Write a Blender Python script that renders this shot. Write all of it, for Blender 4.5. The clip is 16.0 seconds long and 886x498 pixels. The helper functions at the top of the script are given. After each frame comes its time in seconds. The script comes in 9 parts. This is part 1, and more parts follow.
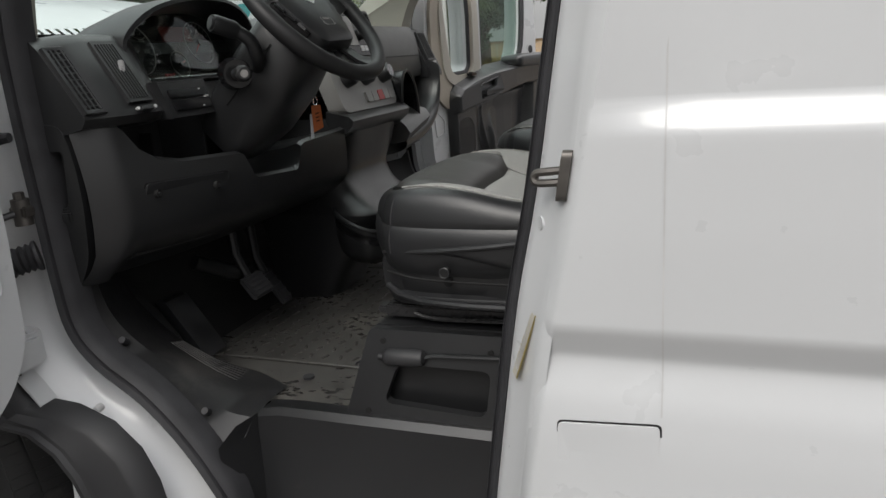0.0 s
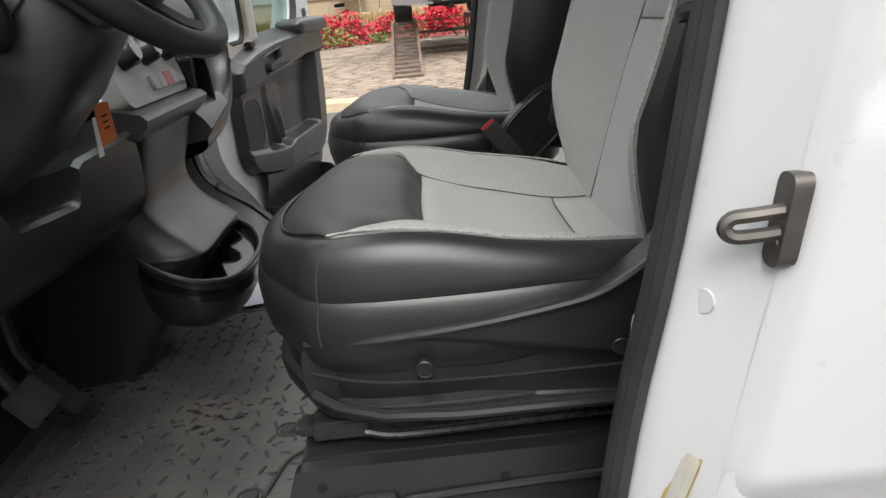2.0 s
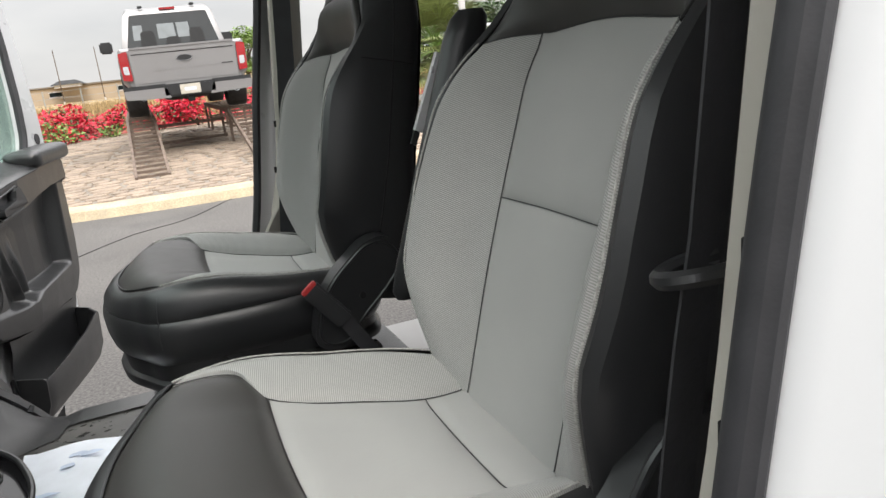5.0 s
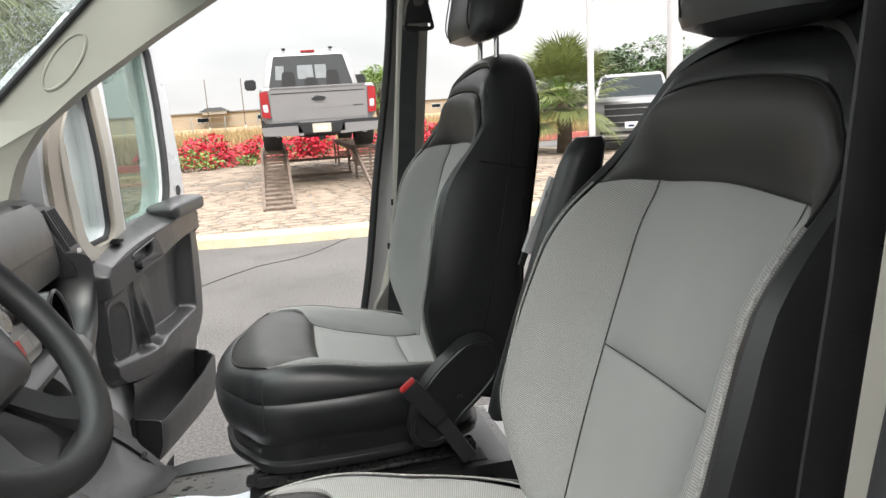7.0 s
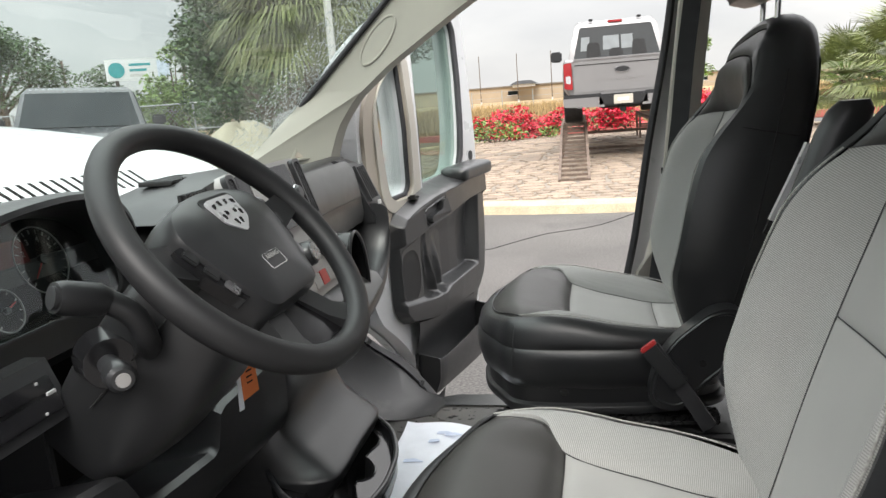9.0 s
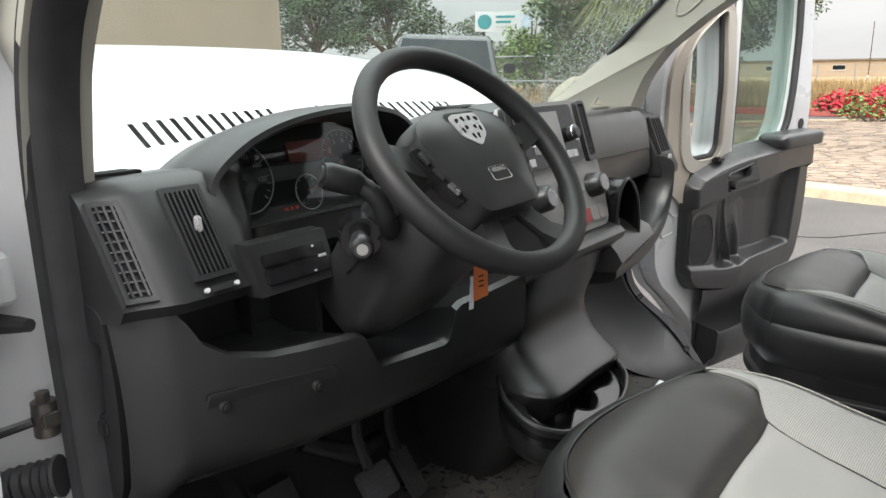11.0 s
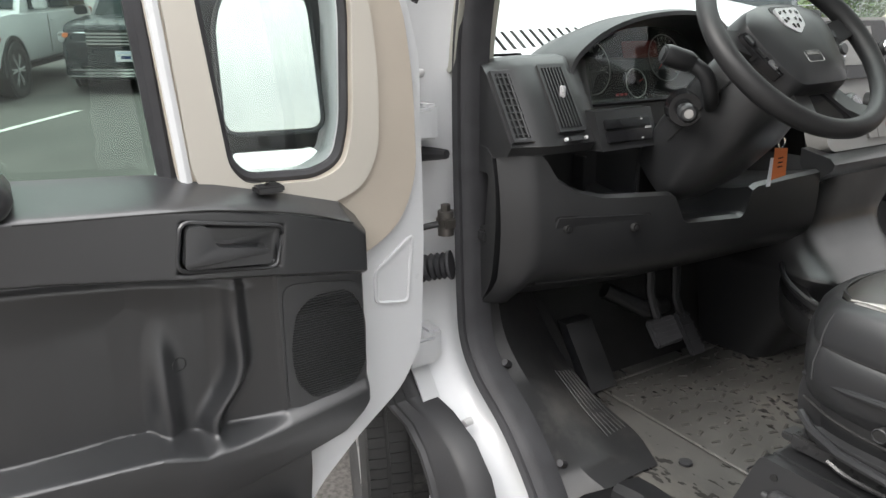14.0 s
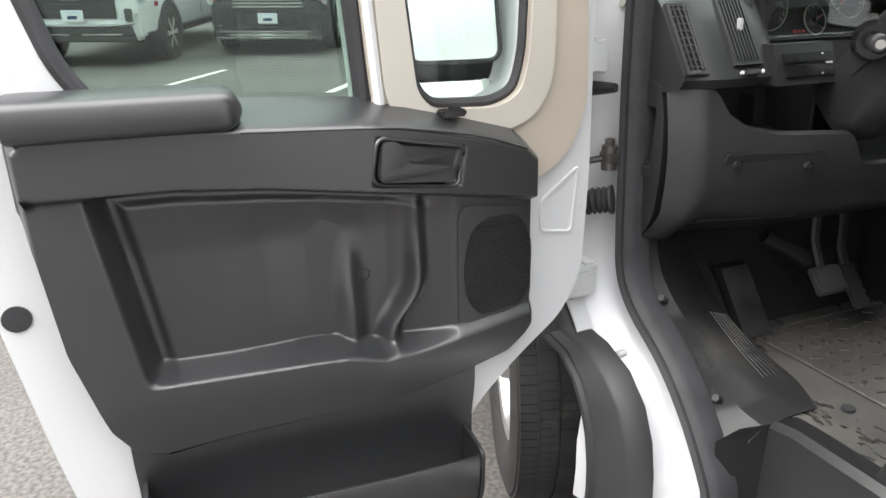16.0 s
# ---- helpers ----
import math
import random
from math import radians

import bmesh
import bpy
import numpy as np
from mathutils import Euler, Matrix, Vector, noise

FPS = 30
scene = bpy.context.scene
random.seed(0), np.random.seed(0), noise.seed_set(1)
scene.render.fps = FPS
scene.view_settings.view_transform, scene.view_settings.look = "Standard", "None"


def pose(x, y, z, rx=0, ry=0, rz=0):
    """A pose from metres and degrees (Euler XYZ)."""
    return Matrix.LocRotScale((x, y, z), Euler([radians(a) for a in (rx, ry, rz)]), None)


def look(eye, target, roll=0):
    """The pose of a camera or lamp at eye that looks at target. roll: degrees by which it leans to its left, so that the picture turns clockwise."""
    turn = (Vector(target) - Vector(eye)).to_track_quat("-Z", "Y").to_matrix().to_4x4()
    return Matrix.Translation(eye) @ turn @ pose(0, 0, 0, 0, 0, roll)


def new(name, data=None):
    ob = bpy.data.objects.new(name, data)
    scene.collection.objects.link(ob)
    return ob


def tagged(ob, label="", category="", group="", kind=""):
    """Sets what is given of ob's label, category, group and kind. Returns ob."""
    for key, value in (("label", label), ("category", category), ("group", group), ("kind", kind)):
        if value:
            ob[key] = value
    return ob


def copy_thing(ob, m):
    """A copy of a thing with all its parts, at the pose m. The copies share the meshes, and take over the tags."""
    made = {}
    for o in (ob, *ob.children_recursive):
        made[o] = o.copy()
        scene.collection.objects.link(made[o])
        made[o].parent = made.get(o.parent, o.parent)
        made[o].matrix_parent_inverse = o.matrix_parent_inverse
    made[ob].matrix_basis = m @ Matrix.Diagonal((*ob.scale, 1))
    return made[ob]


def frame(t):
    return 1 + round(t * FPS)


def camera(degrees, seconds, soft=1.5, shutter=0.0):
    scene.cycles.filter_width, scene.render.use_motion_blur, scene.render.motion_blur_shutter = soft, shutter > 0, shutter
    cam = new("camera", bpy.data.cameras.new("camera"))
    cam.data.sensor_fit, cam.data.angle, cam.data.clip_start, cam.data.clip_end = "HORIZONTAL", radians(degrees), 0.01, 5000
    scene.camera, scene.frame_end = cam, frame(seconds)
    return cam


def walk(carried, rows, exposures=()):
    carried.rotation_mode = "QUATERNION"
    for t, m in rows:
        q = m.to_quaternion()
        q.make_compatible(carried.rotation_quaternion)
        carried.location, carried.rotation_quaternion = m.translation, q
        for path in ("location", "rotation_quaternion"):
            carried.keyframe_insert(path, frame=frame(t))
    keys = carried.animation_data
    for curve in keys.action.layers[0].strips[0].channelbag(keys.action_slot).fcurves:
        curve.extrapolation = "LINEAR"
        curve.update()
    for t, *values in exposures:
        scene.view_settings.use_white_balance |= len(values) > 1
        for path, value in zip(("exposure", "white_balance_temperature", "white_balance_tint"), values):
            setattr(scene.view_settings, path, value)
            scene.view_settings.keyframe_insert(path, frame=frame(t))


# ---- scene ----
cam = camera(63.4, 16.0)
PATH = [
    (0, (0.206, -0.922, 1.247), (-0.47, 0.885, 0.721), -4.0),
    (0.5, (0.032, -0.851, 1.246), (-0.507, 0.99, 0.683), -4.9),
    (1, (-0.079, -0.75, 1.233), (-0.451, 1.123, 0.64), -5.2),
    (1.2, (-0.121, -0.685, 1.238), (-0.42, 1.195, 0.624), -5.5),
    (1.5, (-0.171, -0.586, 1.237), (-0.349, 1.304, 0.608), -5.3),
    (2, (-0.218, -0.457, 1.249), (-0.184, 1.43, 0.587), -5.4),
    (2.5, (-0.282, -0.356, 1.264), (-0.063, 1.507, 0.571), -5.7),
    (3, (-0.345, -0.283, 1.288), (0.029, 1.553, 0.59), -6.1),
    (3.5, (-0.358, -0.252, 1.311), (0.169, 1.55, 0.624), -5.7),
    (4, (-0.334, -0.229, 1.337), (0.31, 1.554, 0.701), -5.3),
    (4.5, (-0.32, -0.212, 1.373), (0.39, 1.563, 0.785), -4.9),
    (4.7, (-0.311, -0.21, 1.379), (0.405, 1.572, 0.82), -5.8),
    (6.8, (-0.288, -0.193, 1.528), (0.22, 1.696, 1.112), -3.6),
    (7, (-0.271, -0.185, 1.521), (0.155, 1.729, 1.125), -3.7),
    (7.5, (-0.273, -0.198, 1.528), (-0.016, 1.747, 1.139), -4.0),
    (8, (-0.257, -0.2, 1.521), (-0.195, 1.76, 1.132), -4.5),
    (8.5, (-0.235, -0.219, 1.513), (-0.393, 1.735, 1.118), -4.7),
    (9, (-0.183, -0.292, 1.505), (-0.57, 1.627, 1.093), -4.5),
    (9.2, (-0.16, -0.318, 1.5), (-0.634, 1.579, 1.079), -4.2),
    (11.3, (-0.011, -0.318, 1.463), (-1.269, 1.154, 0.962), -0.4),
    (11.5, (-0.01, -0.331, 1.463), (-1.305, 1.103, 0.945), -0.2),
    (12, (0.003, -0.358, 1.453), (-1.392, 0.976, 0.928), -0.2),
    (12.5, (0.027, -0.409, 1.444), (-1.445, 0.83, 0.897), -0.2),
    (13, (0.092, -0.515, 1.42), (-1.451, 0.631, 0.866), -0.4),
    (13.5, (0.149, -0.604, 1.398), (-1.441, 0.471, 0.836), -0.6),
    (14, (0.177, -0.665, 1.38), (-1.458, 0.328, 0.795), -0.8),
    (14.5, (0.201, -0.719, 1.368), (-1.469, 0.197, 0.758), -0.9),
    (15, (0.205, -0.757, 1.357), (-1.498, 0.08, 0.727), -1.0),
    (15.5, (0.213, -0.771, 1.339), (-1.528, -0.023, 0.701), -1.3),
    (16, (0.203, -0.786, 1.329), (-1.551, -0.093, 0.663), -1.5),
]
EXPOSURES = [(0, 0.62), (1.5, 1.08), (3.5, 1.55), (4.7, 1.48), (7, 1.78), (9, 1.65), (12.5, 1.68), (16, 2.1)]
walk(cam, [(t, look(eye, target, roll)) for t, eye, target, roll in PATH], EXPOSURES)

# ---- world, sun, exposure ----
world = bpy.data.worlds.new("overcast_sky")
scene.world = world
world.use_nodes = True
wn = world.node_tree.nodes
wl = world.node_tree.links
wn.clear()
w_out = wn.new("ShaderNodeOutputWorld")
w_bg = wn.new("ShaderNodeBackground")
w_sky = wn.new("ShaderNodeTexSky")
w_sky.sky_type = "NISHITA"
w_sky.sun_disc = False
w_sky.sun_elevation = radians(45)
w_sky.sun_rotation = radians(180)
w_mix = wn.new("ShaderNodeMix")
w_mix.data_type = "RGBA"
w_mix.inputs[0].default_value = 0.9
w_co = wn.new("ShaderNodeTexCoord")
w_map = wn.new("ShaderNodeMapping")
w_map.inputs["Scale"].default_value = (1.0, 1.0, 3.2)
w_noise = wn.new("ShaderNodeTexNoise")
w_noise.inputs["Scale"].default_value = 2.2
w_noise.inputs["Detail"].default_value = 6
w_ramp = wn.new("ShaderNodeValToRGB")
w_ramp.color_ramp.elements[0].position, w_ramp.color_ramp.elements[0].color = 0.3, (6.9, 6.9, 7.0, 1)
w_ramp.color_ramp.elements[1].position, w_ramp.color_ramp.elements[1].color = 0.72, (10.5, 10.2, 9.9, 1)
wl.new(w_co.outputs["Generated"], w_map.inputs["Vector"])
wl.new(w_map.outputs["Vector"], w_noise.inputs["Vector"])
wl.new(w_noise.outputs["Fac"], w_ramp.inputs["Fac"])
wl.new(w_sky.outputs["Color"], w_mix.inputs[6])
wl.new(w_ramp.outputs["Color"], w_mix.inputs[7])
# an overcast sky is brighter overhead than at the horizon
w_sep = wn.new("ShaderNodeSeparateXYZ")
w_rise = wn.new("ShaderNodeMapRange")
w_rise.inputs["From Min"].default_value = 0.28
w_rise.inputs["To Min"].default_value, w_rise.inputs["To Max"].default_value = 0.31, 1.85
w_mul = wn.new("ShaderNodeMix")
w_mul.data_type, w_mul.blend_type = "RGBA", "MULTIPLY"
w_mul.inputs[0].default_value = 1.0
wl.new(w_co.outputs["Generated"], w_sep.inputs["Vector"])
wl.new(w_sep.outputs["Z"], w_rise.inputs["Value"])
wl.new(w_mix.outputs[2], w_mul.inputs[6])
wl.new(w_rise.outputs["Result"], w_mul.inputs[7])
wl.new(w_mul.outputs[2], w_bg.inputs["Color"])
w_bg.inputs["Strength"].default_value = 0.118
wl.new(w_bg.outputs["Background"], w_out.inputs["Surface"])

sun = new("sun", bpy.data.lights.new("sun", "SUN"))
sun.data.energy = 0.85
sun.data.angle = radians(30)
sun.data.color = (1.0, 0.96, 0.9)
sun.matrix_world = look((0.0, -15.2, 15.5), (0, 0, 0))


# ---- materials ----
def mat(name, col, rough=0.5, metal=0.0, var=0.15, vscale=6.0, grain=0.0, gscale=400.0, bump=0.0, bscale=600.0,
        coat=0.0, spec=0.5, sheen=0.0, rvar=0.1, dirt=None, dirt_at=0.62, dscale=3.0, island=0.0, each=0.0, kind="noise"):
    m = bpy.data.materials.new(name)
    m.use_nodes = True
    n, l = m.node_tree.nodes, m.node_tree.links
    b = n["Principled BSDF"]
    co = n.new("ShaderNodeTexCoord")
    big = n.new("ShaderNodeTexNoise")
    big.inputs["Scale"].default_value, big.inputs["Detail"].default_value = vscale, 6
    l.new(co.outputs["Object"], big.inputs["Vector"])
    ramp = n.new("ShaderNodeValToRGB")
    e = ramp.color_ramp.elements
    e[0].position, e[1].position = 0.3, 0.7
    e[0].color = (*[c * (1 - var) for c in col], 1)
    e[1].color = (*[min(1, c * (1 + var)) for c in col], 1)
    l.new(big.outputs["Fac"], ramp.inputs["Fac"])
    colour = ramp.outputs["Color"]

    def mixed(a, other, fac, blend="MIX"):
        x = n.new("ShaderNodeMix")
        x.data_type, x.blend_type = "RGBA", blend
        for sock, v in ((x.inputs[0], fac), (x.inputs[6], a), (x.inputs[7], other)):
            if hasattr(v, "is_linked"):
                l.new(v, sock)
            else:
                sock.default_value = v
        return x.outputs[2]

    if grain:
        fine = n.new("ShaderNodeTexNoise")
        fine.inputs["Scale"].default_value, fine.inputs["Detail"].default_value = gscale, 3
        l.new(co.outputs["Object"], fine.inputs["Vector"])
        gr = n.new("ShaderNodeValToRGB")
        gr.color_ramp.elements[0].position, gr.color_ramp.elements[1].position = 0.35, 0.65
        gr.color_ramp.elements[0].color = (1 - grain,) * 3 + (1,)
        gr.color_ramp.elements[1].color = (1 + grain,) * 3 + (1,)
        l.new(fine.outputs["Fac"], gr.inputs["Fac"])
        colour = mixed(colour, gr.outputs["Color"], 1.0, "MULTIPLY")
    if island or each:
        gm = n.new("ShaderNodeNewGeometry") if island else n.new("ShaderNodeObjectInfo")
        ir = n.new("ShaderNodeValToRGB")
        k = island or each
        ir.color_ramp.elements[0].color = (1 - k, 1 - k, 1 - k, 1)
        ir.color_ramp.elements[1].color = (1 + k, 1 + k * 0.9, 1 + k * 0.75, 1)
        l.new(gm.outputs["Random Per Island" if island else "Random"], ir.inputs["Fac"])
        colour = mixed(colour, ir.outputs["Color"], 1.0, "MULTIPLY")
    if dirt:
        dn = n.new("ShaderNodeTexNoise")
        dn.inputs["Scale"].default_value, dn.inputs["Detail"].default_value = dscale, 9
        dn.inputs["Roughness"].default_value = 0.65
        l.new(co.outputs["Object"], dn.inputs["Vector"])
        dr = n.new("ShaderNodeValToRGB")
        dr.color_ramp.elements[0].position, dr.color_ramp.elements[1].position = dirt_at, min(1, dirt_at + 0.16)
        l.new(dn.outputs["Fac"], dr.inputs["Fac"])
        colour = mixed(colour, (*dirt, 1), dr.outputs["Color"])
    l.new(colour, b.inputs["Base Color"])
    rr = n.new("ShaderNodeMapRange")
    rr.inputs["To Min"].default_value, rr.inputs["To Max"].default_value = max(0.02, rough - rvar), min(1, rough + rvar)
    rn = n.new("ShaderNodeTexNoise")
    rn.inputs["Scale"].default_value, rn.inputs["Detail"].default_value = vscale * 4, 5
    l.new(co.outputs["Object"], rn.inputs["Vector"])
    l.new(rn.outputs["Fac"], rr.inputs["Value"])
    l.new(rr.outputs["Result"], b.inputs["Roughness"])
    b.inputs["Metallic"].default_value = metal
    b.inputs["Coat Weight"].default_value = coat
    b.inputs["Coat Roughness"].default_value = 0.06
    b.inputs["Specular IOR Level"].default_value = spec
    b.inputs["Sheen Weight"].default_value = sheen
    if bump:
        t = n.new("ShaderNodeTexVoronoi" if kind == "voronoi" else "ShaderNodeTexNoise")
        t.inputs["Scale"].default_value = bscale
        l.new(co.outputs["Object"], t.inputs["Vector"])
        bp = n.new("ShaderNodeBump")
        bp.inputs["Strength"].default_value, bp.inputs["Distance"].default_value = bump, 0.002 if bscale < 250 else 0.0005
        l.new(t.outputs["Distance" if kind == "voronoi" else "Fac"], bp.inputs["Height"])
        l.new(bp.outputs["Normal"], b.inputs["Normal"])
    return m


def fabric(name, dark, light, scale, relief):
    """A ribbed weave: fine diagonal threads over a mottled cloth."""
    m = mat(name, light, 0.85, var=0.06, vscale=9, sheen=0.15, rvar=0.05, spec=0.25)
    n, l = m.node_tree.nodes, m.node_tree.links
    b = n["Principled BSDF"]
    co = next(x for x in n if x.bl_idname == "ShaderNodeTexCoord")
    mp = n.new("ShaderNodeMapping")
    mp.inputs["Rotation"].default_value = (0, 0, 0.25)
    wv = n.new("ShaderNodeTexWave")
    wv.bands_direction = "X"
    wv.inputs["Scale"].default_value = scale
    wv.inputs["Distortion"].default_value = 0.6
    wv.inputs["Detail Scale"].default_value = 3.0
    l.new(co.outputs["UV"], mp.inputs["Vector"])
    l.new(mp.outputs["Vector"], wv.inputs["Vector"])
    x = n.new("ShaderNodeMix")
    x.data_type = "RGBA"
    l.new(wv.outputs["Fac"], x.inputs[0])
    x.inputs[6].default_value = (*dark, 1)
    l.new(b.inputs["Base Color"].links[0].from_socket, x.inputs[7])
    l.new(x.outputs[2], b.inputs["Base Color"])
    bp = n.new("ShaderNodeBump")
    bp.inputs["Strength"].default_value, bp.inputs["Distance"].default_value = relief, 0.001
    l.new(wv.outputs["Fac"], bp.inputs["Height"])
    l.new(bp.outputs["Normal"], b.inputs["Normal"])
    return m


def glass(name, tint, gloss=0.05, haze=0.0):
    m = bpy.data.materials.new(name)
    m.use_nodes = True
    n, l = m.node_tree.nodes, m.node_tree.links
    n.clear()
    out = n.new("ShaderNodeOutputMaterial")
    tr = n.new("ShaderNodeBsdfTransparent")
    tr.inputs["Color"].default_value = (*tint, 1)
    gl = n.new("ShaderNodeBsdfGlossy")
    gl.inputs["Roughness"].default_value = gloss
    lw = n.new("ShaderNodeLayerWeight")
    lw.inputs["Blend"].default_value = 0.5
    pw = n.new("ShaderNodeMath")
    pw.operation = "POWER"
    pw.inputs[1].default_value = 4.0
    fr = n.new("ShaderNodeMapRange")
    fr.inputs["To Min"].default_value, fr.inputs["To Max"].default_value = 0.035, 0.75
    l.new(lw.outputs["Facing"], pw.inputs[0])
    l.new(pw.outputs["Value"], fr.inputs["Value"])
    mx = n.new("ShaderNodeMixShader")
    l.new(fr.outputs["Result"], mx.inputs["Fac"])
    l.new(tr.outputs["BSDF"], mx.inputs[1])
    l.new(gl.outputs["BSDF"], mx.inputs[2])
    last = mx.outputs["Shader"]
    if haze:
        # veiling haze painted as a thin translucent layer, thicker in patches
        co = n.new("ShaderNodeTexCoord")
        nz = n.new("ShaderNodeTexNoise")
        nz.inputs["Scale"].default_value, nz.inputs["Detail"].default_value = 7, 8
        l.new(co.outputs["Object"], nz.inputs["Vector"])
        mr = n.new("ShaderNodeMapRange")
        mr.inputs["From Min"].default_value, mr.inputs["From Max"].default_value = 0.3, 0.75
        mr.inputs["To Min"].default_value, mr.inputs["To Max"].default_value = haze * 0.5, haze * 1.6
        l.new(nz.outputs["Fac"], mr.inputs["Value"])
        df = n.new("ShaderNodeBsdfTranslucent")
        df.inputs["Color"].default_value = (0.8, 0.82, 0.8, 1)
        film = n.new("ShaderNodeMixShader")
        l.new(mr.outputs["Result"], film.inputs["Fac"])
        l.new(last, film.inputs[1])
        l.new(df.outputs["BSDF"], film.inputs[2])
        last = film.outputs["Shader"]
    l.new(last, out.inputs["Surface"])
    return m


def glow(name, col, strength):
    m = bpy.data.materials.new(name)
    m.use_nodes = True
    b = m.node_tree.nodes["Principled BSDF"]
    b.inputs["Base Color"].default_value = (*[c * 0.5 for c in col], 1)
    b.inputs["Emission Color"].default_value = (*col, 1)
    b.inputs["Emission Strength"].default_value = strength
    return m


M_WHITE = mat("white_car_paint", (0.60, 0.61, 0.62), 0.28, var=0.0, vscale=3, coat=0.5, rvar=0.02)
M_PLASTIC = mat("black_grained_plastic", (0.0165, 0.0169, 0.0180), 0.35, spec=0.65, var=0.15, vscale=5, bump=0.22, bscale=900, rvar=0.07, dirt=(0.035, 0.034, 0.032), dirt_at=0.68, dscale=9)
M_PLASTIC2 = mat("dark_grey_satin_plastic", (0.022, 0.0225, 0.024), 0.32, spec=0.55, var=0.1, vscale=6, bump=0.15, bscale=900, rvar=0.08)
M_GLOSS = mat("gloss_black_plastic", (0.010, 0.010, 0.011), 0.15, var=0.2, vscale=8, rvar=0.06)
M_RUBBER = mat("black_rubber_seal", (0.028, 0.028, 0.031), 0.62, var=0.25, vscale=20, bump=0.2, bscale=200, dirt=(0.06, 0.058, 0.052), dirt_at=0.66, dscale=12)
M_LEATHER = mat("black_leatherette", (0.021, 0.0215, 0.0228), 0.33, spec=0.6, var=0.05, vscale=6, bump=0.2, bscale=700, kind="voronoi", rvar=0.035)
M_FABRIC = fabric("grey_ribbed_cloth", (0.245, 0.243, 0.234), (0.405, 0.402, 0.386), 118, 0.35)
M_FABRIC2 = fabric("smooth_grey_cloth", (0.335, 0.332, 0.319), (0.355, 0.352, 0.338), 260, 0.06)
M_THREAD = mat("pale_grey_thread", (0.36, 0.355, 0.335), 0.8, var=0.3, vscale=260)
M_LEATHER2 = mat("matte_brown_black_leatherette", (0.040, 0.038, 0.036), 0.42, var=0.06, vscale=5, bump=0.15, bscale=800, kind="voronoi", rvar=0.05)
M_DOORP = mat("satin_black_door_plastic", (0.0225, 0.0232, 0.0250), 0.33, spec=1.0, var=0.12, vscale=5, bump=0.3, bscale=900, rvar=0.08, dirt=(0.055, 0.054, 0.052), dirt_at=0.66, dscale=7)
M_TRIM = mat("weathered_grey_black_plastic", (0.032, 0.032, 0.034), 0.52, var=0.15, vscale=6, bump=0.25, bscale=500)
M_RIM = mat("worn_black_wheel_rim", (0.017, 0.017, 0.018), 0.48, spec=0.45, var=0.12, vscale=9, bump=0.25, bscale=800, rvar=0.06)
M_FACE = mat("matte_black_instrument_face", (0.006, 0.006, 0.0065), 0.55, var=0.2, vscale=8, spec=0.15)
M_BLKSTEEL = mat("black_painted_steel", (0.022, 0.022, 0.023), 0.28, var=0.2, vscale=25)
M_SATIN = mat("satin_black_plastic", (0.016, 0.0165, 0.0175), 0.34, spec=0.35, var=0.1, vscale=6, rvar=0.06)
M_DUSTY = mat("dusty_black_plastic", (0.018, 0.018, 0.019), 0.42, var=0.25, vscale=7, bump=0.25, bscale=700, dirt=(0.05, 0.048, 0.046), dirt_at=0.54, dscale=6)
M_SILVERD = mat("brushed_dark_silver", (0.30, 0.30, 0.31), 0.28, 0.8, var=0.06, vscale=8)
M_TAN = mat("light_beige_trim", (0.45, 0.425, 0.375), 0.6, var=0.04, vscale=5, bump=0.15, bscale=700)
M_TAN2 = mat("warm_beige_trim", (0.41, 0.365, 0.305), 0.6, var=0.05, vscale=5, bump=0.15, bscale=700)
M_PILLAR = mat("greyish_beige_trim", (0.37, 0.365, 0.315), 0.55, var=0.05, vscale=5, bump=0.2, bscale=700)
M_GREY = mat("light_grey_satin_plastic", (0.29, 0.283, 0.275), 0.38, var=0.06, vscale=7, bump=0.12, bscale=900)
M_GLOVE = mat("dark_grey_satin_lid", (0.10, 0.099, 0.098), 0.36, var=0.06, vscale=7, bump=0.15, bscale=900)
M_SILVER = mat("silver_plastic", (0.55, 0.55, 0.56), 0.3, 0.3, var=0.06, vscale=8)
M_CHROME = mat("chrome", (0.75, 0.76, 0.78), 0.12, 1.0, var=0.04, vscale=10, rvar=0.04)
M_STEEL = mat("dull_steel", (0.14, 0.13, 0.12), 0.46, 0.8, var=0.2, vscale=30, dirt=(0.14, 0.09, 0.06), dirt_at=0.66, dscale=30)
M_MAT = mat("wet_rubber_floor_mat", (0.070, 0.068, 0.064), 0.38, var=0.28, vscale=7, bump=0.2, bscale=300, dirt=(0.11, 0.103, 0.092), dirt_at=0.52, dscale=5, rvar=0.15)


M_TREAD = mat("rubber_treads", (0.055, 0.053, 0.050), 0.8, var=0.2, vscale=9, spec=0.12)


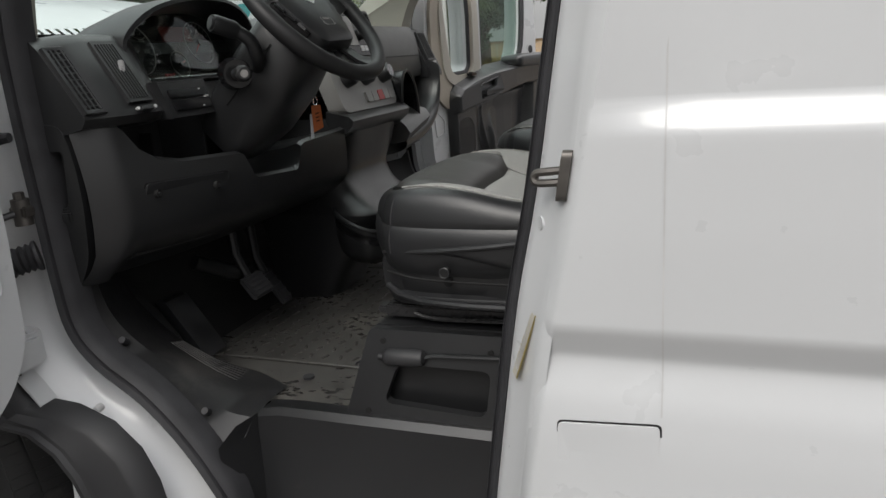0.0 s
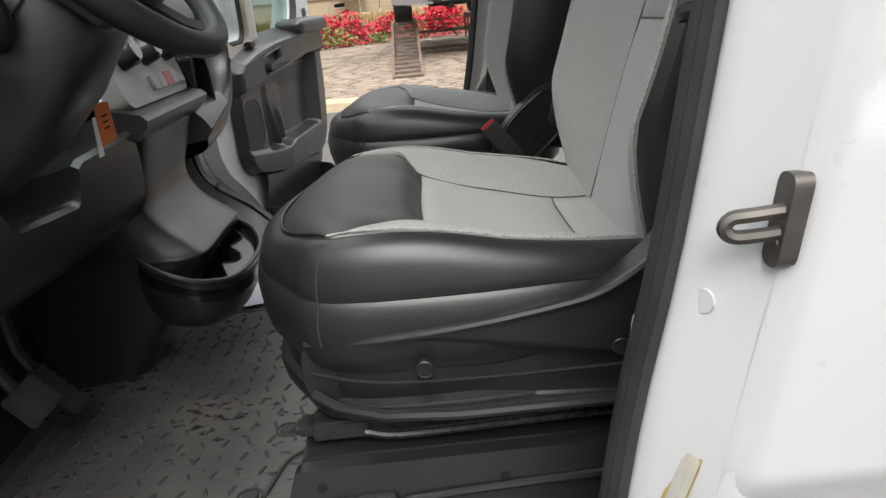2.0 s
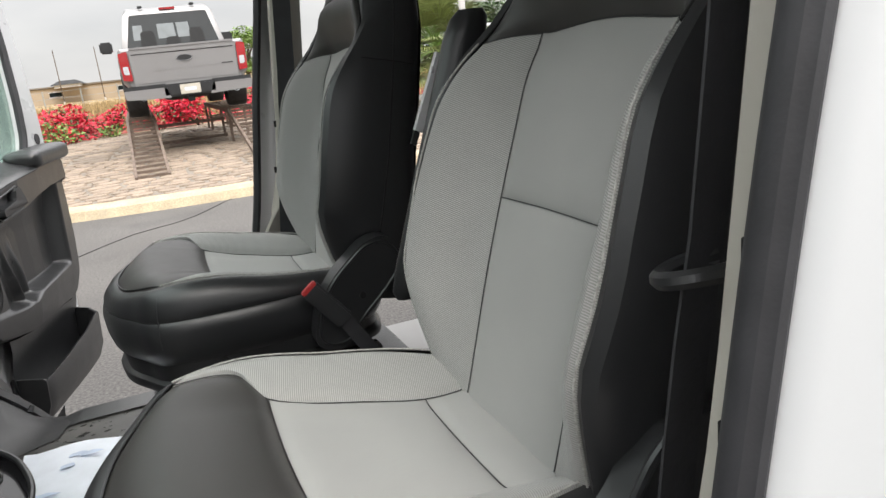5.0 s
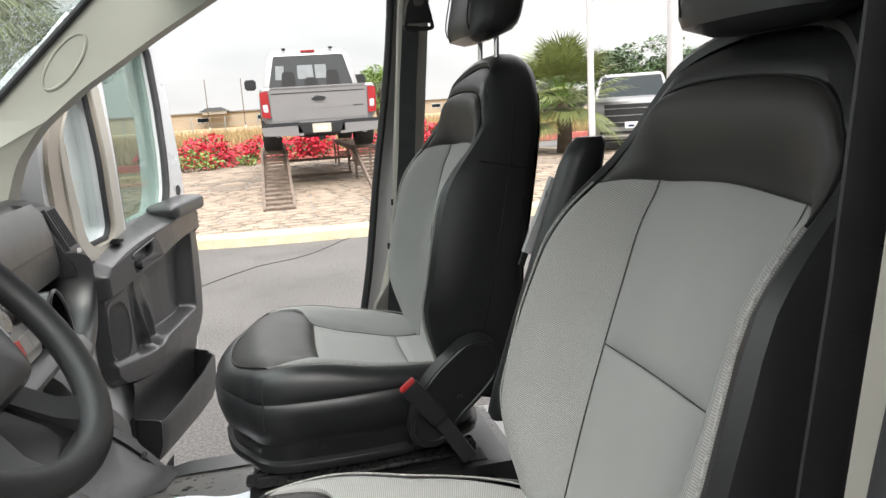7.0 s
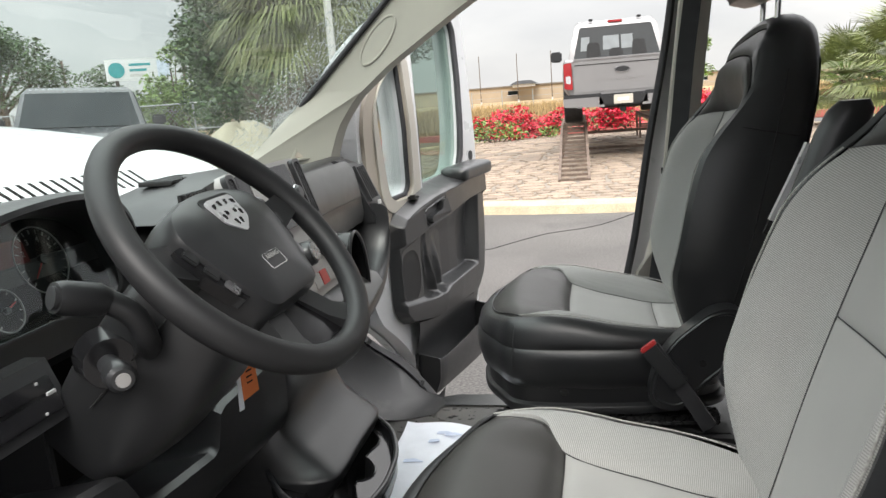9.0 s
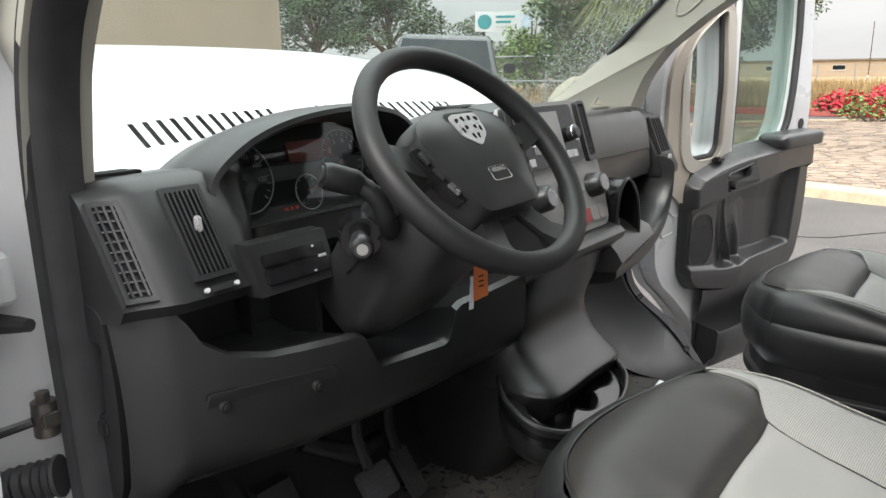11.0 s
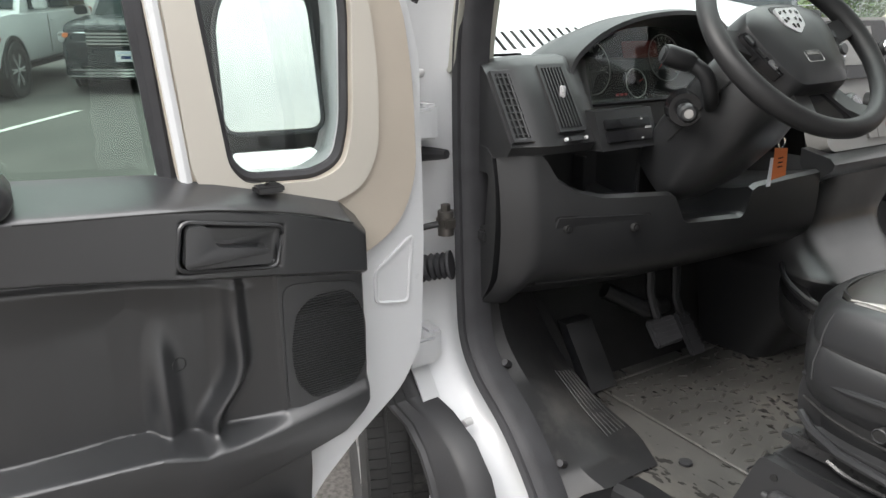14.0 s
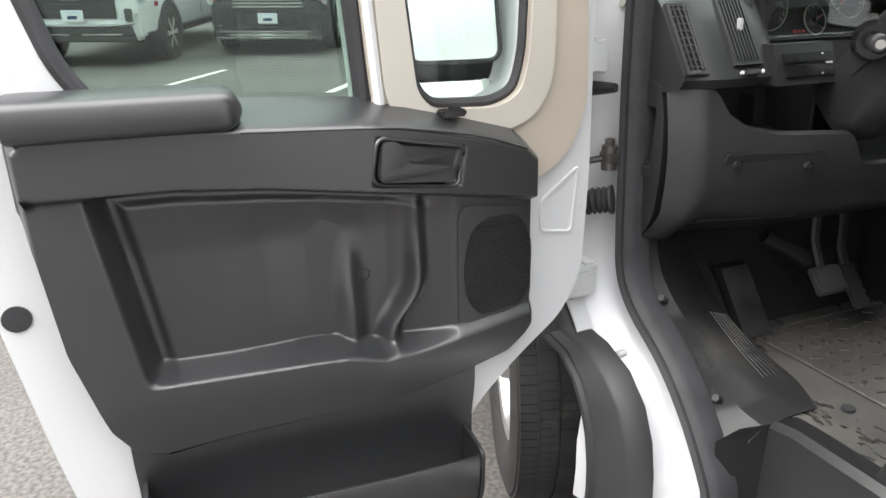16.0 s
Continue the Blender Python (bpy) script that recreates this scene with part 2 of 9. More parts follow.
def wet_blots(m, dark):
    """Dark glossy wet spots and scuffs, gathered in patches."""
    n, l = m.node_tree.nodes, m.node_tree.links
    b = n["Principled BSDF"]
    co = next(x for x in n if x.bl_idname == "ShaderNodeTexCoord")
    mp = n.new("ShaderNodeMapping")
    mp.inputs["Scale"].default_value = (1.0, 1.9, 1.0)
    spots, area = n.new("ShaderNodeTexNoise"), n.new("ShaderNodeTexNoise")
    spots.inputs["Scale"].default_value, spots.inputs["Detail"].default_value = 34, 2
    area.inputs["Scale"].default_value, area.inputs["Detail"].default_value = 5, 3
    l.new(co.outputs["Object"], mp.inputs["Vector"])
    l.new(mp.outputs["Vector"], spots.inputs["Vector"])
    l.new(co.outputs["Object"], area.inputs["Vector"])
    add = n.new("ShaderNodeMath")
    add.operation = "MULTIPLY_ADD"
    add.inputs[1].default_value = 0.55
    l.new(area.outputs["Fac"], add.inputs[0])
    l.new(spots.outputs["Fac"], add.inputs[2])
    edge = n.new("ShaderNodeMapRange")
    edge.inputs["From Min"].default_value, edge.inputs["From Max"].default_value = 0.88, 0.95
    l.new(add.outputs["Value"], edge.inputs["Value"])
    for socket, value in (("Base Color", (*dark, 1)), ("Roughness", 0.24)):
        old = b.inputs[socket].links[0].from_socket
        x = n.new("ShaderNodeMix")
        x.data_type = "RGBA" if socket == "Base Color" else "FLOAT"
        ia, ib, out = (6, 7, 2) if socket == "Base Color" else (2, 3, 0)
        l.new(edge.outputs["Result"], x.inputs[0])
        l.new(old, x.inputs[ia])
        x.inputs[ib].default_value = value
        l.new(x.outputs[out], b.inputs[socket])


wet_blots(M_MAT, (0.032, 0.031, 0.030))
M_PAPER = mat("white_paper", (0.75, 0.78, 0.84), 0.8, var=0.05, vscale=20)
M_STICKER = mat("aged_sticker_paper", (0.50, 0.47, 0.40), 0.6, var=0.1, vscale=60)
M_BLUE = mat("pale_blue_print", (0.58, 0.65, 0.80), 0.8)
M_ORANGE = mat("orange_card", (0.72, 0.20, 0.06), 0.6, var=0.06)
M_RED = mat("red_plastic", (0.45, 0.03, 0.03), 0.35)
M_LCD = glow("red_display", (0.12, 0.012, 0.008), 0.03)
M_INK = mat("pale_grey_print", (0.55, 0.55, 0.55), 0.6)
# near-black for dark joints and marks, and for shade painted into hollows
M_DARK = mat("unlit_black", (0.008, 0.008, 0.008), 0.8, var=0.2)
M_GLASS = glass("clear_glass", (0.93, 0.97, 0.955), 0.01)
M_SCREEN = glass("hazed_windscreen", (0.74, 0.83, 0.805), 0.01, 0.018)
M_DOORGLASS = glass("green_tinted_door_glass", (0.60, 0.69, 0.65), 0.01)
M_DROP = mat("rain_drop", (0.45, 0.48, 0.48), 0.05, var=0.02, coat=1.0)
M_GLASSD = glass("tinted_glass", (0.30, 0.36, 0.36), 0.02)
M_MIRROR = mat("mirror", (0.50, 0.50, 0.485), 0.04, 1.0, var=0.02, rvar=0.02)
M_TYRE = mat("tyre_rubber", (0.022, 0.022, 0.022), 0.75, var=0.3, vscale=14, bump=0.3, bscale=150, dirt=(0.07, 0.065, 0.06), dirt_at=0.6, dscale=9)
M_ALLOY = mat("silver_wheel", (0.50, 0.50, 0.50), 0.35, 0.8, var=0.08, vscale=12)
M_YELLOW = mat("yellow_sticker", (0.48, 0.39, 0.14), 0.5)
M_ASPHALT = mat("asphalt", (0.086, 0.080, 0.075), 0.8, var=0.18, vscale=0.9, grain=0.38, gscale=60, bump=0.9, bscale=70, dirt=(0.060, 0.056, 0.053), dirt_at=0.52, dscale=0.6)
M_KERB = mat("pale_yellow_kerb", (0.40, 0.33, 0.22), 0.8, var=0.14, vscale=5, grain=0.15, gscale=60, dirt=(0.3, 0.26, 0.2), dirt_at=0.6, dscale=4)
M_COBBLE = mat("tan_flagstone", (0.225, 0.18, 0.140), 0.85, var=0.16, vscale=5, grain=0.2, gscale=50, bump=0.4, bscale=60, island=0.3)
M_MORTAR = mat("grey_mortar", (0.19, 0.165, 0.135), 0.9, var=0.15, vscale=2, grain=0.2, gscale=40)
M_RUST = mat("rusty_steel", (0.15, 0.11, 0.085), 0.7, 0.2, var=0.35, vscale=9, dirt=(0.30, 0.24, 0.2), dirt_at=0.6, dscale=6)
M_SILVERP = mat("silver_car_paint", (0.25, 0.245, 0.245), 0.34, 0.3, var=0.03, vscale=3, coat=0.3)
M_BLACKP = mat("black_car_paint", (0.012, 0.016, 0.020), 0.25, var=0.05, vscale=3, coat=0.25)
M_REDL = mat("red_lamp_lens", (0.30, 0.012, 0.015), 0.2, var=0.1, coat=0.5)
M_LEAF = mat("dark_green_leaves", (0.045, 0.085, 0.028), 0.55, var=0.4, vscale=0.8, island=0.4)
M_LEAF2 = mat("bright_green_leaves", (0.13, 0.21, 0.045), 0.5, var=0.3, vscale=1.2, island=0.35)
M_PALM = mat("palm_fronds", (0.155, 0.185, 0.062), 0.5, var=0.3, vscale=1.5, island=0.3)
M_FLOWER = mat("crimson_bracts", (0.55, 0.015, 0.045), 0.6, var=0.25, vscale=3, island=0.35)
M_BARK = mat("brown_bark", (0.10, 0.075, 0.055), 0.9, var=0.35, vscale=6, bump=0.8, bscale=30)
M_GRASS = mat("dry_grass", (0.33, 0.24, 0.12), 0.9, var=0.3, vscale=0.15, grain=0.3, gscale=8, island=0.25)
M_EARTH = mat("red_brown_earth", (0.27, 0.13, 0.09), 0.95, var=0.25, vscale=0.8, grain=0.25, gscale=20)
M_WALLT = mat("tan_stucco", (0.40, 0.32, 0.23), 0.9, var=0.08, vscale=0.4, grain=0.06, gscale=20)
M_POLE = mat("white_pole_paint", (0.55, 0.54, 0.53), 0.5, var=0.08, vscale=2)
M_FENCE = mat("galvanised_wire", (0.36, 0.38, 0.38), 0.5, 0.6, var=0.15)
M_TARP = mat("tan_tarpaulin", (0.36, 0.33, 0.25), 0.8, var=0.15, vscale=2, bump=0.5, bscale=8)
M_LINE = mat("white_road_paint", (0.62, 0.62, 0.58), 0.7, var=0.15, vscale=8, dirt=(0.12, 0.12, 0.12), dirt_at=0.62, dscale=12)
M_TEAL = mat("teal_print", (0.04, 0.30, 0.33), 0.6)
M_NAVY = mat("dark_blue_enamel", (0.02, 0.04, 0.12), 0.25)
M_GLASSP = mat("pale_tone_for_sky_through_glass", (0.10, 0.115, 0.12), 0.45)
M_REDK = mat("faded_red_kerb_paint", (0.42, 0.12, 0.10), 0.8, var=0.2)
M_SIGN = mat("white_sign_face", (0.70, 0.71, 0.74), 0.6, var=0.03)


# ---- geometry helpers ----
def thing(name, label="", category="", group="", kind="", at=(0, 0, 0)):
    ob = new(name)
    ob.empty_display_size = 0.05
    ob.location = at
    return tagged(ob, label, category, group, kind)


def part(name, bm, material, parent=None, label="", smooth=38, bevel=0.0):
    """Links a bmesh, given in world places, as one mesh object under its thing or part."""
    if bevel:
        sharp = [e for e in bm.edges if len(e.link_faces) == 2 and e.calc_face_angle(0) > 0.6]
        bmesh.ops.bevel(bm, geom=sharp, offset=bevel, segments=2, affect="EDGES", clamp_overlap=True)
    bmesh.ops.recalc_face_normals(bm, faces=bm.faces)
    root = parent
    while root is not None and root.parent is not None:
        root = root.parent
    if root is not None:
        bm.transform(root.matrix_basis.inverted())
    me = bpy.data.meshes.new(name)
    limit = radians(smooth)
    for f in bm.faces:
        f.smooth = smooth > 0
    for e in bm.edges:
        if len(e.link_faces) == 2 and e.calc_face_angle(0) > limit:
            e.smooth = False
    bm.to_mesh(me)
    bm.free()
    if isinstance(material, (list, tuple)):
        for m in material:
            me.materials.append(m)
    else:
        me.materials.append(material)
    ob = new(name, me)
    ob.parent = parent
    if label:
        ob["label"] = label
    return ob


def box(x0, x1, y0, y1, z0, z1, bev=0.0, bm=None):
    own = bmesh.new()
    v = [own.verts.new((x, y, z)) for x in (x0, x1) for y in (y0, y1) for z in (z0, z1)]
    for q in ((0, 1, 3, 2), (4, 6, 7, 5), (0, 4, 5, 1), (2, 3, 7, 6), (0, 2, 6, 4), (1, 5, 7, 3)):
        own.faces.new([v[i] for i in q])
    if bev:
        bmesh.ops.bevel(own, geom=own.edges[:], offset=bev, segments=2, affect="EDGES", clamp_overlap=True)
    return own if bm is None else joined(bm, own)


def joined(bm, other):
    me = bpy.data.meshes.new("tmp")
    other.to_mesh(me)
    other.free()
    bm.from_mesh(me)
    bpy.data.meshes.remove(me)
    return bm


def moved(bm, m):
    bm.transform(m)
    return bm


def loft(rings, ring=True, caps=True, bm=None, ends=False):
    bm = bm or bmesh.new()
    rows = [[bm.verts.new(p) for p in r] for r in rings]
    n = len(rows[0])
    pairs = list(zip(rows, rows[1:])) + ([(rows[-1], rows[0])] if ends else [])
    for a, b in pairs:
        for i in range(n if ring else n - 1):
            j = (i + 1) % n
            try:
                bm.faces.new((a[i], a[j], b[j], b[i]))
            except ValueError:
                pass
    if caps and ring and not ends:
        bm.faces.new(rows[0][::-1])
        bm.faces.new(rows[-1])
    return bm


def tube(path, r, n=8, closed=False, bm=None, caps=True):
    """A round bar along points; r is one radius or one for each point."""
    pts = [Vector(p) for p in path]
    rings, up = [], None
    for i, p in enumerate(pts):
        a = pts[i - 1] if (i or closed) else p
        b = pts[(i + 1) % len(pts)] if (i + 1 < len(pts) or closed) else p
        d = (b - a).normalized()
        if up is None:
            up = d.orthogonal().normalized()
        up = (up - d * up.dot(d)).normalized()
        side = d.cross(up)
        k = r[i] if isinstance(r, (list, tuple)) else r
        rings.append([p + k * (math.cos(2 * math.pi * j / n) * up + math.sin(2 * math.pi * j / n) * side) for j in range(n)])
    return loft(rings, True, caps, bm, closed)


def band(path, across, w, t, bm=None, closed=False):
    """A flat strip w wide (along the vectors across) and t thick along points."""
    pts = [Vector(p) for p in path]
    rings = []
    for i, p in enumerate(pts):
        a = pts[i - 1] if (i or closed) else p
        b = pts[(i + 1) % len(pts)] if (i + 1 < len(pts) or closed) else p
        d = (b - a).normalized()
        s = Vector(across[i] if isinstance(across, list) else across)
        s = (s - d * s.dot(d)).normalized()
        k = d.cross(s)
        rings.append([p + s * w / 2 + k * t / 2, p - s * w / 2 + k * t / 2, p - s * w / 2 - k * t / 2, p + s * w / 2 - k * t / 2])
    return loft(rings, True, True, bm, closed)


def cyl(p0, p1, r0, r1=None, n=16, bm=None):
    return tube([p0, p1], [r0, r0 if r1 is None else r1], n, bm=bm)


def smooth_line(pts, n):
    """n+1 points along a Catmull-Rom curve through pts."""
    p = [Vector(q) for q in pts]
    p = [p[0] * 2 - p[1]] + p + [p[-1] * 2 - p[-2]]
    seg = len(p) - 3
    out = []
    for i in range(n + 1):
        s = min(i / n * seg, seg - 1e-6)
        k, t = int(s), s - int(s)
        a, b, c, d = p[k : k + 4]
        out.append(0.5 * (2 * b + (c - a) * t + (2 * a - 5 * b + 4 * c - d) * t * t + (3 * b - a - 3 * c + d) * t ** 3))
    return out


def round_loop(pts, n=6, r=0.03):
    """A closed 2D outline with its corners rounded."""
    out = []
    m = len(pts)
    for i in range(m):
        a, b, c = Vector(pts[i - 1]), Vector(pts[i]), Vector(pts[(i + 1) % m])
        k = r[i] if isinstance(r, (list, tuple)) else r
        u, v = a - b, c - b
        k = min(k, u.length * 0.45, v.length * 0.45)
        p, q = b + u.normalized() * k, b + v.normalized() * k
        for j in range(n + 1):
            t = j / n
            out.append((1 - t) ** 2 * p + 2 * t * (1 - t) * b + t * t * q)
    return out


def slab(outline, holes, put, t0, t1, bm=None):
    """A plate from a 2D outline with holes. put(u, v, d) gives the place; d runs from t0 to t1."""
    from mathutils import geometry
    bm = bm or bmesh.new()
    loops = [[Vector((p[0], p[1], 0)) for p in lp] for lp in [outline, *holes]]
    tris = geometry.tessellate_polygon(loops)
    flat = [p for lp in loops for p in lp]
    lo = [bm.verts.new(put(p.x, p.y, t0)) for p in flat]
    hi = [bm.verts.new(put(p.x, p.y, t1)) for p in flat]
    for a, b, c in tris:
        for vs in ((lo[a], lo[b], lo[c]), (hi[c], hi[b], hi[a])):
            try:
                bm.faces.new(vs)
            except ValueError:
                pass
    k = 0
    for lp in loops:
        n = len(lp)
        for i in range(n):
            j = (i + 1) % n
            bm.faces.new((lo[k + i], lo[k + j], hi[k + j], hi[k + i]))
        k += n
    return bm


def patch(bottom, top, left, right, nu, nv, put, bm=None):
    """A Coons patch in a plane, lifted by put(a, b, u, v)."""
    c0, c1 = smooth_line(bottom, nu), smooth_line(top, nu)
    d0, d1 = smooth_line(left, nv), smooth_line(right, nv)
    bm = bm or bmesh.new()
    uv = bm.loops.layers.uv.verify()
    flat, rows = {}, []
    for j in range(nv + 1):
        v = j / nv
        row = []
        for i in range(nu + 1):
            u = i / nu
            p = (1 - v) * c0[i] + v * c1[i] + (1 - u) * d0[j] + u * d1[j] - (
                (1 - u) * (1 - v) * c0[0] + u * (1 - v) * c0[-1] + (1 - u) * v * c1[0] + u * v * c1[-1])
            row.append(bm.verts.new(put(p.x, p.y, u, v)))
            flat[row[-1]] = (p.x, p.y)
        rows.append(row)
    for a, b in zip(rows, rows[1:]):
        for i in range(nu):
            f = bm.faces.new((a[i], a[i + 1], b[i + 1], b[i]))
            for lp in f.loops:
                lp[uv].uv = flat[lp.vert]
    return bm


def lerp_table(table, k):
    """Linear reading of rows (key, values...)."""
    if k <= table[0][0]:
        return table[0][1:]
    for a, b in zip(table, table[1:]):
        if k <= b[0]:
            f = (k - a[0]) / (b[0] - a[0])
            return tuple(p + (q - p) * f for p, q in zip(a[1:], b[1:]))
    return table[-1][1:]


def ease(a, b, x):
    t = min(1, max(0, (x - a) / (b - a)))
    return t * t * (3 - 2 * t)


def text_bm(words, size, depth=0.001):
    cu = bpy.data.curves.new("words", "FONT")
    cu.body, cu.size, cu.extrude, cu.align_x, cu.align_y = words, size, depth, "CENTER", "CENTER"
    ob = bpy.data.objects.new("words", cu)
    scene.collection.objects.link(ob)
    bpy.context.view_layer.update()
    me = ob.to_mesh()
    bm = bmesh.new()
    bm.from_mesh(me)
    ob.to_mesh_clear()
    bpy.data.objects.remove(ob)
    bpy.data.curves.remove(cu)
    return bm


MID = 1.025  # the van's middle line
WIDE = 2.05


def mirror_y(bm):
    bm.transform(Matrix.Translation((0, WIDE, 0)) @ Matrix.Diagonal((1, -1, 1, 1)))
    return bm


# ---- the van's shell ----
OPENING = [(-0.15, 0.30), (-0.60, 0.30), (-0.665, 0.43), (-0.735, 0.54), (-0.82, 0.63), (-0.92, 0.70), (-0.968, 0.765), (-0.98, 0.86), (-0.985, 1.0),
           (-0.99, 1.2), (-0.985, 1.36), (-0.955, 1.49), (-0.90, 1.58), (-0.80, 1.665), (-0.58, 1.80), (-0.38, 1.92), (-0.25, 1.97), (-0.1, 1.985),
           (0.03, 1.975), (0.085, 1.92), (0.095, 1.83), (0.065, 1.6), (0.015, 1.33), (-0.03, 1.05), (-0.065, 0.88), (-0.10, 0.64), (-0.13, 0.42)]


def outline_normals(pts):
    out = []
    for i, p in enumerate(pts):
        a, b = Vector(pts[i - 1]), Vector(pts[(i + 1) % len(pts)])
        d = (b - a).normalized()
        out.append(Vector((-d.y, d.x)))
    return out


def dense(pts, n):
    loop = smooth_line([pts[-1], *pts, pts[0], pts[1]], n * (len(pts) + 2))
    return loop[n : n * (len(pts) + 1)]


RIM = dense(OPENING, 4)
RIM_N = [-k for k in outline_normals(RIM)]
if sum(n.dot(p - Vector((-0.4, 1.2))) for n, p in zip(RIM_N, RIM)) < 0:
    RIM_N = [-k for k in RIM_N]


def rim_loft(profile, rear=None, ring=True):
    """Sweeps a profile round the door opening; rear: another one for the rear pillar."""
    rings = []
    for p, n in zip(RIM, RIM_N):
        k = ease(-0.5, -0.2, p.x) * ease(1.99, 1.85, p.y) if rear else 0.0
        prof = [(a[0] + (b[0] - a[0]) * k, a[1] + (b[1] - a[1]) * k) for a, b in zip(profile, rear or profile)]
        rings.append([(p.x + n.x * o, y, p.y + n.y * o) for o, y in prof])
    return loft(rings, ring, False, ends=True)


JAMB = [(0.014, 0.115), (0.03, 0.108), (0.050, 0.104), (0.068, 0.094), (0.082, 0.07), (0.098, 0.03), (0.108, 0.008), (0.112, 0.0)]
JAMB_REAR = [(0.010, 0.098), (0.012, 0.078), (0.015, 0.066), (0.026, 0.055), (0.042, 0.040), (0.057, 0.022), (0.068, 0.008), (0.082, 0.003)]
van = thing("cargo_van", "white panel van with both front doors and the sliding door open", "van")


def skin_y(z):
    """Profile of the side: a proud waist band between two pressed steps, flaring out again below."""
    return lerp_table([(0.2, 0.02), (0.35, -0.010), (0.55, -0.016), (0.70, -0.010), (0.76, -0.004), (0.815, 0.0105), (0.824, 0.0115), (0.832, 0.0095), (0.868, -0.0045),
                       (0.876, -0.006), (1.0, -0.0068), (1.134, -0.005), (1.142, -0.002), (1.168, 0.012), (1.178, 0.0145), (1.5, 0.020), (2.0, 0.07), (2.2, 0.13), (2.36, 0.30)], z)[0]


def shut_x(z):
    return 0.074 + lerp_table([(0.2, -0.16), (0.30, -0.15), (0.42, -0.13), (0.64, -0.10), (0.88, -0.065), (1.05, -0.03), (1.33, 0.015), (1.6, 0.065), (1.83, 0.095), (2.4, 0.10)], z)[0]


def side_skin(x_from, x_to, name):
    bm = bmesh.new()
    zs = sorted({0.22 + 0.02 * i for i in range(108)} | {0.80 + 0.006 * i for i in range(16)} | {1.13 + 0.006 * i for i in range(10)})
    rows = []
    for z in zs:
        s = shut_x(z) if x_from is None else x_from
        xs = [s, s + 0.004, s + 0.012] + [s + (x_to - s) * f for f in (0.02, 0.03, 0.045, 0.06, 0.1, 0.2, 0.4, 0.6, 0.8, 1)]
        row = []
        for i, x in enumerate(xs):
            y = skin_y(z)
            if x_from is None:
                # the pressed groove fades out towards the pillar
                plain = min(skin_y(z), -0.005 + 0.03 * ease(1.15, 1.9, z)) if z > 1.0 else skin_y(z)
                y = plain + (y - plain) * ease(0.10, 0.15, x)
            if i == 0:
                x, y = x - 0.012, 0.016
            elif i == 1:
                y += 0.004
            row.append((x, y, z))
        rows.append(row)
    loft(rows, False, False, bm)
    return bm


part("side_panel", side_skin(None, 4.6, "a"), M_WHITE, van)
bm = loft([[(x, y, z) for x, y in ((0.2, 0.05), (4.6, 0.05), (4.6, 0.07), (0.2, 0.07))] for z in (0.5, 2.0)])
part("cargo_side_wall", bm, M_WHITE, van)
part("door_frame", rim_loft(JAMB, JAMB_REAR, False), M_WHITE, van)
part("door_frame", mirror_y(rim_loft(JAMB, JAMB_REAR, False)), M_WHITE, van)
SEAL = [(-0.018, 0.14), (-0.020, 0.104), (-0.014, 0.088), (-0.008, 0.082), (-0.006, 0.092), (-0.002, 0.094), (0.001, 0.080), (0.010, 0.074), (0.018, 0.080), (0.022, 0.095), (0.020, 0.118), (0.006, 0.14)]
SEAL_REAR = [(-0.004, 0.097), (-0.008, 0.090), (-0.007, 0.082), (-0.005, 0.077), (-0.003, 0.080), (0.000, 0.078), (0.003, 0.071), (0.008, 0.069), (0.012, 0.071), (0.015, 0.080), (0.014, 0.094), (0.005, 0.103)]
part("door_seal", rim_loft(SEAL, SEAL_REAR), M_RUBBER, van, "black rubber door seal")
part("door_seal", mirror_y(rim_loft(SEAL, SEAL_REAR)), M_RUBBER, van, "black rubber door seal")

# rest of the passenger side, with the sliding door's opening
def far_put(u, v, d):
    return (u, WIDE - (skin_y(v) if v > 1.0 else -0.01) - d, v)


side_out = [(0.05, 0.3), (4.6, 0.3), (4.6, 2.3), (0.12, 2.3), (0.12, 1.3)]
side_hole = round_loop([(0.10, 0.48), (1.52, 0.48), (1.52, 2.02), (0.20, 2.02), (0.16, 1.4)], 5, 0.05)
part("sliding_door_frame", slab(side_out, [side_hole], lambda u, v, d: (u, WIDE - 0.01 - d, v), 0.0, 0.09), M_WHITE, van)
bm = loft([[(-0.45, 0.30, 2.10), (-0.45, 0.12, 2.05), (-0.45, 0.12, 2.02), (-0.45, 1.93, 2.02), (-0.45, 1.93, 2.05), (-0.45, 1.75, 2.12)],
           [(0.2, 0.30, 2.36), (0.2, 0.09, 2.2), (0.2, 0.09, 2.02), (0.2, 1.96, 2.02), (0.2, 1.96, 2.2), (0.2, 1.75, 2.36)],
           [(4.6, 0.30, 2.36), (4.6, 0.09, 2.2), (4.6, 0.09, 2.02), (4.6, 1.96, 2.02), (4.6, 1.96, 2.2), (4.6, 1.75, 2.36)]])
part("roof", bm, M_WHITE, van)
part("rear_door", box(4.58, 4.62, 0.05, 2.0, 0.4, 2.3), M_WHITE, van)
# floor colour paled to bounce extra light forward into the cab
part("load_floor", box(0.3, 4.6, 0.05, 2.0, 0.44, 0.52), M_GREY, van)

# fenders and wheel arches
ARCH_X, ARCH_Z = -1.36, 0.37


def arch(r, n=28, a0=-10, a1=190):
    return [(ARCH_X + r * math.cos(radians(a0 + (a1 - a0) * i / n)), ARCH_Z + r * math.sin(radians(a0 + (a1 - a0) * i / n))) for i in range(n + 1)]


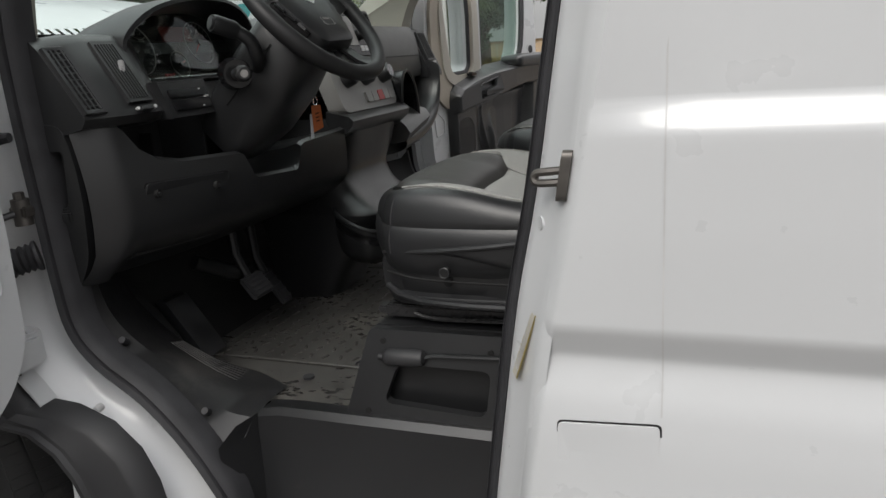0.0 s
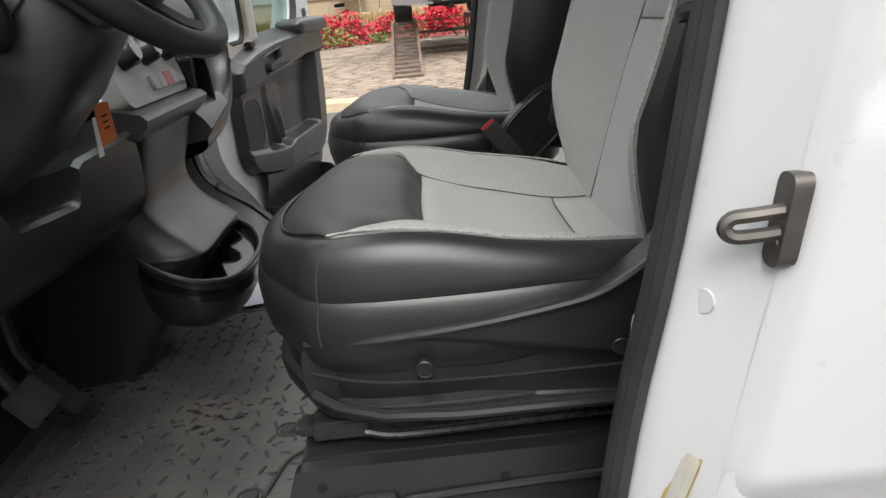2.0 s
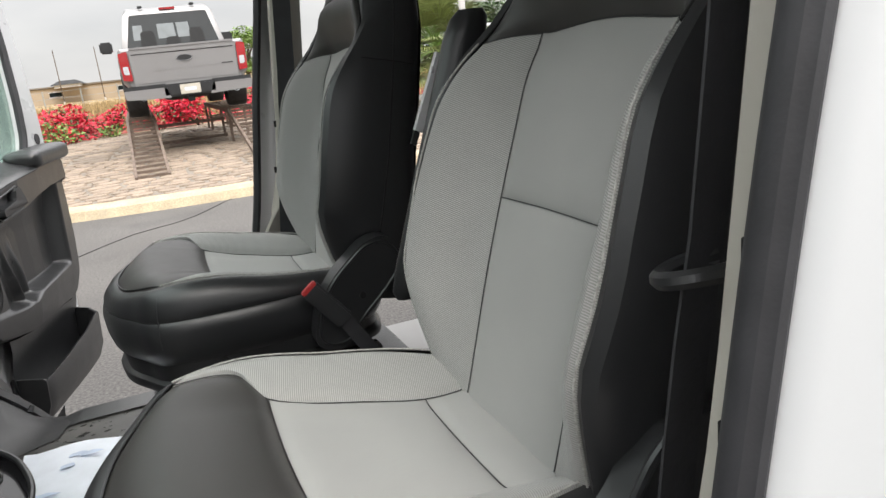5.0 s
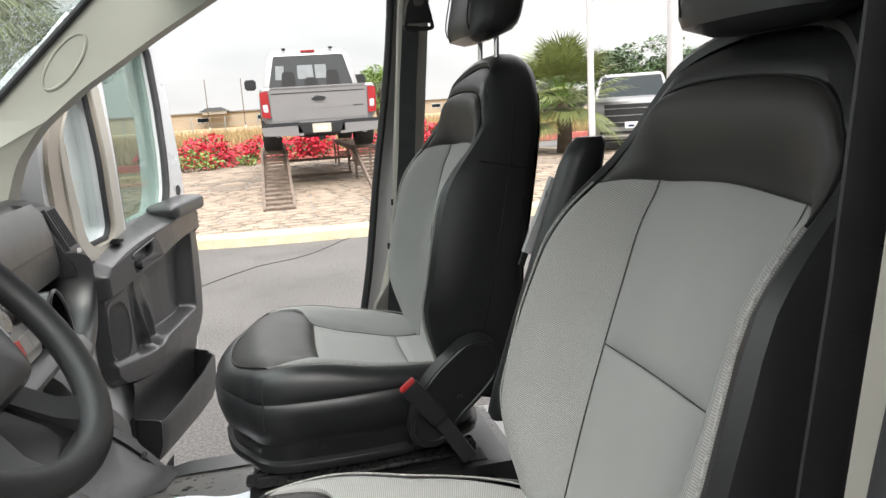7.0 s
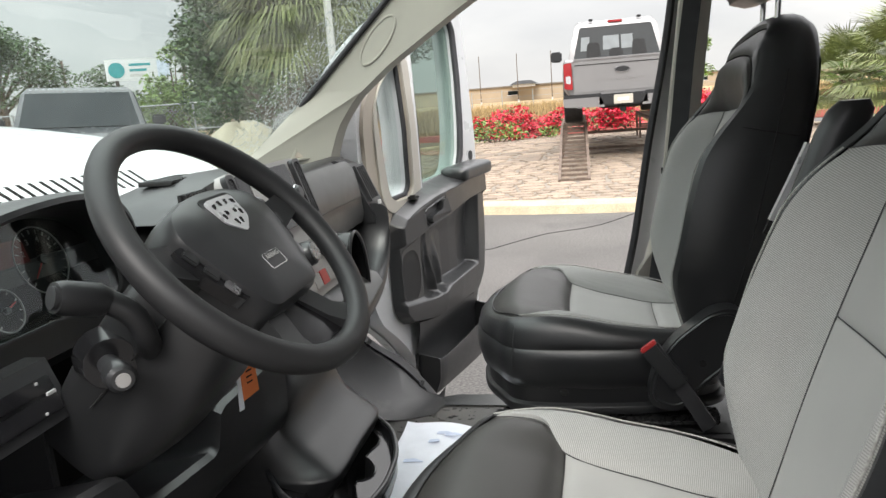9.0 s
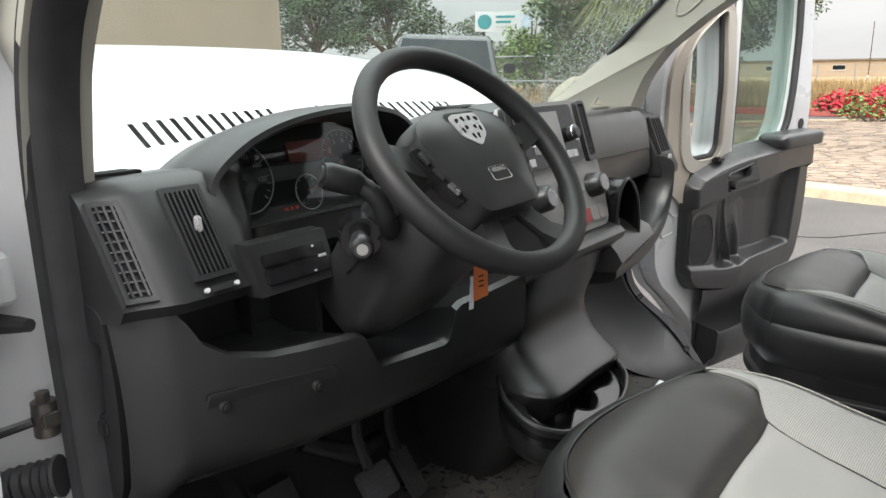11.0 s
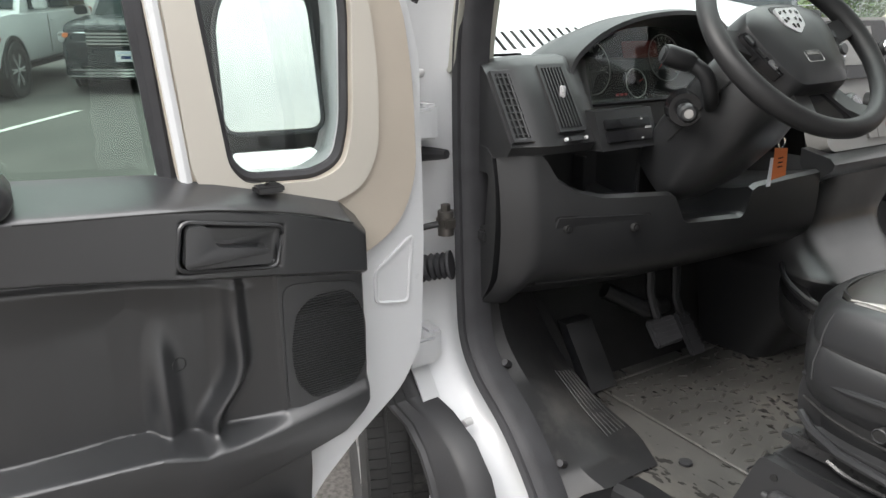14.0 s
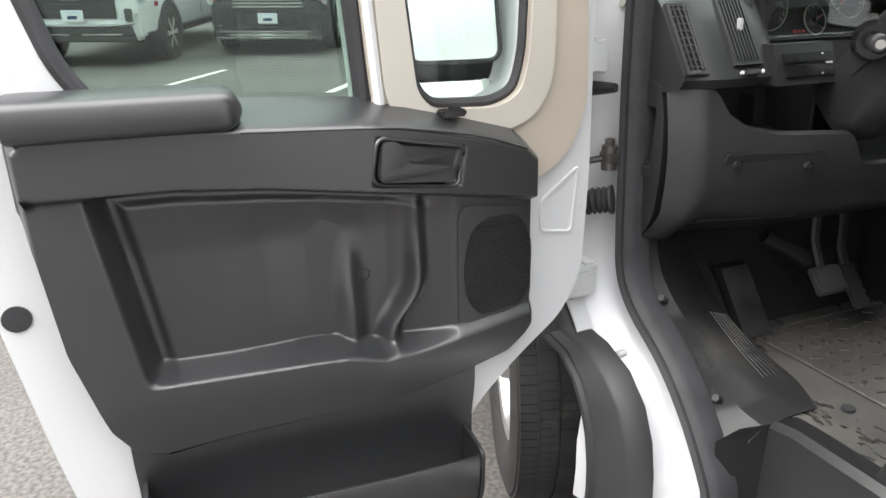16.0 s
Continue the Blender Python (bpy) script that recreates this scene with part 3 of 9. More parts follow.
fender = [(-0.72, 0.30), (-0.77, 0.37), (-0.82, 0.45), (-0.88, 0.54), (-0.97, 0.63), (-1.05, 0.72), (-1.085, 0.82), (-1.095, 1.0), (-1.10, 1.2), (-1.10, 1.34), (-1.35, 1.27), (-1.9, 1.10), (-2.25, 0.95),
          (-2.42, 0.6), (-2.40, 0.32), (-1.93, 0.32)] + list(reversed(arch(0.47, 24, -8, 188)))
for side in (0, 1):
    bm = slab(fender, [], lambda u, v, d: (u, -0.015 - 0.07 * ease(0.60, 0.40, v) * ease(-0.7, -1.0, u) + d, v), 0.0, 0.04)
    part("fender", bm if side == 0 else mirror_y(bm), M_WHITE, van)
    rings = []
    for i in range(33):
        a = radians(-14 + 208 * i / 32)
        c, s = math.cos(a), math.sin(a)
        wide = max(0.45, 0.40 + 0.22 * ease(0.70, 0.99, c))
        inn = max(0.40, wide - 0.05 - 0.06 * ease(0.8, 0.98, c))
        prof = [(inn, 0.03), (inn + 0.001, -0.060), (inn + 0.006, -0.068), (inn + 0.014, -0.066), (inn + 0.017, -0.056), (inn + 0.024, -0.052), (inn + 0.028, -0.056), (wide - 0.020, -0.034), (wide - 0.012, -0.030), (wide - 0.008, -0.022), (wide - 0.001, -0.012), (wide, 0.020), (inn, 0.05)]
        rings.append([(ARCH_X + r * c, y, ARCH_Z + r * s) for r, y in prof])
    bm = loft(rings)
    part("wheel_arch_trim", bm if side == 0 else mirror_y(bm), M_TRIM, van, "weathered black plastic wheel arch trim")
    rings = [[(ARCH_X + r * math.cos(radians(-20 + 220 * i / 24)), y, ARCH_Z + r * math.sin(radians(-20 + 220 * i / 24))) for r, y in ((0.43, 0.0), (0.43, 0.40), (0.445, 0.40), (0.445, 0.0))] for i in range(25)]
    bm = loft(rings)
    part("wheel_liner", bm if side == 0 else mirror_y(bm), M_DARK, van)

# hood, standing ajar on its rear hinges, with two rows of slots
HOOD_SLOPE = 0.31


def hood_put(u, v, d):
    # u across the van, v forward from the cowl
    off = (u - MID) / 0.9
    rise = lerp_table([(0.0, 0.0), (0.03, 0.008), (0.06, 0.022), (0.20, 0.118), (0.25, 0.142), (0.35, 0.170), (0.55, 0.212), (0.80, 0.255), (0.92, 0.262)], v)[0]
    return (-1.30 - v + 0.10 * off * off, u, 1.300 + rise - 0.022 * off * off - 0.03 * abs(off) ** 4 + d)


hood_bm = bmesh.new()
rows = []
slot_ranges = [(0.455 + 0.0345 * i, 0.455 + 0.0345 * i + 0.0135) for i in range(12)] + [(1.0 + 0.0345 * i, 1.0 + 0.0345 * i + 0.0135) for i in range(16)]
us = sorted({0.16, 0.2, 0.26, 0.32, 0.36, *[q for s in slot_ranges for q in s], 0.90, 0.95, 1.65, 1.72, 1.8, 1.86, 1.89})
vs = [0.0, 0.035, 0.06, 0.075, 0.095, 0.11, 0.125, 0.14, 0.16, 0.18, 0.2, 0.215, 0.27, 0.35, 0.45, 0.55, 0.65, 0.75, 0.82, 0.88, 0.92]
grid = []
for v in vs:
    line = []
    for u in us:
        dip = -0.006 * ease(0.40, 0.43, u) * ease(1.68, 1.65, u) * ease(0.03, 0.05, v) * ease(0.23, 0.215, v) * (1 - ease(0.87, 0.89, u) * ease(0.98, 0.96, u))
        line.append(hood_bm.verts.new(hood_put(MID + (u - MID) * (1 - 0.16 * (v / 0.92) ** 3), v, dip)))
    grid.append(line)
for j in range(len(vs) - 1):
    for i in range(len(us) - 1):
        mid = (us[i] + us[i + 1]) / 2
        if 0.09 < vs[j] < 0.155 and any(a < mid < b for a, b in slot_ranges):
            continue
        hood_bm.faces.new((grid[j][i], grid[j][i + 1], grid[j + 1][i + 1], grid[j + 1][i]))
part("hood", hood_bm, M_WHITE, van, "white hood standing slightly open with two rows of air slots")
bm = loft([[(-1.30 - v + 0.02, u, 1.23 + 0.5 * v) for u in (0.2, 0.5, 1.5, 1.85)] for v in (0.02, 0.3)], False, False)
part("hood_liner", bm, M_DARK, van)
part("cowl", loft([[(-1.36, y, 1.255), (-1.20, y, 1.295), (-1.20, y, 1.24), (-1.36, y, 1.20)] for y in (0.14, 0.5, 1.0, 1.5, 1.91)]), M_WHITE, van)
part("engine_bay", box(-2.2, -1.32, 0.3, 1.75, 0.5, 1.12), M_DARK, van)
part("grille", box(-2.44, -2.36, 0.15, 1.9, 0.4, 1.05, 0.03), M_PLASTIC, van)

# windscreen
def screen_pt(y, f):
    off = (y - MID) / 0.9
    return Vector((-1.285 + 0.83 * f + 0.02 * off * off, y, 1.30 + 0.79 * f))


ys = [0.12 + 0.181 * i for i in range(11)]
bm = bmesh.new()
loft([[screen_pt(y, f) for y in ys] for f in (0, 0.25, 0.5, 0.75, 1)], False, False, bm)
windscreen = part("windscreen", bm, M_SCREEN, van, "clear windscreen with a pale haze mixed in")
windscreen.visible_shadow = False
rnd = random.Random(8)
drops_bm = bmesh.new()
for k in range(3600):
    f = rnd.random() * 0.80 + 0.03
    y = 1.868 - 0.30 * rnd.random() ** 1.4
    c = screen_pt(y, f)
    r = 0.0010 + 0.0022 * rnd.random() ** 2
    up = Vector((0.69, 0, 0.72))
    nrm = Vector((-0.72, 0, 0.69))
    rings = [[c + nrm * h * r + (Vector((0, 1, 0)) * math.cos(a) + up * math.sin(a) * 1.25) * r * q for a in [2 * math.pi * j / 6 for j in range(6)]] for q, h in ((1.0, 0.3), (0.7, 0.75), (0.2, 0.95))]
    loft(rings, True, False, drops_bm)
tagged(part("rain_drops", drops_bm, M_DROP, windscreen), kind="stuff")
part("windscreen_edge", tube([screen_pt(1.879, f) + Vector((0.008, 0, 0)) for f in (0, 0.3, 0.6, 1)], 0.009), M_RUBBER, van)
part("windscreen_edge", tube([screen_pt(0.16, f) + Vector((0.012, 0.015, 0)) for f in (0, 0.3, 0.6, 1)], 0.009), M_RUBBER, van)
part("roof_header", box(-0.5, -0.3, 0.12, 1.93, 1.99, 2.03, 0.01), M_TAN, van)

# pillars' inner trim
PILLAR = round_loop([(-1.235, 1.30), (-1.0, 1.545), (-0.72, 1.80), (-0.45, 2.06), (-0.25, 1.97), (-0.38, 1.915), (-0.58, 1.795), (-0.80, 1.66), (-0.905, 1.57), (-0.96, 1.48), (-0.988, 1.36), (-0.995, 1.30)], 3, 0.03)


def pillar_put(u, v, d):
    return (u, 0.135 + 0.095 * ease(1.55, 1.30, v) * ease(-0.98, -1.1, u + 0.02) + d, v)


WIDE_PILLAR = round_loop([(-1.27, 1.30), (-0.992, 1.565), (-0.722, 1.822), (-0.446, 2.085), (-0.20, 1.95), (-0.33, 1.87), (-0.53, 1.752), (-0.745, 1.615), (-0.86, 1.525), (-0.925, 1.44), (-0.960, 1.35), (-0.975, 1.29)], 3, 0.03)
for side in (0, 1):
    bm = slab(PILLAR if side == 0 else WIDE_PILLAR, [], pillar_put, -0.06, 0.03)
    trim_ob = part("pillar_trim", bm if side == 0 else mirror_y(bm), M_PILLAR, van, "light beige windscreen pillar trim", bevel=0.008)
    oval = [Vector((-0.772, 1.688)) + Vector((0.64, 0.77)) * 0.085 * math.cos(w) + Vector((0.77, -0.64)) * 0.030 * math.sin(w) for w in [2 * math.pi * i / 32 for i in range(32)]]
    bm = tube([(p.x, 0.166, p.y) for p in oval], 0.004, 6, True)
    part("grab_recess_rim", bm if side == 0 else mirror_y(bm), M_PILLAR, trim_ob)
    bm = slab(oval, [], lambda u, v, d: (u, d, v), 0.160, 0.1665)
    part("grab_recess", bm if side == 0 else mirror_y(bm), M_PILLAR, trim_ob)
    # speaker bezel at the foot of the pillar
    spot = round_loop([(-1.075, 1.345), (-1.0, 1.345), (-0.985, 1.425), (-1.02, 1.43), (-1.055, 1.395)], 4, 0.015)
    rim = [p.lerp(Vector((-1.03, 1.385)), 0.22) for p in spot]
    if side == 1:
        part("speaker_bezel", mirror_y(slab(spot, [rim], lambda u, v, d: pillar_put(u, v, d), -0.02, 0.036)), M_PILLAR, van)
        part("speaker_grille", mirror_y(slab(rim, [], lambda u, v, d: pillar_put(u, v, d), -0.02, 0.0315)), M_TAN2, van)
    # B-pillar: inner trim with its folded edge, and the post behind it
    post = [(0.50, -0.080, -0.062), (0.75, -0.052, -0.032), (0.89, -0.038, -0.015), (0.945, -0.031, -0.009), (0.975, -0.012, -0.006), (1.003, 0.008, 0.0), (1.04, 0.021, 0.012), (1.09, 0.031, 0.025), (1.17, 0.043, 0.041),
            (1.275, 0.056, 0.055), (1.40, 0.071, 0.066), (1.60, 0.092, 0.088), (1.80, 0.113, 0.109), (1.99, 0.13, 0.126)]
    rings = [[(r, 0.136, z), (r + 0.002, 0.146, z), (x - 0.002, 0.160, z), (x + 0.006, 0.166, z), (x + 0.016, 0.162, z), (x + 0.03, 0.150, z), (x + 0.085, 0.145, z), (x + 0.085, 0.06, z), (r + 0.03, 0.06, z), (r + 0.012, 0.115, z)] for z, x, r in post]
    bm = loft(rings)
    part("door_pillar_trim", bm if side == 0 else mirror_y(bm), M_TAN, van, "cream plastic door pillar trim")
    for zc in (1.115, 1.245):
        xc = lerp_table(post, zc)[1]
        bm = box(xc - 0.004, xc + 0.004, 0.137, 0.146, zc - 0.009, zc + 0.009, 0.001)
        part("trim_clip", bm if side == 0 else mirror_y(bm), M_DARK, van)

# pillar furniture on the driver's side: striker, plug, data sticker
striker = part("striker_plate", slab(round_loop([(0.003, 1.046), (0.027, 1.046), (0.027, 1.114), (0.003, 1.114)], 5, 0.010), [], lambda u, v, d: (0.038 + 0.16 * (v - 1.095) + d, u, v), -0.008, 0.006), M_STEEL, van, "grey steel door striker", bevel=0.001)
part("striker_loop", tube(smooth_line([(0.034, 0.012, 1.072), (0.008, 0.014, 1.070), (-0.004, 0.017, 1.070), (-0.009, 0.019, 1.076), (-0.004, 0.019, 1.083), (0.008, 0.016, 1.085), (0.036, 0.012, 1.088)], 18), 0.0056, 8), M_STEEL, striker)
for k in range(2):
    part("screw", cyl((0.034, 0.012, 1.063 + 0.042 * k), (0.024 + 0.008 * k, 0.012, 1.063 + 0.042 * k), 0.0045, n=12), M_STEEL, striker)
part("body_plug", cyl((0.006, 0.063, 1.004), (-0.0100, 0.0520, 1.006), 0.0118, 0.0102, 20), M_WHITE, van)
sticker_c = Vector((-0.031, 0.040, 0.822))
e_n = Vector((-0.83, -0.52, 0.25)).normalized()
e_up = Vector((0.038, -0.004, 0.115))
e_up = (e_up - e_n * e_up.dot(e_n)).normalized()
e_sd = e_up.cross(e_n)


def stick(u0, u1, v0, v1, lift):
    bm = bmesh.new()
    bm.faces.new([bm.verts.new(sticker_c + e_sd * u + e_up * v + e_n * lift) for u, v in ((u0, v0), (u1, v0), (u1, v1), (u0, v1))])
    return bm


sticker = part("data_sticker", joined(stick(-0.013, 0.008, -0.055, 0.055, 0.0050), stick(-0.013, 0.008, -0.055, 0.055, 0.0040)), M_YELLOW, van, "yellow and white data sticker")
part("sticker_face", stick(-0.0085, 0.0075, -0.0535, 0.0535, 0.0066), M_STICKER, sticker)
for k in range(5):
    part("print_bar", stick(-0.0075 + 0.0026 * k, -0.0063 + 0.0026 * k, -0.042, 0.044 - 0.011 * (k % 4), 0.0072), M_INK, sticker)

# fuel door and seams
part("fuel_door_gap", slab(round_loop([(0.019, 0.30), (0.1630, 0.30), (0.1630, 0.7400), (0.019, 0.7320)], 3, 0.008), [], lambda u, v, d: (u, skin_y(v) + d, v), -0.0012, 0.02), M_DARK, van)
part("fuel_door", slab(round_loop([(0.0205, 0.302), (0.1605, 0.302), (0.1605, 0.7372), (0.0205, 0.7298)], 3, 0.008), [], lambda u, v, d: (u, skin_y(v) + d, v), -0.004, 0.015), M_WHITE, van, bevel=0.001)
part("panel_seam", loft([[(0.1610, skin_y(z) - 0.0008, z), (0.1632, skin_y(z) - 0.0008, z)] for z in [0.75 + 0.01 * i for i in range(140)]], False, False), M_INK, van)
part("pillar_upper_seal", tube([(-1.12, 0.04, 1.36), (-1.05, 0.045, 1.50), (-0.93, 0.05, 1.66), (-0.72, 0.06, 1.80)], 0.016), M_RUBBER, van)

# hinges, check strap and wiring boot between the front pillar and the door
for z0 in (1.21, 0.745):
    hinge = part("door_hinge", box(-1.085, -1.015, 0.02, 0.055, z0 - 0.035, z0 + 0.035, 0.006), M_WHITE, van)
    part("hinge_leaf", box(-1.045, -0.995, -0.035, 0.03, z0 - 0.03, z0 + 0.03, 0.005), M_WHITE, hinge)
    part("hinge_pin", cyl((-1.035, -0.005, z0 - 0.045), (-1.035, -0.005, z0 + 0.05), 0.009, n=12), M_STEEL, hinge)
part("bump_stop", tube([(-1.06, 0.03, 1.145), (-1.01, 0.045, 1.15), (-0.985, 0.052, 1.152)], [0.016, 0.012, 0.009]), M_RUBBER, van)
check = part("check_strap", tube([(-1.06, -0.05, 0.985), (-1.03, 0.0, 1.0), (-1.008, 0.045, 1.01)], 0.007), M_PLASTIC, van)
part("strap_bracket", joined(cyl((-1.008, 0.062, 0.985), (-1.008, 0.062, 1.035), 0.0165, n=14), box(-1.028, -0.988, 0.05, 0.075, 1.0, 1.022, 0.003)), M_STEEL, check)
part("strap_bolt", cyl((-1.008, 0.062, 1.03), (-1.008, 0.062, 1.048), 0.010, n=6), M_STEEL, check)
boot_path = smooth_line([(-0.992, 0.065, 0.925), (-1.02, 0.035, 0.918), (-1.055, 0.0, 0.905), (-1.07, -0.05, 0.90)], 22)
part("wiring_boot", tube(boot_path, [0.030 if i < 2 else (0.0285 if i % 2 else 0.0235) for i in range(23)], 14), M_RUBBER, van)
for z0, x0 in ((1.30, -1.07), (0.62, -0.90)):
    part("plug", cyl((x0, 0.05, z0), (x0 + 0.004, 0.03, z0), 0.008, n=12), M_INK, van)

# cab floor, firewall, step well, sill cover
part("cab_floor", slab([(-1.22, 0.36), (-0.98, 0.36), (-0.64, 0.205), (-0.02, 0.205), (0.3, 0.12), (0.3, 1.93), (-0.02, 1.845), (-0.64, 1.845), (-0.98, 1.69), (-1.22, 1.69)], [], lambda u, v, d: (u, v, d), 0.47, 0.55), M_MAT, van, "black rubber cab floor, scuffed and damp")
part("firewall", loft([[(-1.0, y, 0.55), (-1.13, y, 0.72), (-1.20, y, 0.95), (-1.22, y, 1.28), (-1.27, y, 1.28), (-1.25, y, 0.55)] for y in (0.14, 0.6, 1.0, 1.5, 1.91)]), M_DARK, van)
for side in (0, 1):
    bm = bmesh.new()
    well = [[(-0.665, 0.075, 0.30), (-0.64, 0.10, 0.32), (-0.14, 0.10, 0.32), (-0.115, 0.075, 0.30)],
            [(-0.65, 0.165, 0.315), (-0.625, 0.17, 0.325), (-0.14, 0.17, 0.325), (-0.12, 0.165, 0.315)],
            [(-0.65, 0.185, 0.36), (-0.60, 0.190, 0.36), (-0.14, 0.190, 0.36), (-0.12, 0.185, 0.36)],
            [(-0.65, 0.200, 0.548), (-0.60, 0.202, 0.555), (-0.14, 0.202, 0.555), (-0.12, 0.2, 0.55)],
            [(-0.65, 0.215, 0.558), (-0.60, 0.215, 0.568), (-0.14, 0.215, 0.568), (-0.12, 0.215, 0.56)],
            [(-0.65, 0.27, 0.552), (-0.60, 0.27, 0.556), (-0.14, 0.27, 0.556), (-0.12, 0.27, 0.552)]]
    loft(well, False, False, bm)
    part("step_well", bm if side == 0 else mirror_y(bm), M_PLASTIC, van, "black plastic entry step")
    bm = bmesh.new()
    loft([[(-0.665, 0.085, 0.30), (-0.665, 0.09, 0.42), (-0.685, 0.11, 0.52), (-0.655, 0.135, 0.560)], [(-0.645, 0.19, 0.32), (-0.645, 0.19, 0.42), (-0.648, 0.195, 0.52), (-0.648, 0.2, 0.556)]], False, False, bm)
    part("step_end", bm if side == 0 else mirror_y(bm), M_PLASTIC, van)
    outer = [(-0.985, 0.105, 0.86), (-0.965, 0.108, 0.765), (-0.92, 0.112, 0.705), (-0.82, 0.118, 0.635), (-0.735, 0.122, 0.545), (-0.675, 0.120, 0.46)]
    crest = [(-0.975, 0.165, 0.86), (-0.955, 0.168, 0.775), (-0.905, 0.170, 0.715), (-0.805, 0.175, 0.640), (-0.722, 0.182, 0.568), (-0.652, 0.19, 0.550)]
    inner = [(-1.03, 0.22, 0.86), (-1.0, 0.25, 0.755), (-0.94, 0.275, 0.675), (-0.83, 0.285, 0.605), (-0.74, 0.29, 0.562), (-0.655, 0.27, 0.556)]
    deep = [(-1.10, 0.34, 0.82), (-1.06, 0.36, 0.72), (-0.98, 0.375, 0.63), (-0.87, 0.385, 0.573), (-0.76, 0.38, 0.554), (-0.655, 0.33, 0.553)]
    if side == 1:
        inner = [(x + 0.03, y - 0.04, z - 0.03 * ease(0.57, 0.65, z)) for x, y, z in inner]
    bm = loft([smooth_line(q, 20) for q in (outer, crest, inner, deep)], False, False)
    cover = part("sill_cover", bm if side == 0 else mirror_y(bm), M_DUSTY, van, "dusty black plastic sill cover with worn ribs")
    for k in range(6 if side == 0 else 0):
        f = 0.12 + 0.15 * k
        p0, mid_p, p1 = [Vector(inner[i]) * (1 - f) + Vector(deep[i]) * f + Vector((0, 0, 0.0005)) for i in (2, 3, 4)]
        part("rib", tube(smooth_line([p0.lerp(mid_p, 0.2), mid_p, p1.lerp(mid_p, 0.25)], 8), 0.0010, 6), M_DUSTY, cover)
    for p in ((-0.912, 0.140, 0.715), (-0.741, 0.148, 0.570)):
        bm = cyl(Vector(p) + Vector((0.004, 0.01, 0)), Vector(p) + Vector((0.010, -0.006, 0.012)), 0.008, 0.007, 14)
        part("cover_screw", bm if side == 0 else mirror_y(bm), M_RUBBER, cover)

# ---- front wheels of the van ----
def wheel(name, r, w, rim_r, label, tread=True, steel=True, spokes=0, group="wheels"):
    """A wheel round the origin, its axle along y and its outer face towards -y."""
    root = thing(name, label, "wheel", group)
    prof = [(rim_r, -w * 0.42), (rim_r + 0.012, -w * 0.47), (r - 0.10, -w * 0.53), (r - 0.055, -w * 0.545), (r - 0.018, -w * 0.50), (r - 0.006, -w * 0.43), (r - 0.004, 0),
            (r - 0.006, w * 0.43), (r - 0.018, w * 0.5), (r - 0.055, w * 0.545), (rim_r + 0.012, w * 0.47), (rim_r, w * 0.42)]
    n = 48
    bm = loft([[(q * math.cos(2 * math.pi * i / n), y, q * math.sin(2 * math.pi * i / n)) for q, y in prof] for i in range(n)], True, False, None, True)
    tyre = part("tyre", bm, M_TYRE, root)
    if tread:
        bm = bmesh.new()
        for i in range(104):
            for row, (y0, y1) in enumerate(((-0.48, -0.325), (-0.295, -0.13), (-0.105, 0.105), (0.13, 0.295), (0.325, 0.48))):
                a = 2 * math.pi * (i + (0.0, 0.4, 0.15, 0.65, 0.3)[row]) / 104
                da = 2 * math.pi / 104 * (0.44 if row in (0, 4) else 0.475)
                lo, hi = r - 0.012, r + (0.0 if 0 < row < 4 else -0.004)
                vs8 = [bm.verts.new((q * math.cos(b), y * w, q * math.sin(b))) for q in (lo, hi) for b in (a - da, a + da) for y in (y0, y1)]
                for q in ((4, 5, 7, 6), (0, 4, 6, 2), (1, 3, 7, 5), (0, 1, 5, 4), (2, 6, 7, 3)):
                    bm.faces.new([vs8[j] for j in q])
        part("tread", bm, M_TYRE, tyre, smooth=0)
    disc = [(rim_r + 0.006, -w * 0.46), (rim_r - 0.012, -w * 0.44), (rim_r - 0.03, -w * 0.30), (rim_r * 0.72, -w * 0.22), (rim_r * 0.5, -w * 0.34), (rim_r * 0.30, -w * 0.36), (rim_r * 0.28, -w * 0.42), (0.02, -w * 0.42)]
    if spokes:
        disc = [(rim_r + 0.006, -w * 0.46), (rim_r - 0.015, -w * 0.44), (rim_r - 0.03, -w * 0.1), (rim_r - 0.05, -w * 0.05), (rim_r * 0.4, -w * 0.05), (0.02, -w * 0.05)]
    bm = loft([[(q * math.cos(2 * math.pi * i / n), y, q * math.sin(2 * math.pi * i / n)) for q, y in disc] for i in range(n)], False, False, None, True)
    rim_ob = part("rim", bm, M_DARK if spokes else M_ALLOY, root)
    if spokes:
        for i in range(spokes):
            a = 2 * math.pi * i / spokes
            bm = bmesh.new()
            for off in (-0.11, 0.11):
                c, s = math.cos(a + off), math.sin(a + off)
                c2, s2 = math.cos(a + off * 0.4), math.sin(a + off * 0.4)
                tube([(0.05 * c2, -w * 0.40, 0.05 * s2), (rim_r * 0.55 * c, -w * 0.44, rim_r * 0.55 * s), ((rim_r - 0.008) * c, -w * 0.40, (rim_r - 0.008) * s)], [0.022, 0.017, 0.016], 6, bm=bm)
            part("spoke", bm, M_ALLOY, rim_ob)
    else:
        for i in range(16):
            a = 2 * math.pi * i / 16
            c, s = math.cos(a) * rim_r * 0.83, math.sin(a) * rim_r * 0.83
            part("vent_hole", cyl((c, -w * 0.20, s), (c, -w * 0.29, s), 0.016, n=10), M_DARK, rim_ob)
    part("hub", cyl((0, -w * 0.30, 0), (0, -w * 0.50, 0), 0.06 if not spokes else 0.045, 0.05 if not spokes else 0.04, 20), M_ALLOY if not spokes else M_SILVER, root)
    return root


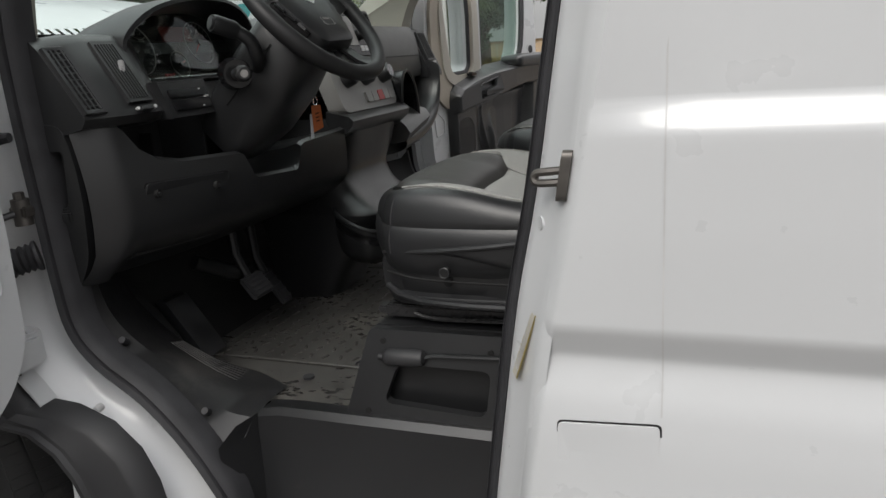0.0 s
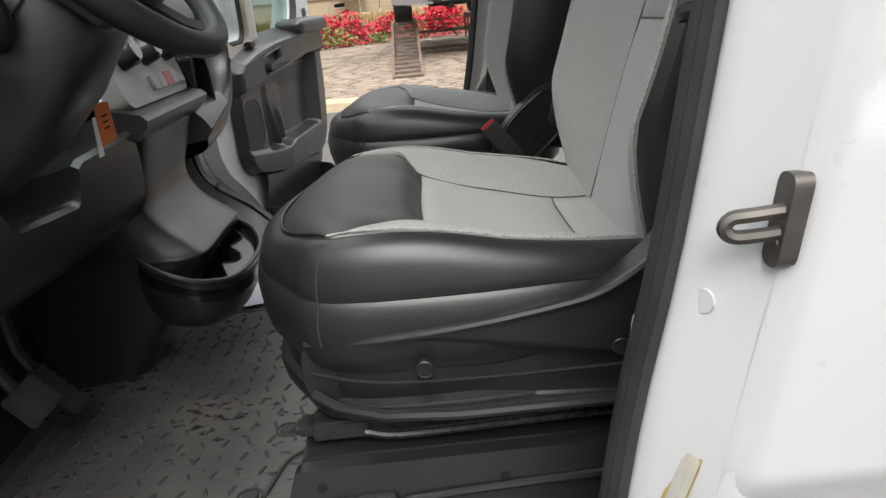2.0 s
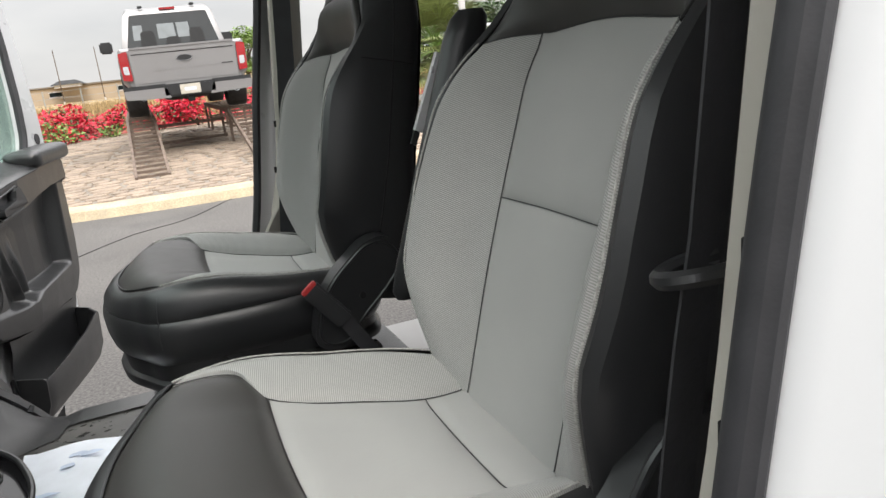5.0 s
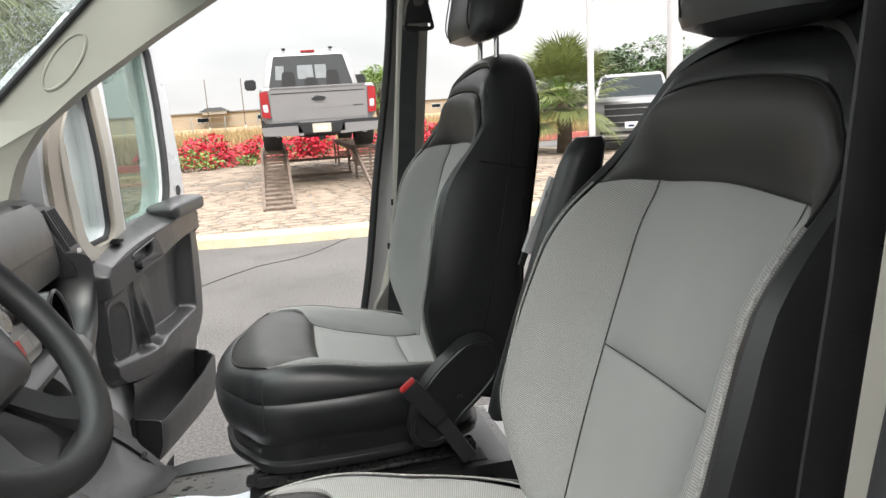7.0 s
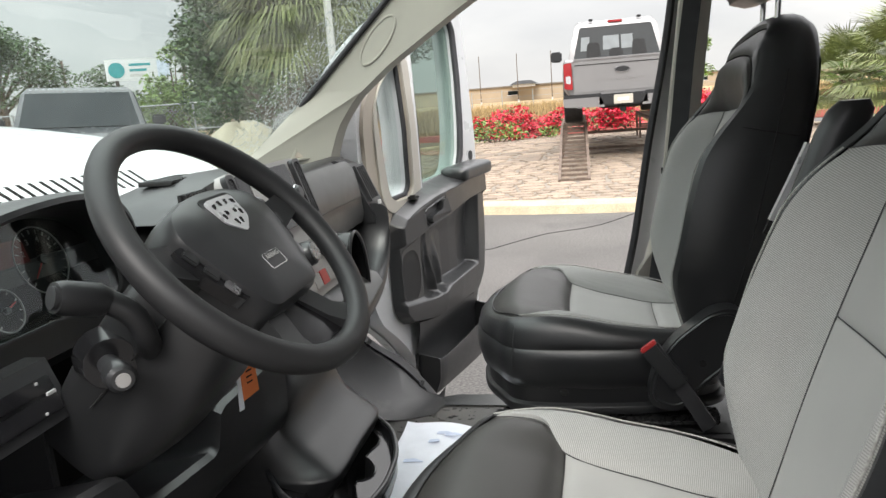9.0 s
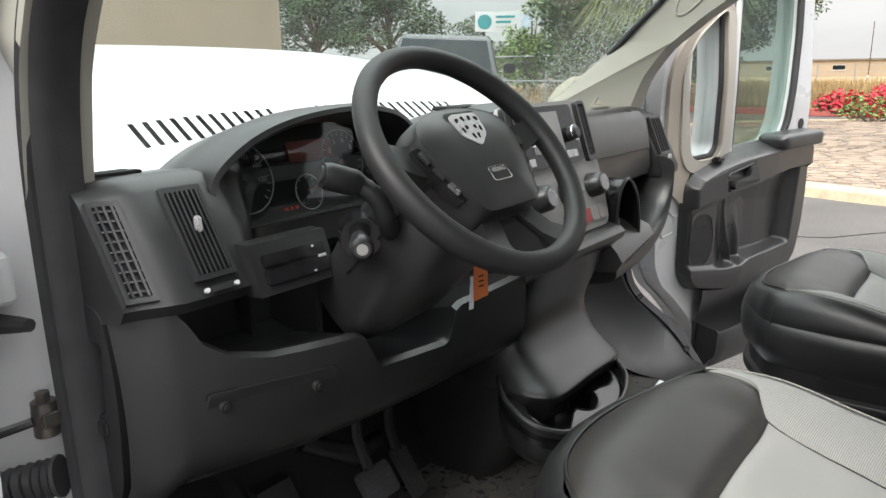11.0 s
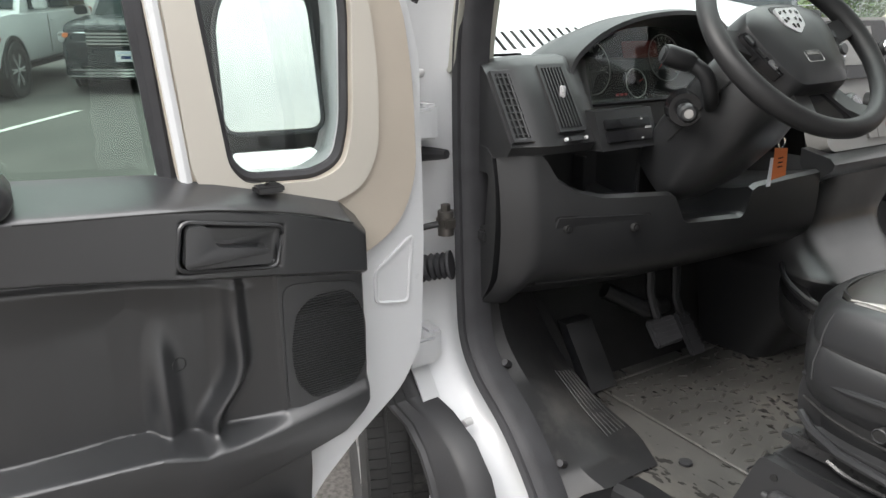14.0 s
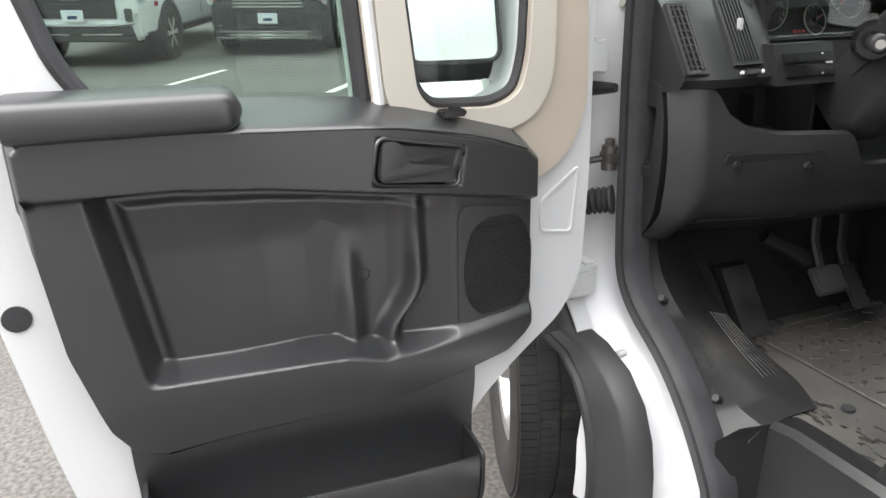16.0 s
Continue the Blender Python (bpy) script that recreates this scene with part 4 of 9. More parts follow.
front_wheel = wheel("front_wheel", 0.372, 0.25, 0.212, "van's front wheel with black tyre and silver steel rim", group="van wheels")
front_wheel.matrix_basis = pose(ARCH_X + 0.01, 0.125, 0.372, 0, 0, -20)
other_wheel = copy_thing(front_wheel, pose(ARCH_X, WIDE - 0.125, 0.372, 0, 0, 152))
other_wheel = copy_thing(front_wheel, pose(2.68, 0.10, 0.372))
other_wheel = copy_thing(front_wheel, pose(2.68, WIDE - 0.10, 0.372, 0, 0, 180))


# ---- seats ----
SEAT_Y = 0.545
BACK_O = Vector((0.065, 0, 0.93))


def cushion_z(x, y):
    base = 0.948 - 0.035 * ease(-0.25, 0.08, x) + 0.046 * ease(-0.12, -0.34, x)
    bol = 0.046 * ease(0.10, 0.225, abs(y)) * ease(-0.40, -0.14, x)
    nose = -0.020 * ease(-0.345, -0.43, x)
    return base + bol + nose


def puffed(u, v, amount):
    a, b = abs(2 * u - 1), abs(2 * v - 1)
    return amount * (1 - a ** 6) * (1 - b ** 6) - 0.003 * max(a ** 14, b ** 14)


def build_seat(name, label, lean, head_at):
    lean_u = Vector((math.sin(radians(lean)), 0, math.cos(radians(lean))))
    lean_n = Vector((-math.cos(radians(lean)), 0, math.sin(radians(lean))))
    seat = thing(name, label, "seat", "front seats", at=(-0.1, 0, 0.55))

    def top(x, y, u, v, amount=0.009):
        return (x, y, cushion_z(x, y) + puffed(u, v, amount))

    def panel(pname, b, t, l, r, material, lab="", amount=0.009, n=(22, 22)):
        return part(pname, patch(b, t, l, r, n[0], n[1], lambda x, y, u, v: top(x, y, u, v, amount)), material, cushion, lab)

    # side band of the cushion: rings from the top seam down and round
    seam = [(-0.424, 0.0), (-0.412, -0.09), (-0.380, -0.160), (-0.335, -0.222), (-0.22, -0.236), (-0.05, -0.226), (0.08, -0.182), (0.11, -0.1), (0.11, 0.0)]
    loop = smooth_line(seam + [(x, -y) for x, y in reversed(seam[:-1])], 96)[:-1]
    cx = -0.15

    def grown(p, k):
        d = Vector((p.x - cx, p.y))
        d = Vector((d.x * 0.75, d.y * 1.25)).normalized()
        return p + d * k

    # upper band slopes out to a seam at one height; below it the sides stand upright
    mid_z = 0.938
    rings = []
    for k, f in ((0.0, 0.0), (0.009, 0.02), (0.020, 0.17), (0.029, 0.45), (0.034, 0.80), (0.0345, 0.97)):
        row = []
        for p in loop:
            q, z = grown(p, k), cushion_z(p.x, p.y)
            row.append((q.x, q.y, z + (mid_z - 0.012 * ease(-0.1, 0.1, p.x) - z) * f))
        rings.append(row)
    for k, dz in ((0.0335, -0.001), (0.0385, -0.007), (0.0425, -0.028), (0.041, -0.055), (0.034, -0.082), (0.012, -0.105)):
        row = []
        for i, p in enumerate(loop):
            q = grown(p, k)
            wob = 0.0022 * math.sin(i * 0.9) * math.sin(i * 0.37 + k * 60) * ease(-0.012, -0.05, dz)
            row.append((q.x + wob, q.y + (wob if q.y > 0 else -wob), mid_z - 0.012 * ease(-0.1, 0.1, p.x) + dz))
        rings.append(row)
    cushion = part("seat_cushion", loft(rings, True, False), M_LEATHER, seat, "black leatherette cushion sides")
    part("side_seam", tube([(grown(p, 0.0335).x, grown(p, 0.0335).y, mid_z - 0.012 * ease(-0.1, 0.1, p.x)) for p in loop], 0.0013, 5, True), M_DARK, cushion)
    panel("front_panel", [(-0.335, -0.222), (-0.255, -0.20), (-0.222, -0.148)] , [(-0.335, 0.222), (-0.255, 0.20), (-0.222, 0.148)],
          [(-0.335, -0.222), (-0.380, -0.160), (-0.412, -0.09), (-0.424, 0), (-0.412, 0.09), (-0.380, 0.160), (-0.335, 0.222)],
          [(-0.222, -0.148), (-0.226, 0), (-0.222, 0.148)], M_LEATHER2, "plain brown-black leatherette front panel", 0.016, (18, 30))
    panel("centre_panel", [(-0.222, -0.148), (-0.12, -0.14), (-0.012, -0.127)], [(-0.222, 0.148), (-0.12, 0.14), (-0.012, 0.127)],
          [(-0.222, -0.148), (-0.226, 0), (-0.222, 0.148)], [(-0.012, -0.127), (-0.014, 0), (-0.012, 0.127)], M_FABRIC2, "grey cloth centre panel")
    panel("rear_panel", [(-0.012, -0.127), (0.04, -0.130), (0.09, -0.136)], [(-0.012, 0.127), (0.04, 0.130), (0.09, 0.136)],
          [(-0.012, -0.127), (-0.014, 0), (-0.012, 0.127)], [(0.09, -0.136), (0.092, 0), (0.09, 0.136)], M_FABRIC2, "", 0.008, (10, 22))
    for s in (-1, 1):
        panel("wing_panel", [(-0.335, 0.222 * s), (-0.255, 0.20 * s), (-0.222, 0.148 * s), (-0.12, 0.14 * s), (-0.012, 0.127 * s), (0.09, 0.136 * s)],
              [(-0.335, 0.222 * s), (-0.30, 0.228 * s), (-0.22, 0.236 * s), (-0.14, 0.234 * s), (-0.05, 0.226 * s), (0.08, 0.182 * s)],
              [(-0.335, 0.222 * s), (-0.335, 0.2222 * s), (-0.335, 0.222 * s)], [(0.09, 0.136 * s), (0.086, 0.160 * s), (0.08, 0.182 * s)], M_FABRIC, "grey ribbed cloth wing panel", 0.006, (30, 10))
        line = [(x, y, cushion_z(x, y) + 0.004) for x, y in smooth_line([(-0.335, 0.222 * s), (-0.22, 0.237 * s), (-0.05, 0.227 * s), (0.08, 0.182 * s)], 30)]
        part("piping", tube(line, 0.0014, 6), M_THREAD, cushion, "pale piping")
    part("stitching", tube([(p.x, p.y, cushion_z(p.x, p.y) + 0.003) for p in smooth_line([(-0.335, -0.219), (-0.378, -0.158), (-0.410, -0.089), (-0.422, 0), (-0.410, 0.089), (-0.378, 0.158), (-0.335, 0.219)], 40)], 0.0017, 5), M_LEATHER, cushion)
    for pts in ([(-0.222, -0.148), (-0.226, 0.0), (-0.222, 0.148)], [(-0.012, -0.127), (-0.014, 0.0), (-0.012, 0.127)], *[[(-0.335, 0.222 * s), (-0.255, 0.20 * s), (-0.222, 0.148 * s), (-0.12, 0.14 * s), (-0.012, 0.127 * s), (0.09, 0.136 * s)] for s in (-1, 1)]):
        part("panel_seam", tube([(p.x, p.y, cushion_z(p.x, p.y) - 0.0014) for p in smooth_line(pts, 30)], 0.0009, 5), M_TRIM, cushion)
    for s in (-1, 1):
        part("corner_seam", tube([(grown(Vector((-0.335, 0.222 * s)), k).x, grown(Vector((-0.335, 0.222 * s)), k).y, z) for k, z in ((0.004, 0.998), (0.012, 0.994), (0.022, 0.985), (0.031, 0.966), (0.0355, 0.948), (0.0355, 0.937), (0.043, 0.912), (0.042, 0.884))], 0.0016, 5), M_TRIM, cushion)
    # skirt of the seat: moulded plastic valance round three sides
    rings = []
    for k, z in ((0.0, 0.880), (0.020, 0.880), (0.024, 0.868), (0.021, 0.812), (0.020, 0.804), (0.030, 0.799), (0.033, 0.792), (0.031, 0.781), (0.0, 0.776)):
        rings.append([(grown(p, k - 0.004).x, grown(p, k - 0.004).y, z + 0.075 * ease(-0.15, 0.10, p.x) * ease(0.80, 0.86, z)) for p in loop])
    valance = part("valance", loft(rings, True, False), M_PLASTIC, seat, "black plastic seat valance")
    for s in (-1, 1):
        for hx, hz in ((-0.24, 0.83), (0.02, 0.845), (0.075, 0.905)):
            part("bolt_recess", cyl((hx, 0.240 * s, hz), (hx, 0.2590 * s, hz), 0.009, n=16), M_DARK, valance)
    # backrest
    def bp(sv, y, d):
        p = BACK_O + lean_u * sv + lean_n * d
        return Vector((p.x, y, p.z))

    def half(sv):
        return lerp_table([(0.0, 0.215), (0.05, 0.228), (0.15, 0.248), (0.27, 0.255), (0.40, 0.243), (0.50, 0.226), (0.58, 0.208), (0.64, 0.180), (0.69, 0.138), (0.72, 0.10), (0.735, 0.06)], sv)[0]

    def face(sv, y):
        w = half(sv)
        t = abs(y) / max(w, 0.05)
        bol = 0.080 * ease(0.50, 0.93, t) * ease(0.62, 0.36, sv) * ease(-0.08, 0.16, sv) - 0.012 * ease(0.9, 1.0, t)
        lum = 0.012 * math.sin(math.pi * min(1, max(0, sv / 0.5)))
        crown = -0.045 * ease(0.63, 0.75, sv)
        roll = 0.016 * math.exp(-((sv - 0.590) / 0.055) ** 2) - 0.015 * math.exp(-((sv - 0.500) / 0.05) ** 2)
        return 0.012 + bol + lum + crown + roll * ease(1.0, 0.7, t)

    def back_panel(pname, b, t, l, r, material, lab="", amount=0.007, n=(20, 20)):
        return part(pname, patch(b, t, l, r, n[0], n[1], lambda sv, y, u, v: bp(sv, y, face(sv, y) + puffed(u, v, amount))), material, back, lab)

    edge = [(-0.04, -0.200), (0.10, -0.225), (0.24, -0.238), (0.40, -0.222), (0.48, -0.210), (0.56, -0.196), (0.62, -0.166), (0.662, -0.122), (0.685, -0.065), (0.69, 0.0)]
    eloop = smooth_line(edge + [(a, -b) for a, b in reversed(edge[:-1])], 80)
    rings = []
    for k, d0, f in ((0.0, 0.0, 1), (0.010, 0.003, 1), (0.024, -0.006, 1), (0.034, -0.025, 0.9), (0.038, -0.050, 0.5), (0.036, -0.070, 0), (0.026, -0.090, 0), (0.0, -0.103, 0)):
        row = []
        for p in eloop:
            dv = Vector((max(0, p.x - 0.30) * 0.9, p.y))
            dv = dv.normalized() if dv.length > 1e-6 else Vector((1, 0))
            q = Vector((p.x, p.y)) + dv * k
            low = 0.05 * ease(0.3, 0.0, p.x) * (1 - f)
            row.append(bp(q.x, q.y, face(p.x, p.y) * f + d0 - low))
        rings.append(row)
    back = part("backrest", loft(rings, False, False), M_LEATHER, seat, "black leatherette backrest sides")
    bm = bmesh.new()
    rows = []
    for i in range(11):
        sv = -0.04 + (0.705 + 0.04) * i / 10
        w = half(sv) * 0.98
        rows.append([bp(sv, w * (2 * j / 10 - 1), -0.103 - 0.05 * ease(0.3, 0.0, sv) - 0.012 * (1 - (2 * j / 10 - 1) ** 4) + 0.03 * ease(0.60, 0.71, sv)) for j in range(11)])
    loft(rows, False, False, bm)
    part("back_cover", bm, M_LEATHER, back)
    back_panel("lower_centre_panel", [(-0.04, -0.118), (0.14, -0.118), (0.27, -0.12)], [(-0.04, 0.118), (0.14, 0.118), (0.27, 0.12)], [(-0.04, -0.118), (-0.04, 0), (-0.04, 0.118)], [(0.27, -0.12), (0.272, 0), (0.27, 0.12)], M_FABRIC2, "grey cloth")
    back_panel("upper_centre_panel", [(0.27, -0.12), (0.38, -0.127), (0.50, -0.138)], [(0.27, 0.12), (0.38, 0.127), (0.50, 0.138)], [(0.27, -0.12), (0.272, 0), (0.27, 0.12)], [(0.50, -0.138), (0.510, 0), (0.50, 0.138)], M_FABRIC2, "grey cloth")
    for s in (-1, 1):
        back_panel("back_wing", [(-0.04, 0.118 * s), (0.14, 0.118 * s), (0.27, 0.12 * s), (0.38, 0.127 * s), (0.50, 0.138 * s)], [(-0.04, 0.200 * s), (0.10, 0.225 * s), (0.24, 0.238 * s), (0.40, 0.222 * s), (0.475, 0.209 * s)],
                   [(-0.04, 0.118 * s), (-0.042, 0.16 * s), (-0.04, 0.200 * s)], [(0.50, 0.138 * s), (0.492, 0.175 * s), (0.475, 0.209 * s)], M_FABRIC, "grey ribbed cloth", 0.005, (30, 12))
        line = [bp(p.x, p.y, face(p.x, p.y) + 0.004) for p in smooth_line([(-0.04, 0.200 * s), (0.10, 0.225 * s), (0.24, 0.238 * s), (0.40, 0.222 * s), (0.475, 0.209 * s)], 36)]
        part("piping", tube(line, 0.0014, 6), M_THREAD, back, "pale piping")
    back_panel("head_panel", [(0.475, -0.209), (0.492, -0.175), (0.50, -0.138), (0.51, 0.0), (0.50, 0.138), (0.492, 0.175), (0.475, 0.209)],
               [(0.553, -0.186), (0.598, -0.155), (0.620, -0.105), (0.627, 0.0), (0.620, 0.105), (0.598, 0.155), (0.553, 0.186)],
               [(0.475, -0.209), (0.52, -0.200), (0.553, -0.186)], [(0.475, 0.209), (0.52, 0.200), (0.553, 0.186)], M_LEATHER2, "black leatherette upper panel", 0.01, (30, 14))
    back_panel("crown_panel", [(0.553, -0.186), (0.598, -0.155), (0.620, -0.105), (0.627, 0.0), (0.620, 0.105), (0.598, 0.155), (0.553, 0.186)],
               [(0.56, -0.196), (0.62, -0.166), (0.662, -0.122), (0.69, 0.0), (0.662, 0.122), (0.62, 0.166), (0.56, 0.196)],
               [(0.553, -0.186), (0.556, -0.191), (0.56, -0.196)], [(0.553, 0.186), (0.556, 0.191), (0.56, 0.196)], M_LEATHER, "", 0.002, (30, 5))
    arc = smooth_line([(0.475, -0.209), (0.52, -0.200), (0.553, -0.186), (0.598, -0.155), (0.620, -0.105), (0.627, 0.0), (0.620, 0.105), (0.598, 0.155), (0.553, 0.186), (0.52, 0.200), (0.475, 0.209)], 48)
    part("head_seam", tube([bp(p.x, p.y, face(p.x, p.y) + 0.0005) for p in arc], 0.0018, 6), M_DARK, back)
    for s in (-1, 1):
        part("cross_seam", tube([bp(0.475, s * (half(0.475) + o), d) for o, d in ((-0.012, face(0.475, 0.209) + 0.002), (0.004, 0.045), (0.018, 0.020), (0.0245, -0.01), (0.0245, -0.05), (0.018, -0.075))], 0.0013, 5), M_DARK, back)
    for pts in ([(0.27, -0.12), (0.272, 0.0), (0.27, 0.12)], [(0.50, -0.138), (0.510, 0.0), (0.50, 0.138)], *[[(-0.04, 0.118 * s), (0.14, 0.118 * s), (0.27, 0.12 * s), (0.38, 0.127 * s), (0.50, 0.138 * s)] for s in (-1, 1)], *[[(0.50, 0.138 * s), (0.492, 0.175 * s), (0.475, 0.209 * s)] for s in (-1, 1)]):
        part("panel_seam", tube([bp(p.x, p.y, face(p.x, p.y) - 0.0012) for p in smooth_line(pts, 24)], 0.0009, 5), M_TRIM, back)
    for s in (-1, 1):
        sl = [bp(sv, s * (half(sv) + 0.0335), -0.028) for sv in [0.05 + 0.055 * i for i in range(11)]]
        part("side_seam", tube(sl, 0.0012, 5), M_DARK, back)
    # headrest
    rings = []
    for i in range(15):
        f = i / 14
        k = (1 - abs(2 * f - 1) ** 5) ** 0.5
        ring = []
        for j in range(36):
            c, q = math.cos(2 * math.pi * j / 36), math.sin(2 * math.pi * j / 36)
            y = (0.088 + 0.062 * k) * math.copysign(abs(c) ** 0.5, c)
            d = (0.018 + 0.044 * k) * math.copysign(abs(q) ** 0.6, q) - 0.010 * (y / 0.15) ** 2
            ring.append(bp(head_at + 0.195 * f - 0.35 * d * (1 - f), y, 0.014 + d))
        rings.append(ring)
    head = part("headrest", loft(rings), M_LEATHER, seat, "black leatherette headrest")
    for s in (-1, 1):
        seam_p = [bp(head_at + 0.195 * f, 0.100 * s, 0.0730 - 0.022 * abs(2 * f - 1) ** 6) for f in [0.06 + 0.088 * i for i in range(11)]]
        part("headrest_seam", tube(seam_p, 0.0016, 5), M_DARK, head)
        part("headrest_post", tube([bp(0.66, 0.066 * s, -0.03), bp(head_at + 0.08, 0.066 * s, 0.0)], 0.0065, 10), M_CHROME, seat, "chrome headrest post")
        part("post_sleeve", tube([bp(0.676, 0.066 * s, -0.03), bp(0.704, 0.066 * s, -0.026)], [0.017, 0.013], 12), M_PLASTIC, seat)
    # slide rails and pedestal
    for s in (-1, 1):
        rail = part("slide_rail", box(-0.385, 0.10, 0.215 * s - 0.022, 0.215 * s + 0.022, 0.745, 0.770, 0.003), M_BLKSTEEL, seat, "black steel slide rail")
        part("rail_cap", box(-0.405, -0.30, 0.215 * s - 0.017, 0.215 * s + 0.017, 0.750, 0.764, 0.003), M_PLASTIC, rail)
        part("lower_rail", box(-0.40, 0.12, 0.225 * s - 0.030, 0.225 * s + 0.030, 0.716, 0.735, 0.002), M_PLASTIC, rail)
    part("adjuster_bar", tube(smooth_line([(-0.32, -0.245, 0.758), (-0.27, -0.247, 0.750), (-0.1, -0.247, 0.753), (0.08, -0.247, 0.755)], 16), 0.0045, 6), M_BLKSTEEL, seat)
    face_o = round_loop([(-0.462, 0.545), (0.20, 0.545), (0.20, 0.734), (-0.405, 0.734)], 4, 0.012)
    pocket = round_loop([(-0.375, 0.590), (-0.165, 0.580), (-0.155, 0.668), (-0.345, 0.668)], 4, 0.02)
    pocket2 = round_loop([(-0.12, 0.565), (0.10, 0.565), (0.10, 0.665), (-0.06, 0.665), (-0.10, 0.63)], 4, 0.03)
    pedestal = part("pedestal", slab(face_o, [pocket, pocket2], lambda u, v, d: (u, -0.285 + 0.03 * (0.70 - v) / 0.15 * -1 + d, v), 0.0, 0.02), M_PLASTIC, seat, "black plastic seat pedestal", bevel=0.003)
    part("pedestal_back", box(-0.40, 0.19, -0.262, 0.285, 0.54, 0.708, 0.008), M_PLASTIC, pedestal)
    for hx, hz in ((-0.375, 0.712), (-0.156, 0.703), (-0.408, 0.572)):
        part("pedestal_screw", cyl((hx, -0.275, hz), (hx, -0.2875 - 0.2 * (0.70 - hz), hz), 0.006, n=12), M_DARK, pedestal)
    return seat


driver_seat = build_seat("driver_seat", "black and grey cloth driver's seat on a black pedestal", 19, 0.682)
driver_seat.matrix_basis = pose(-0.1, SEAT_Y, 0.55)
passenger_seat = build_seat("passenger_seat", "black and grey cloth passenger seat beside the open passenger door", 13, 0.742)
passenger_seat.matrix_basis = pose(-0.1, SEAT_Y + 0.96, 0.55)


def seat_part(name, bm, material, seat, label=""):
    """Adds a part, given in world places, to a seat that already stands."""
    return part(name, bm, material, seat, label)


# recliner covers on the passenger seat's inboard side and the driver's outboard side
def recliner(seat, y0, y1, name="recliner_cover"):
    out = round_loop([(-0.065, 0.83), (0.0, 0.81), (0.05, 0.872), (0.098, 0.912), (0.143, 0.960), (0.150, 1.005), (0.117, 1.043), (0.070, 1.036), (0.005, 0.984), (-0.025, 0.950), (-0.05, 0.90)], 4, 0.03)
    bm = slab(out, [], lambda u, v, d: (u, d, v), y0, y1)
    cov = seat_part(name, bm, M_PLASTIC, seat, "black plastic recliner cover")
    ring = [p.lerp(Vector((0.05, 0.94)), 0.10) for p in out]
    w = (y1 - y0)
    seat_part("cover_rim", tube([(p.x, y0, p.y) for p in ring], 0.004, 6, True), M_PLASTIC, cov)
    seat_part("cover_screw", cyl((0.05, y0 + 0.004, 0.923), (0.05, y0 - 0.004 * (1 if w > 0 else -1), 0.923), 0.007, n=14), M_DARK, cov)
    return cov


recliner(passenger_seat, 1.188, 1.235)
seat_part("adjuster_knob", tube([(0.135, 0.245, 0.895), (0.135, 0.272, 0.895), (0.135, 0.285, 0.895)], [0.042, 0.040, 0.034], 18), M_PLASTIC, driver_seat, "black ribbed seat adjuster knob")
shield_o = round_loop([(-0.385, 0.800), (-0.30, 0.792), (0.17, 0.790), (0.22, 0.99), (0.17, 1.05), (0.085, 1.045), (0.057, 1.019), (0.029, 0.977), (0.0, 0.952), (-0.042, 0.930), (-0.13, 0.914), (-0.25, 0.899), (-0.385, 0.882)], 4, 0.03)
shield = seat_part("side_shield", slab(shield_o, [], lambda u, v, d: (u, d + 0.05 * ease(-0.24, -0.39, u), v), 0.262, 0.300), M_PLASTIC, driver_seat, "black plastic side shield")
seat_part("shield_rim", tube(smooth_line([(-0.375, 0.305, 0.880), (-0.30, 0.275, 0.891), (-0.19, 0.263, 0.903), (-0.10, 0.262, 0.915), (-0.042, 0.261, 0.927), (0.0, 0.261, 0.949), (0.029, 0.261, 0.974), (0.057, 0.261, 1.016), (0.085, 0.261, 1.042)], 30), 0.0055, 8), M_PLASTIC2, shield)
seat_part("shield_crease", tube(smooth_line([(-0.372, 0.304, 0.842), (-0.30, 0.274, 0.839), (-0.19, 0.2625, 0.838), (0.0, 0.261, 0.838), (0.14, 0.261, 0.84)], 20), 0.0025, 6), M_DARK, shield)
seat_part("shield_foot", tube([(-0.375, 0.309, 0.812), (-0.345, 0.292, 0.800), (-0.29, 0.272, 0.795), (-0.20, 0.262, 0.794), (0.165, 0.261, 0.793)], 0.007, 8), M_PLASTIC2, shield)
for hx, hy, hz in ((-0.238, 0.262, 0.856), (-0.015, 0.262, 0.860), (0.036, 0.262, 0.928)):
    seat_part("bolt_recess", cyl((hx, hy + 0.013, hz), (hx, hy - 0.0012, hz), 0.0085, n=16), M_DARK, shield)
    seat_part("bolt_rim", tube([(hx + 0.0095 * math.cos(w), hy - 0.001, hz + 0.0095 * math.sin(w)) for w in [2 * math.pi * i / 18 for i in range(18)]], 0.0014, 5, True), M_PLASTIC2, shield)

# folded inboard armrest of the driver's seat
arm = part("folded_armrest", loft([[(0.055 + 0.165 * f + 0.036 * math.cos(a) * k, 0.893 + 0.024 * math.sin(a) * k, 1.0 + 0.455 * f) for a in [2 * math.pi * i / 16 for i in range(16)]] for f, k in ((0, 0.6), (0.03, 0.9), (0.12, 1.0), (0.5, 1.05), (0.9, 1.05), (0.97, 0.9), (1.0, 0.6))]), M_LEATHER, driver_seat, "black padded armrest folded upright")
part("armrest_bracket", band([(0.118, 0.916, 1.27), (0.145, 0.917, 1.33), (0.170, 0.914, 1.39)], (1, 0, 0), 0.022, 0.012), M_SILVER, arm)
part("armrest_slot", band([(0.105, 0.920, 1.25), (0.13, 0.920, 1.31)], (1, 0, 0), 0.010, 0.006), M_DARK, arm)

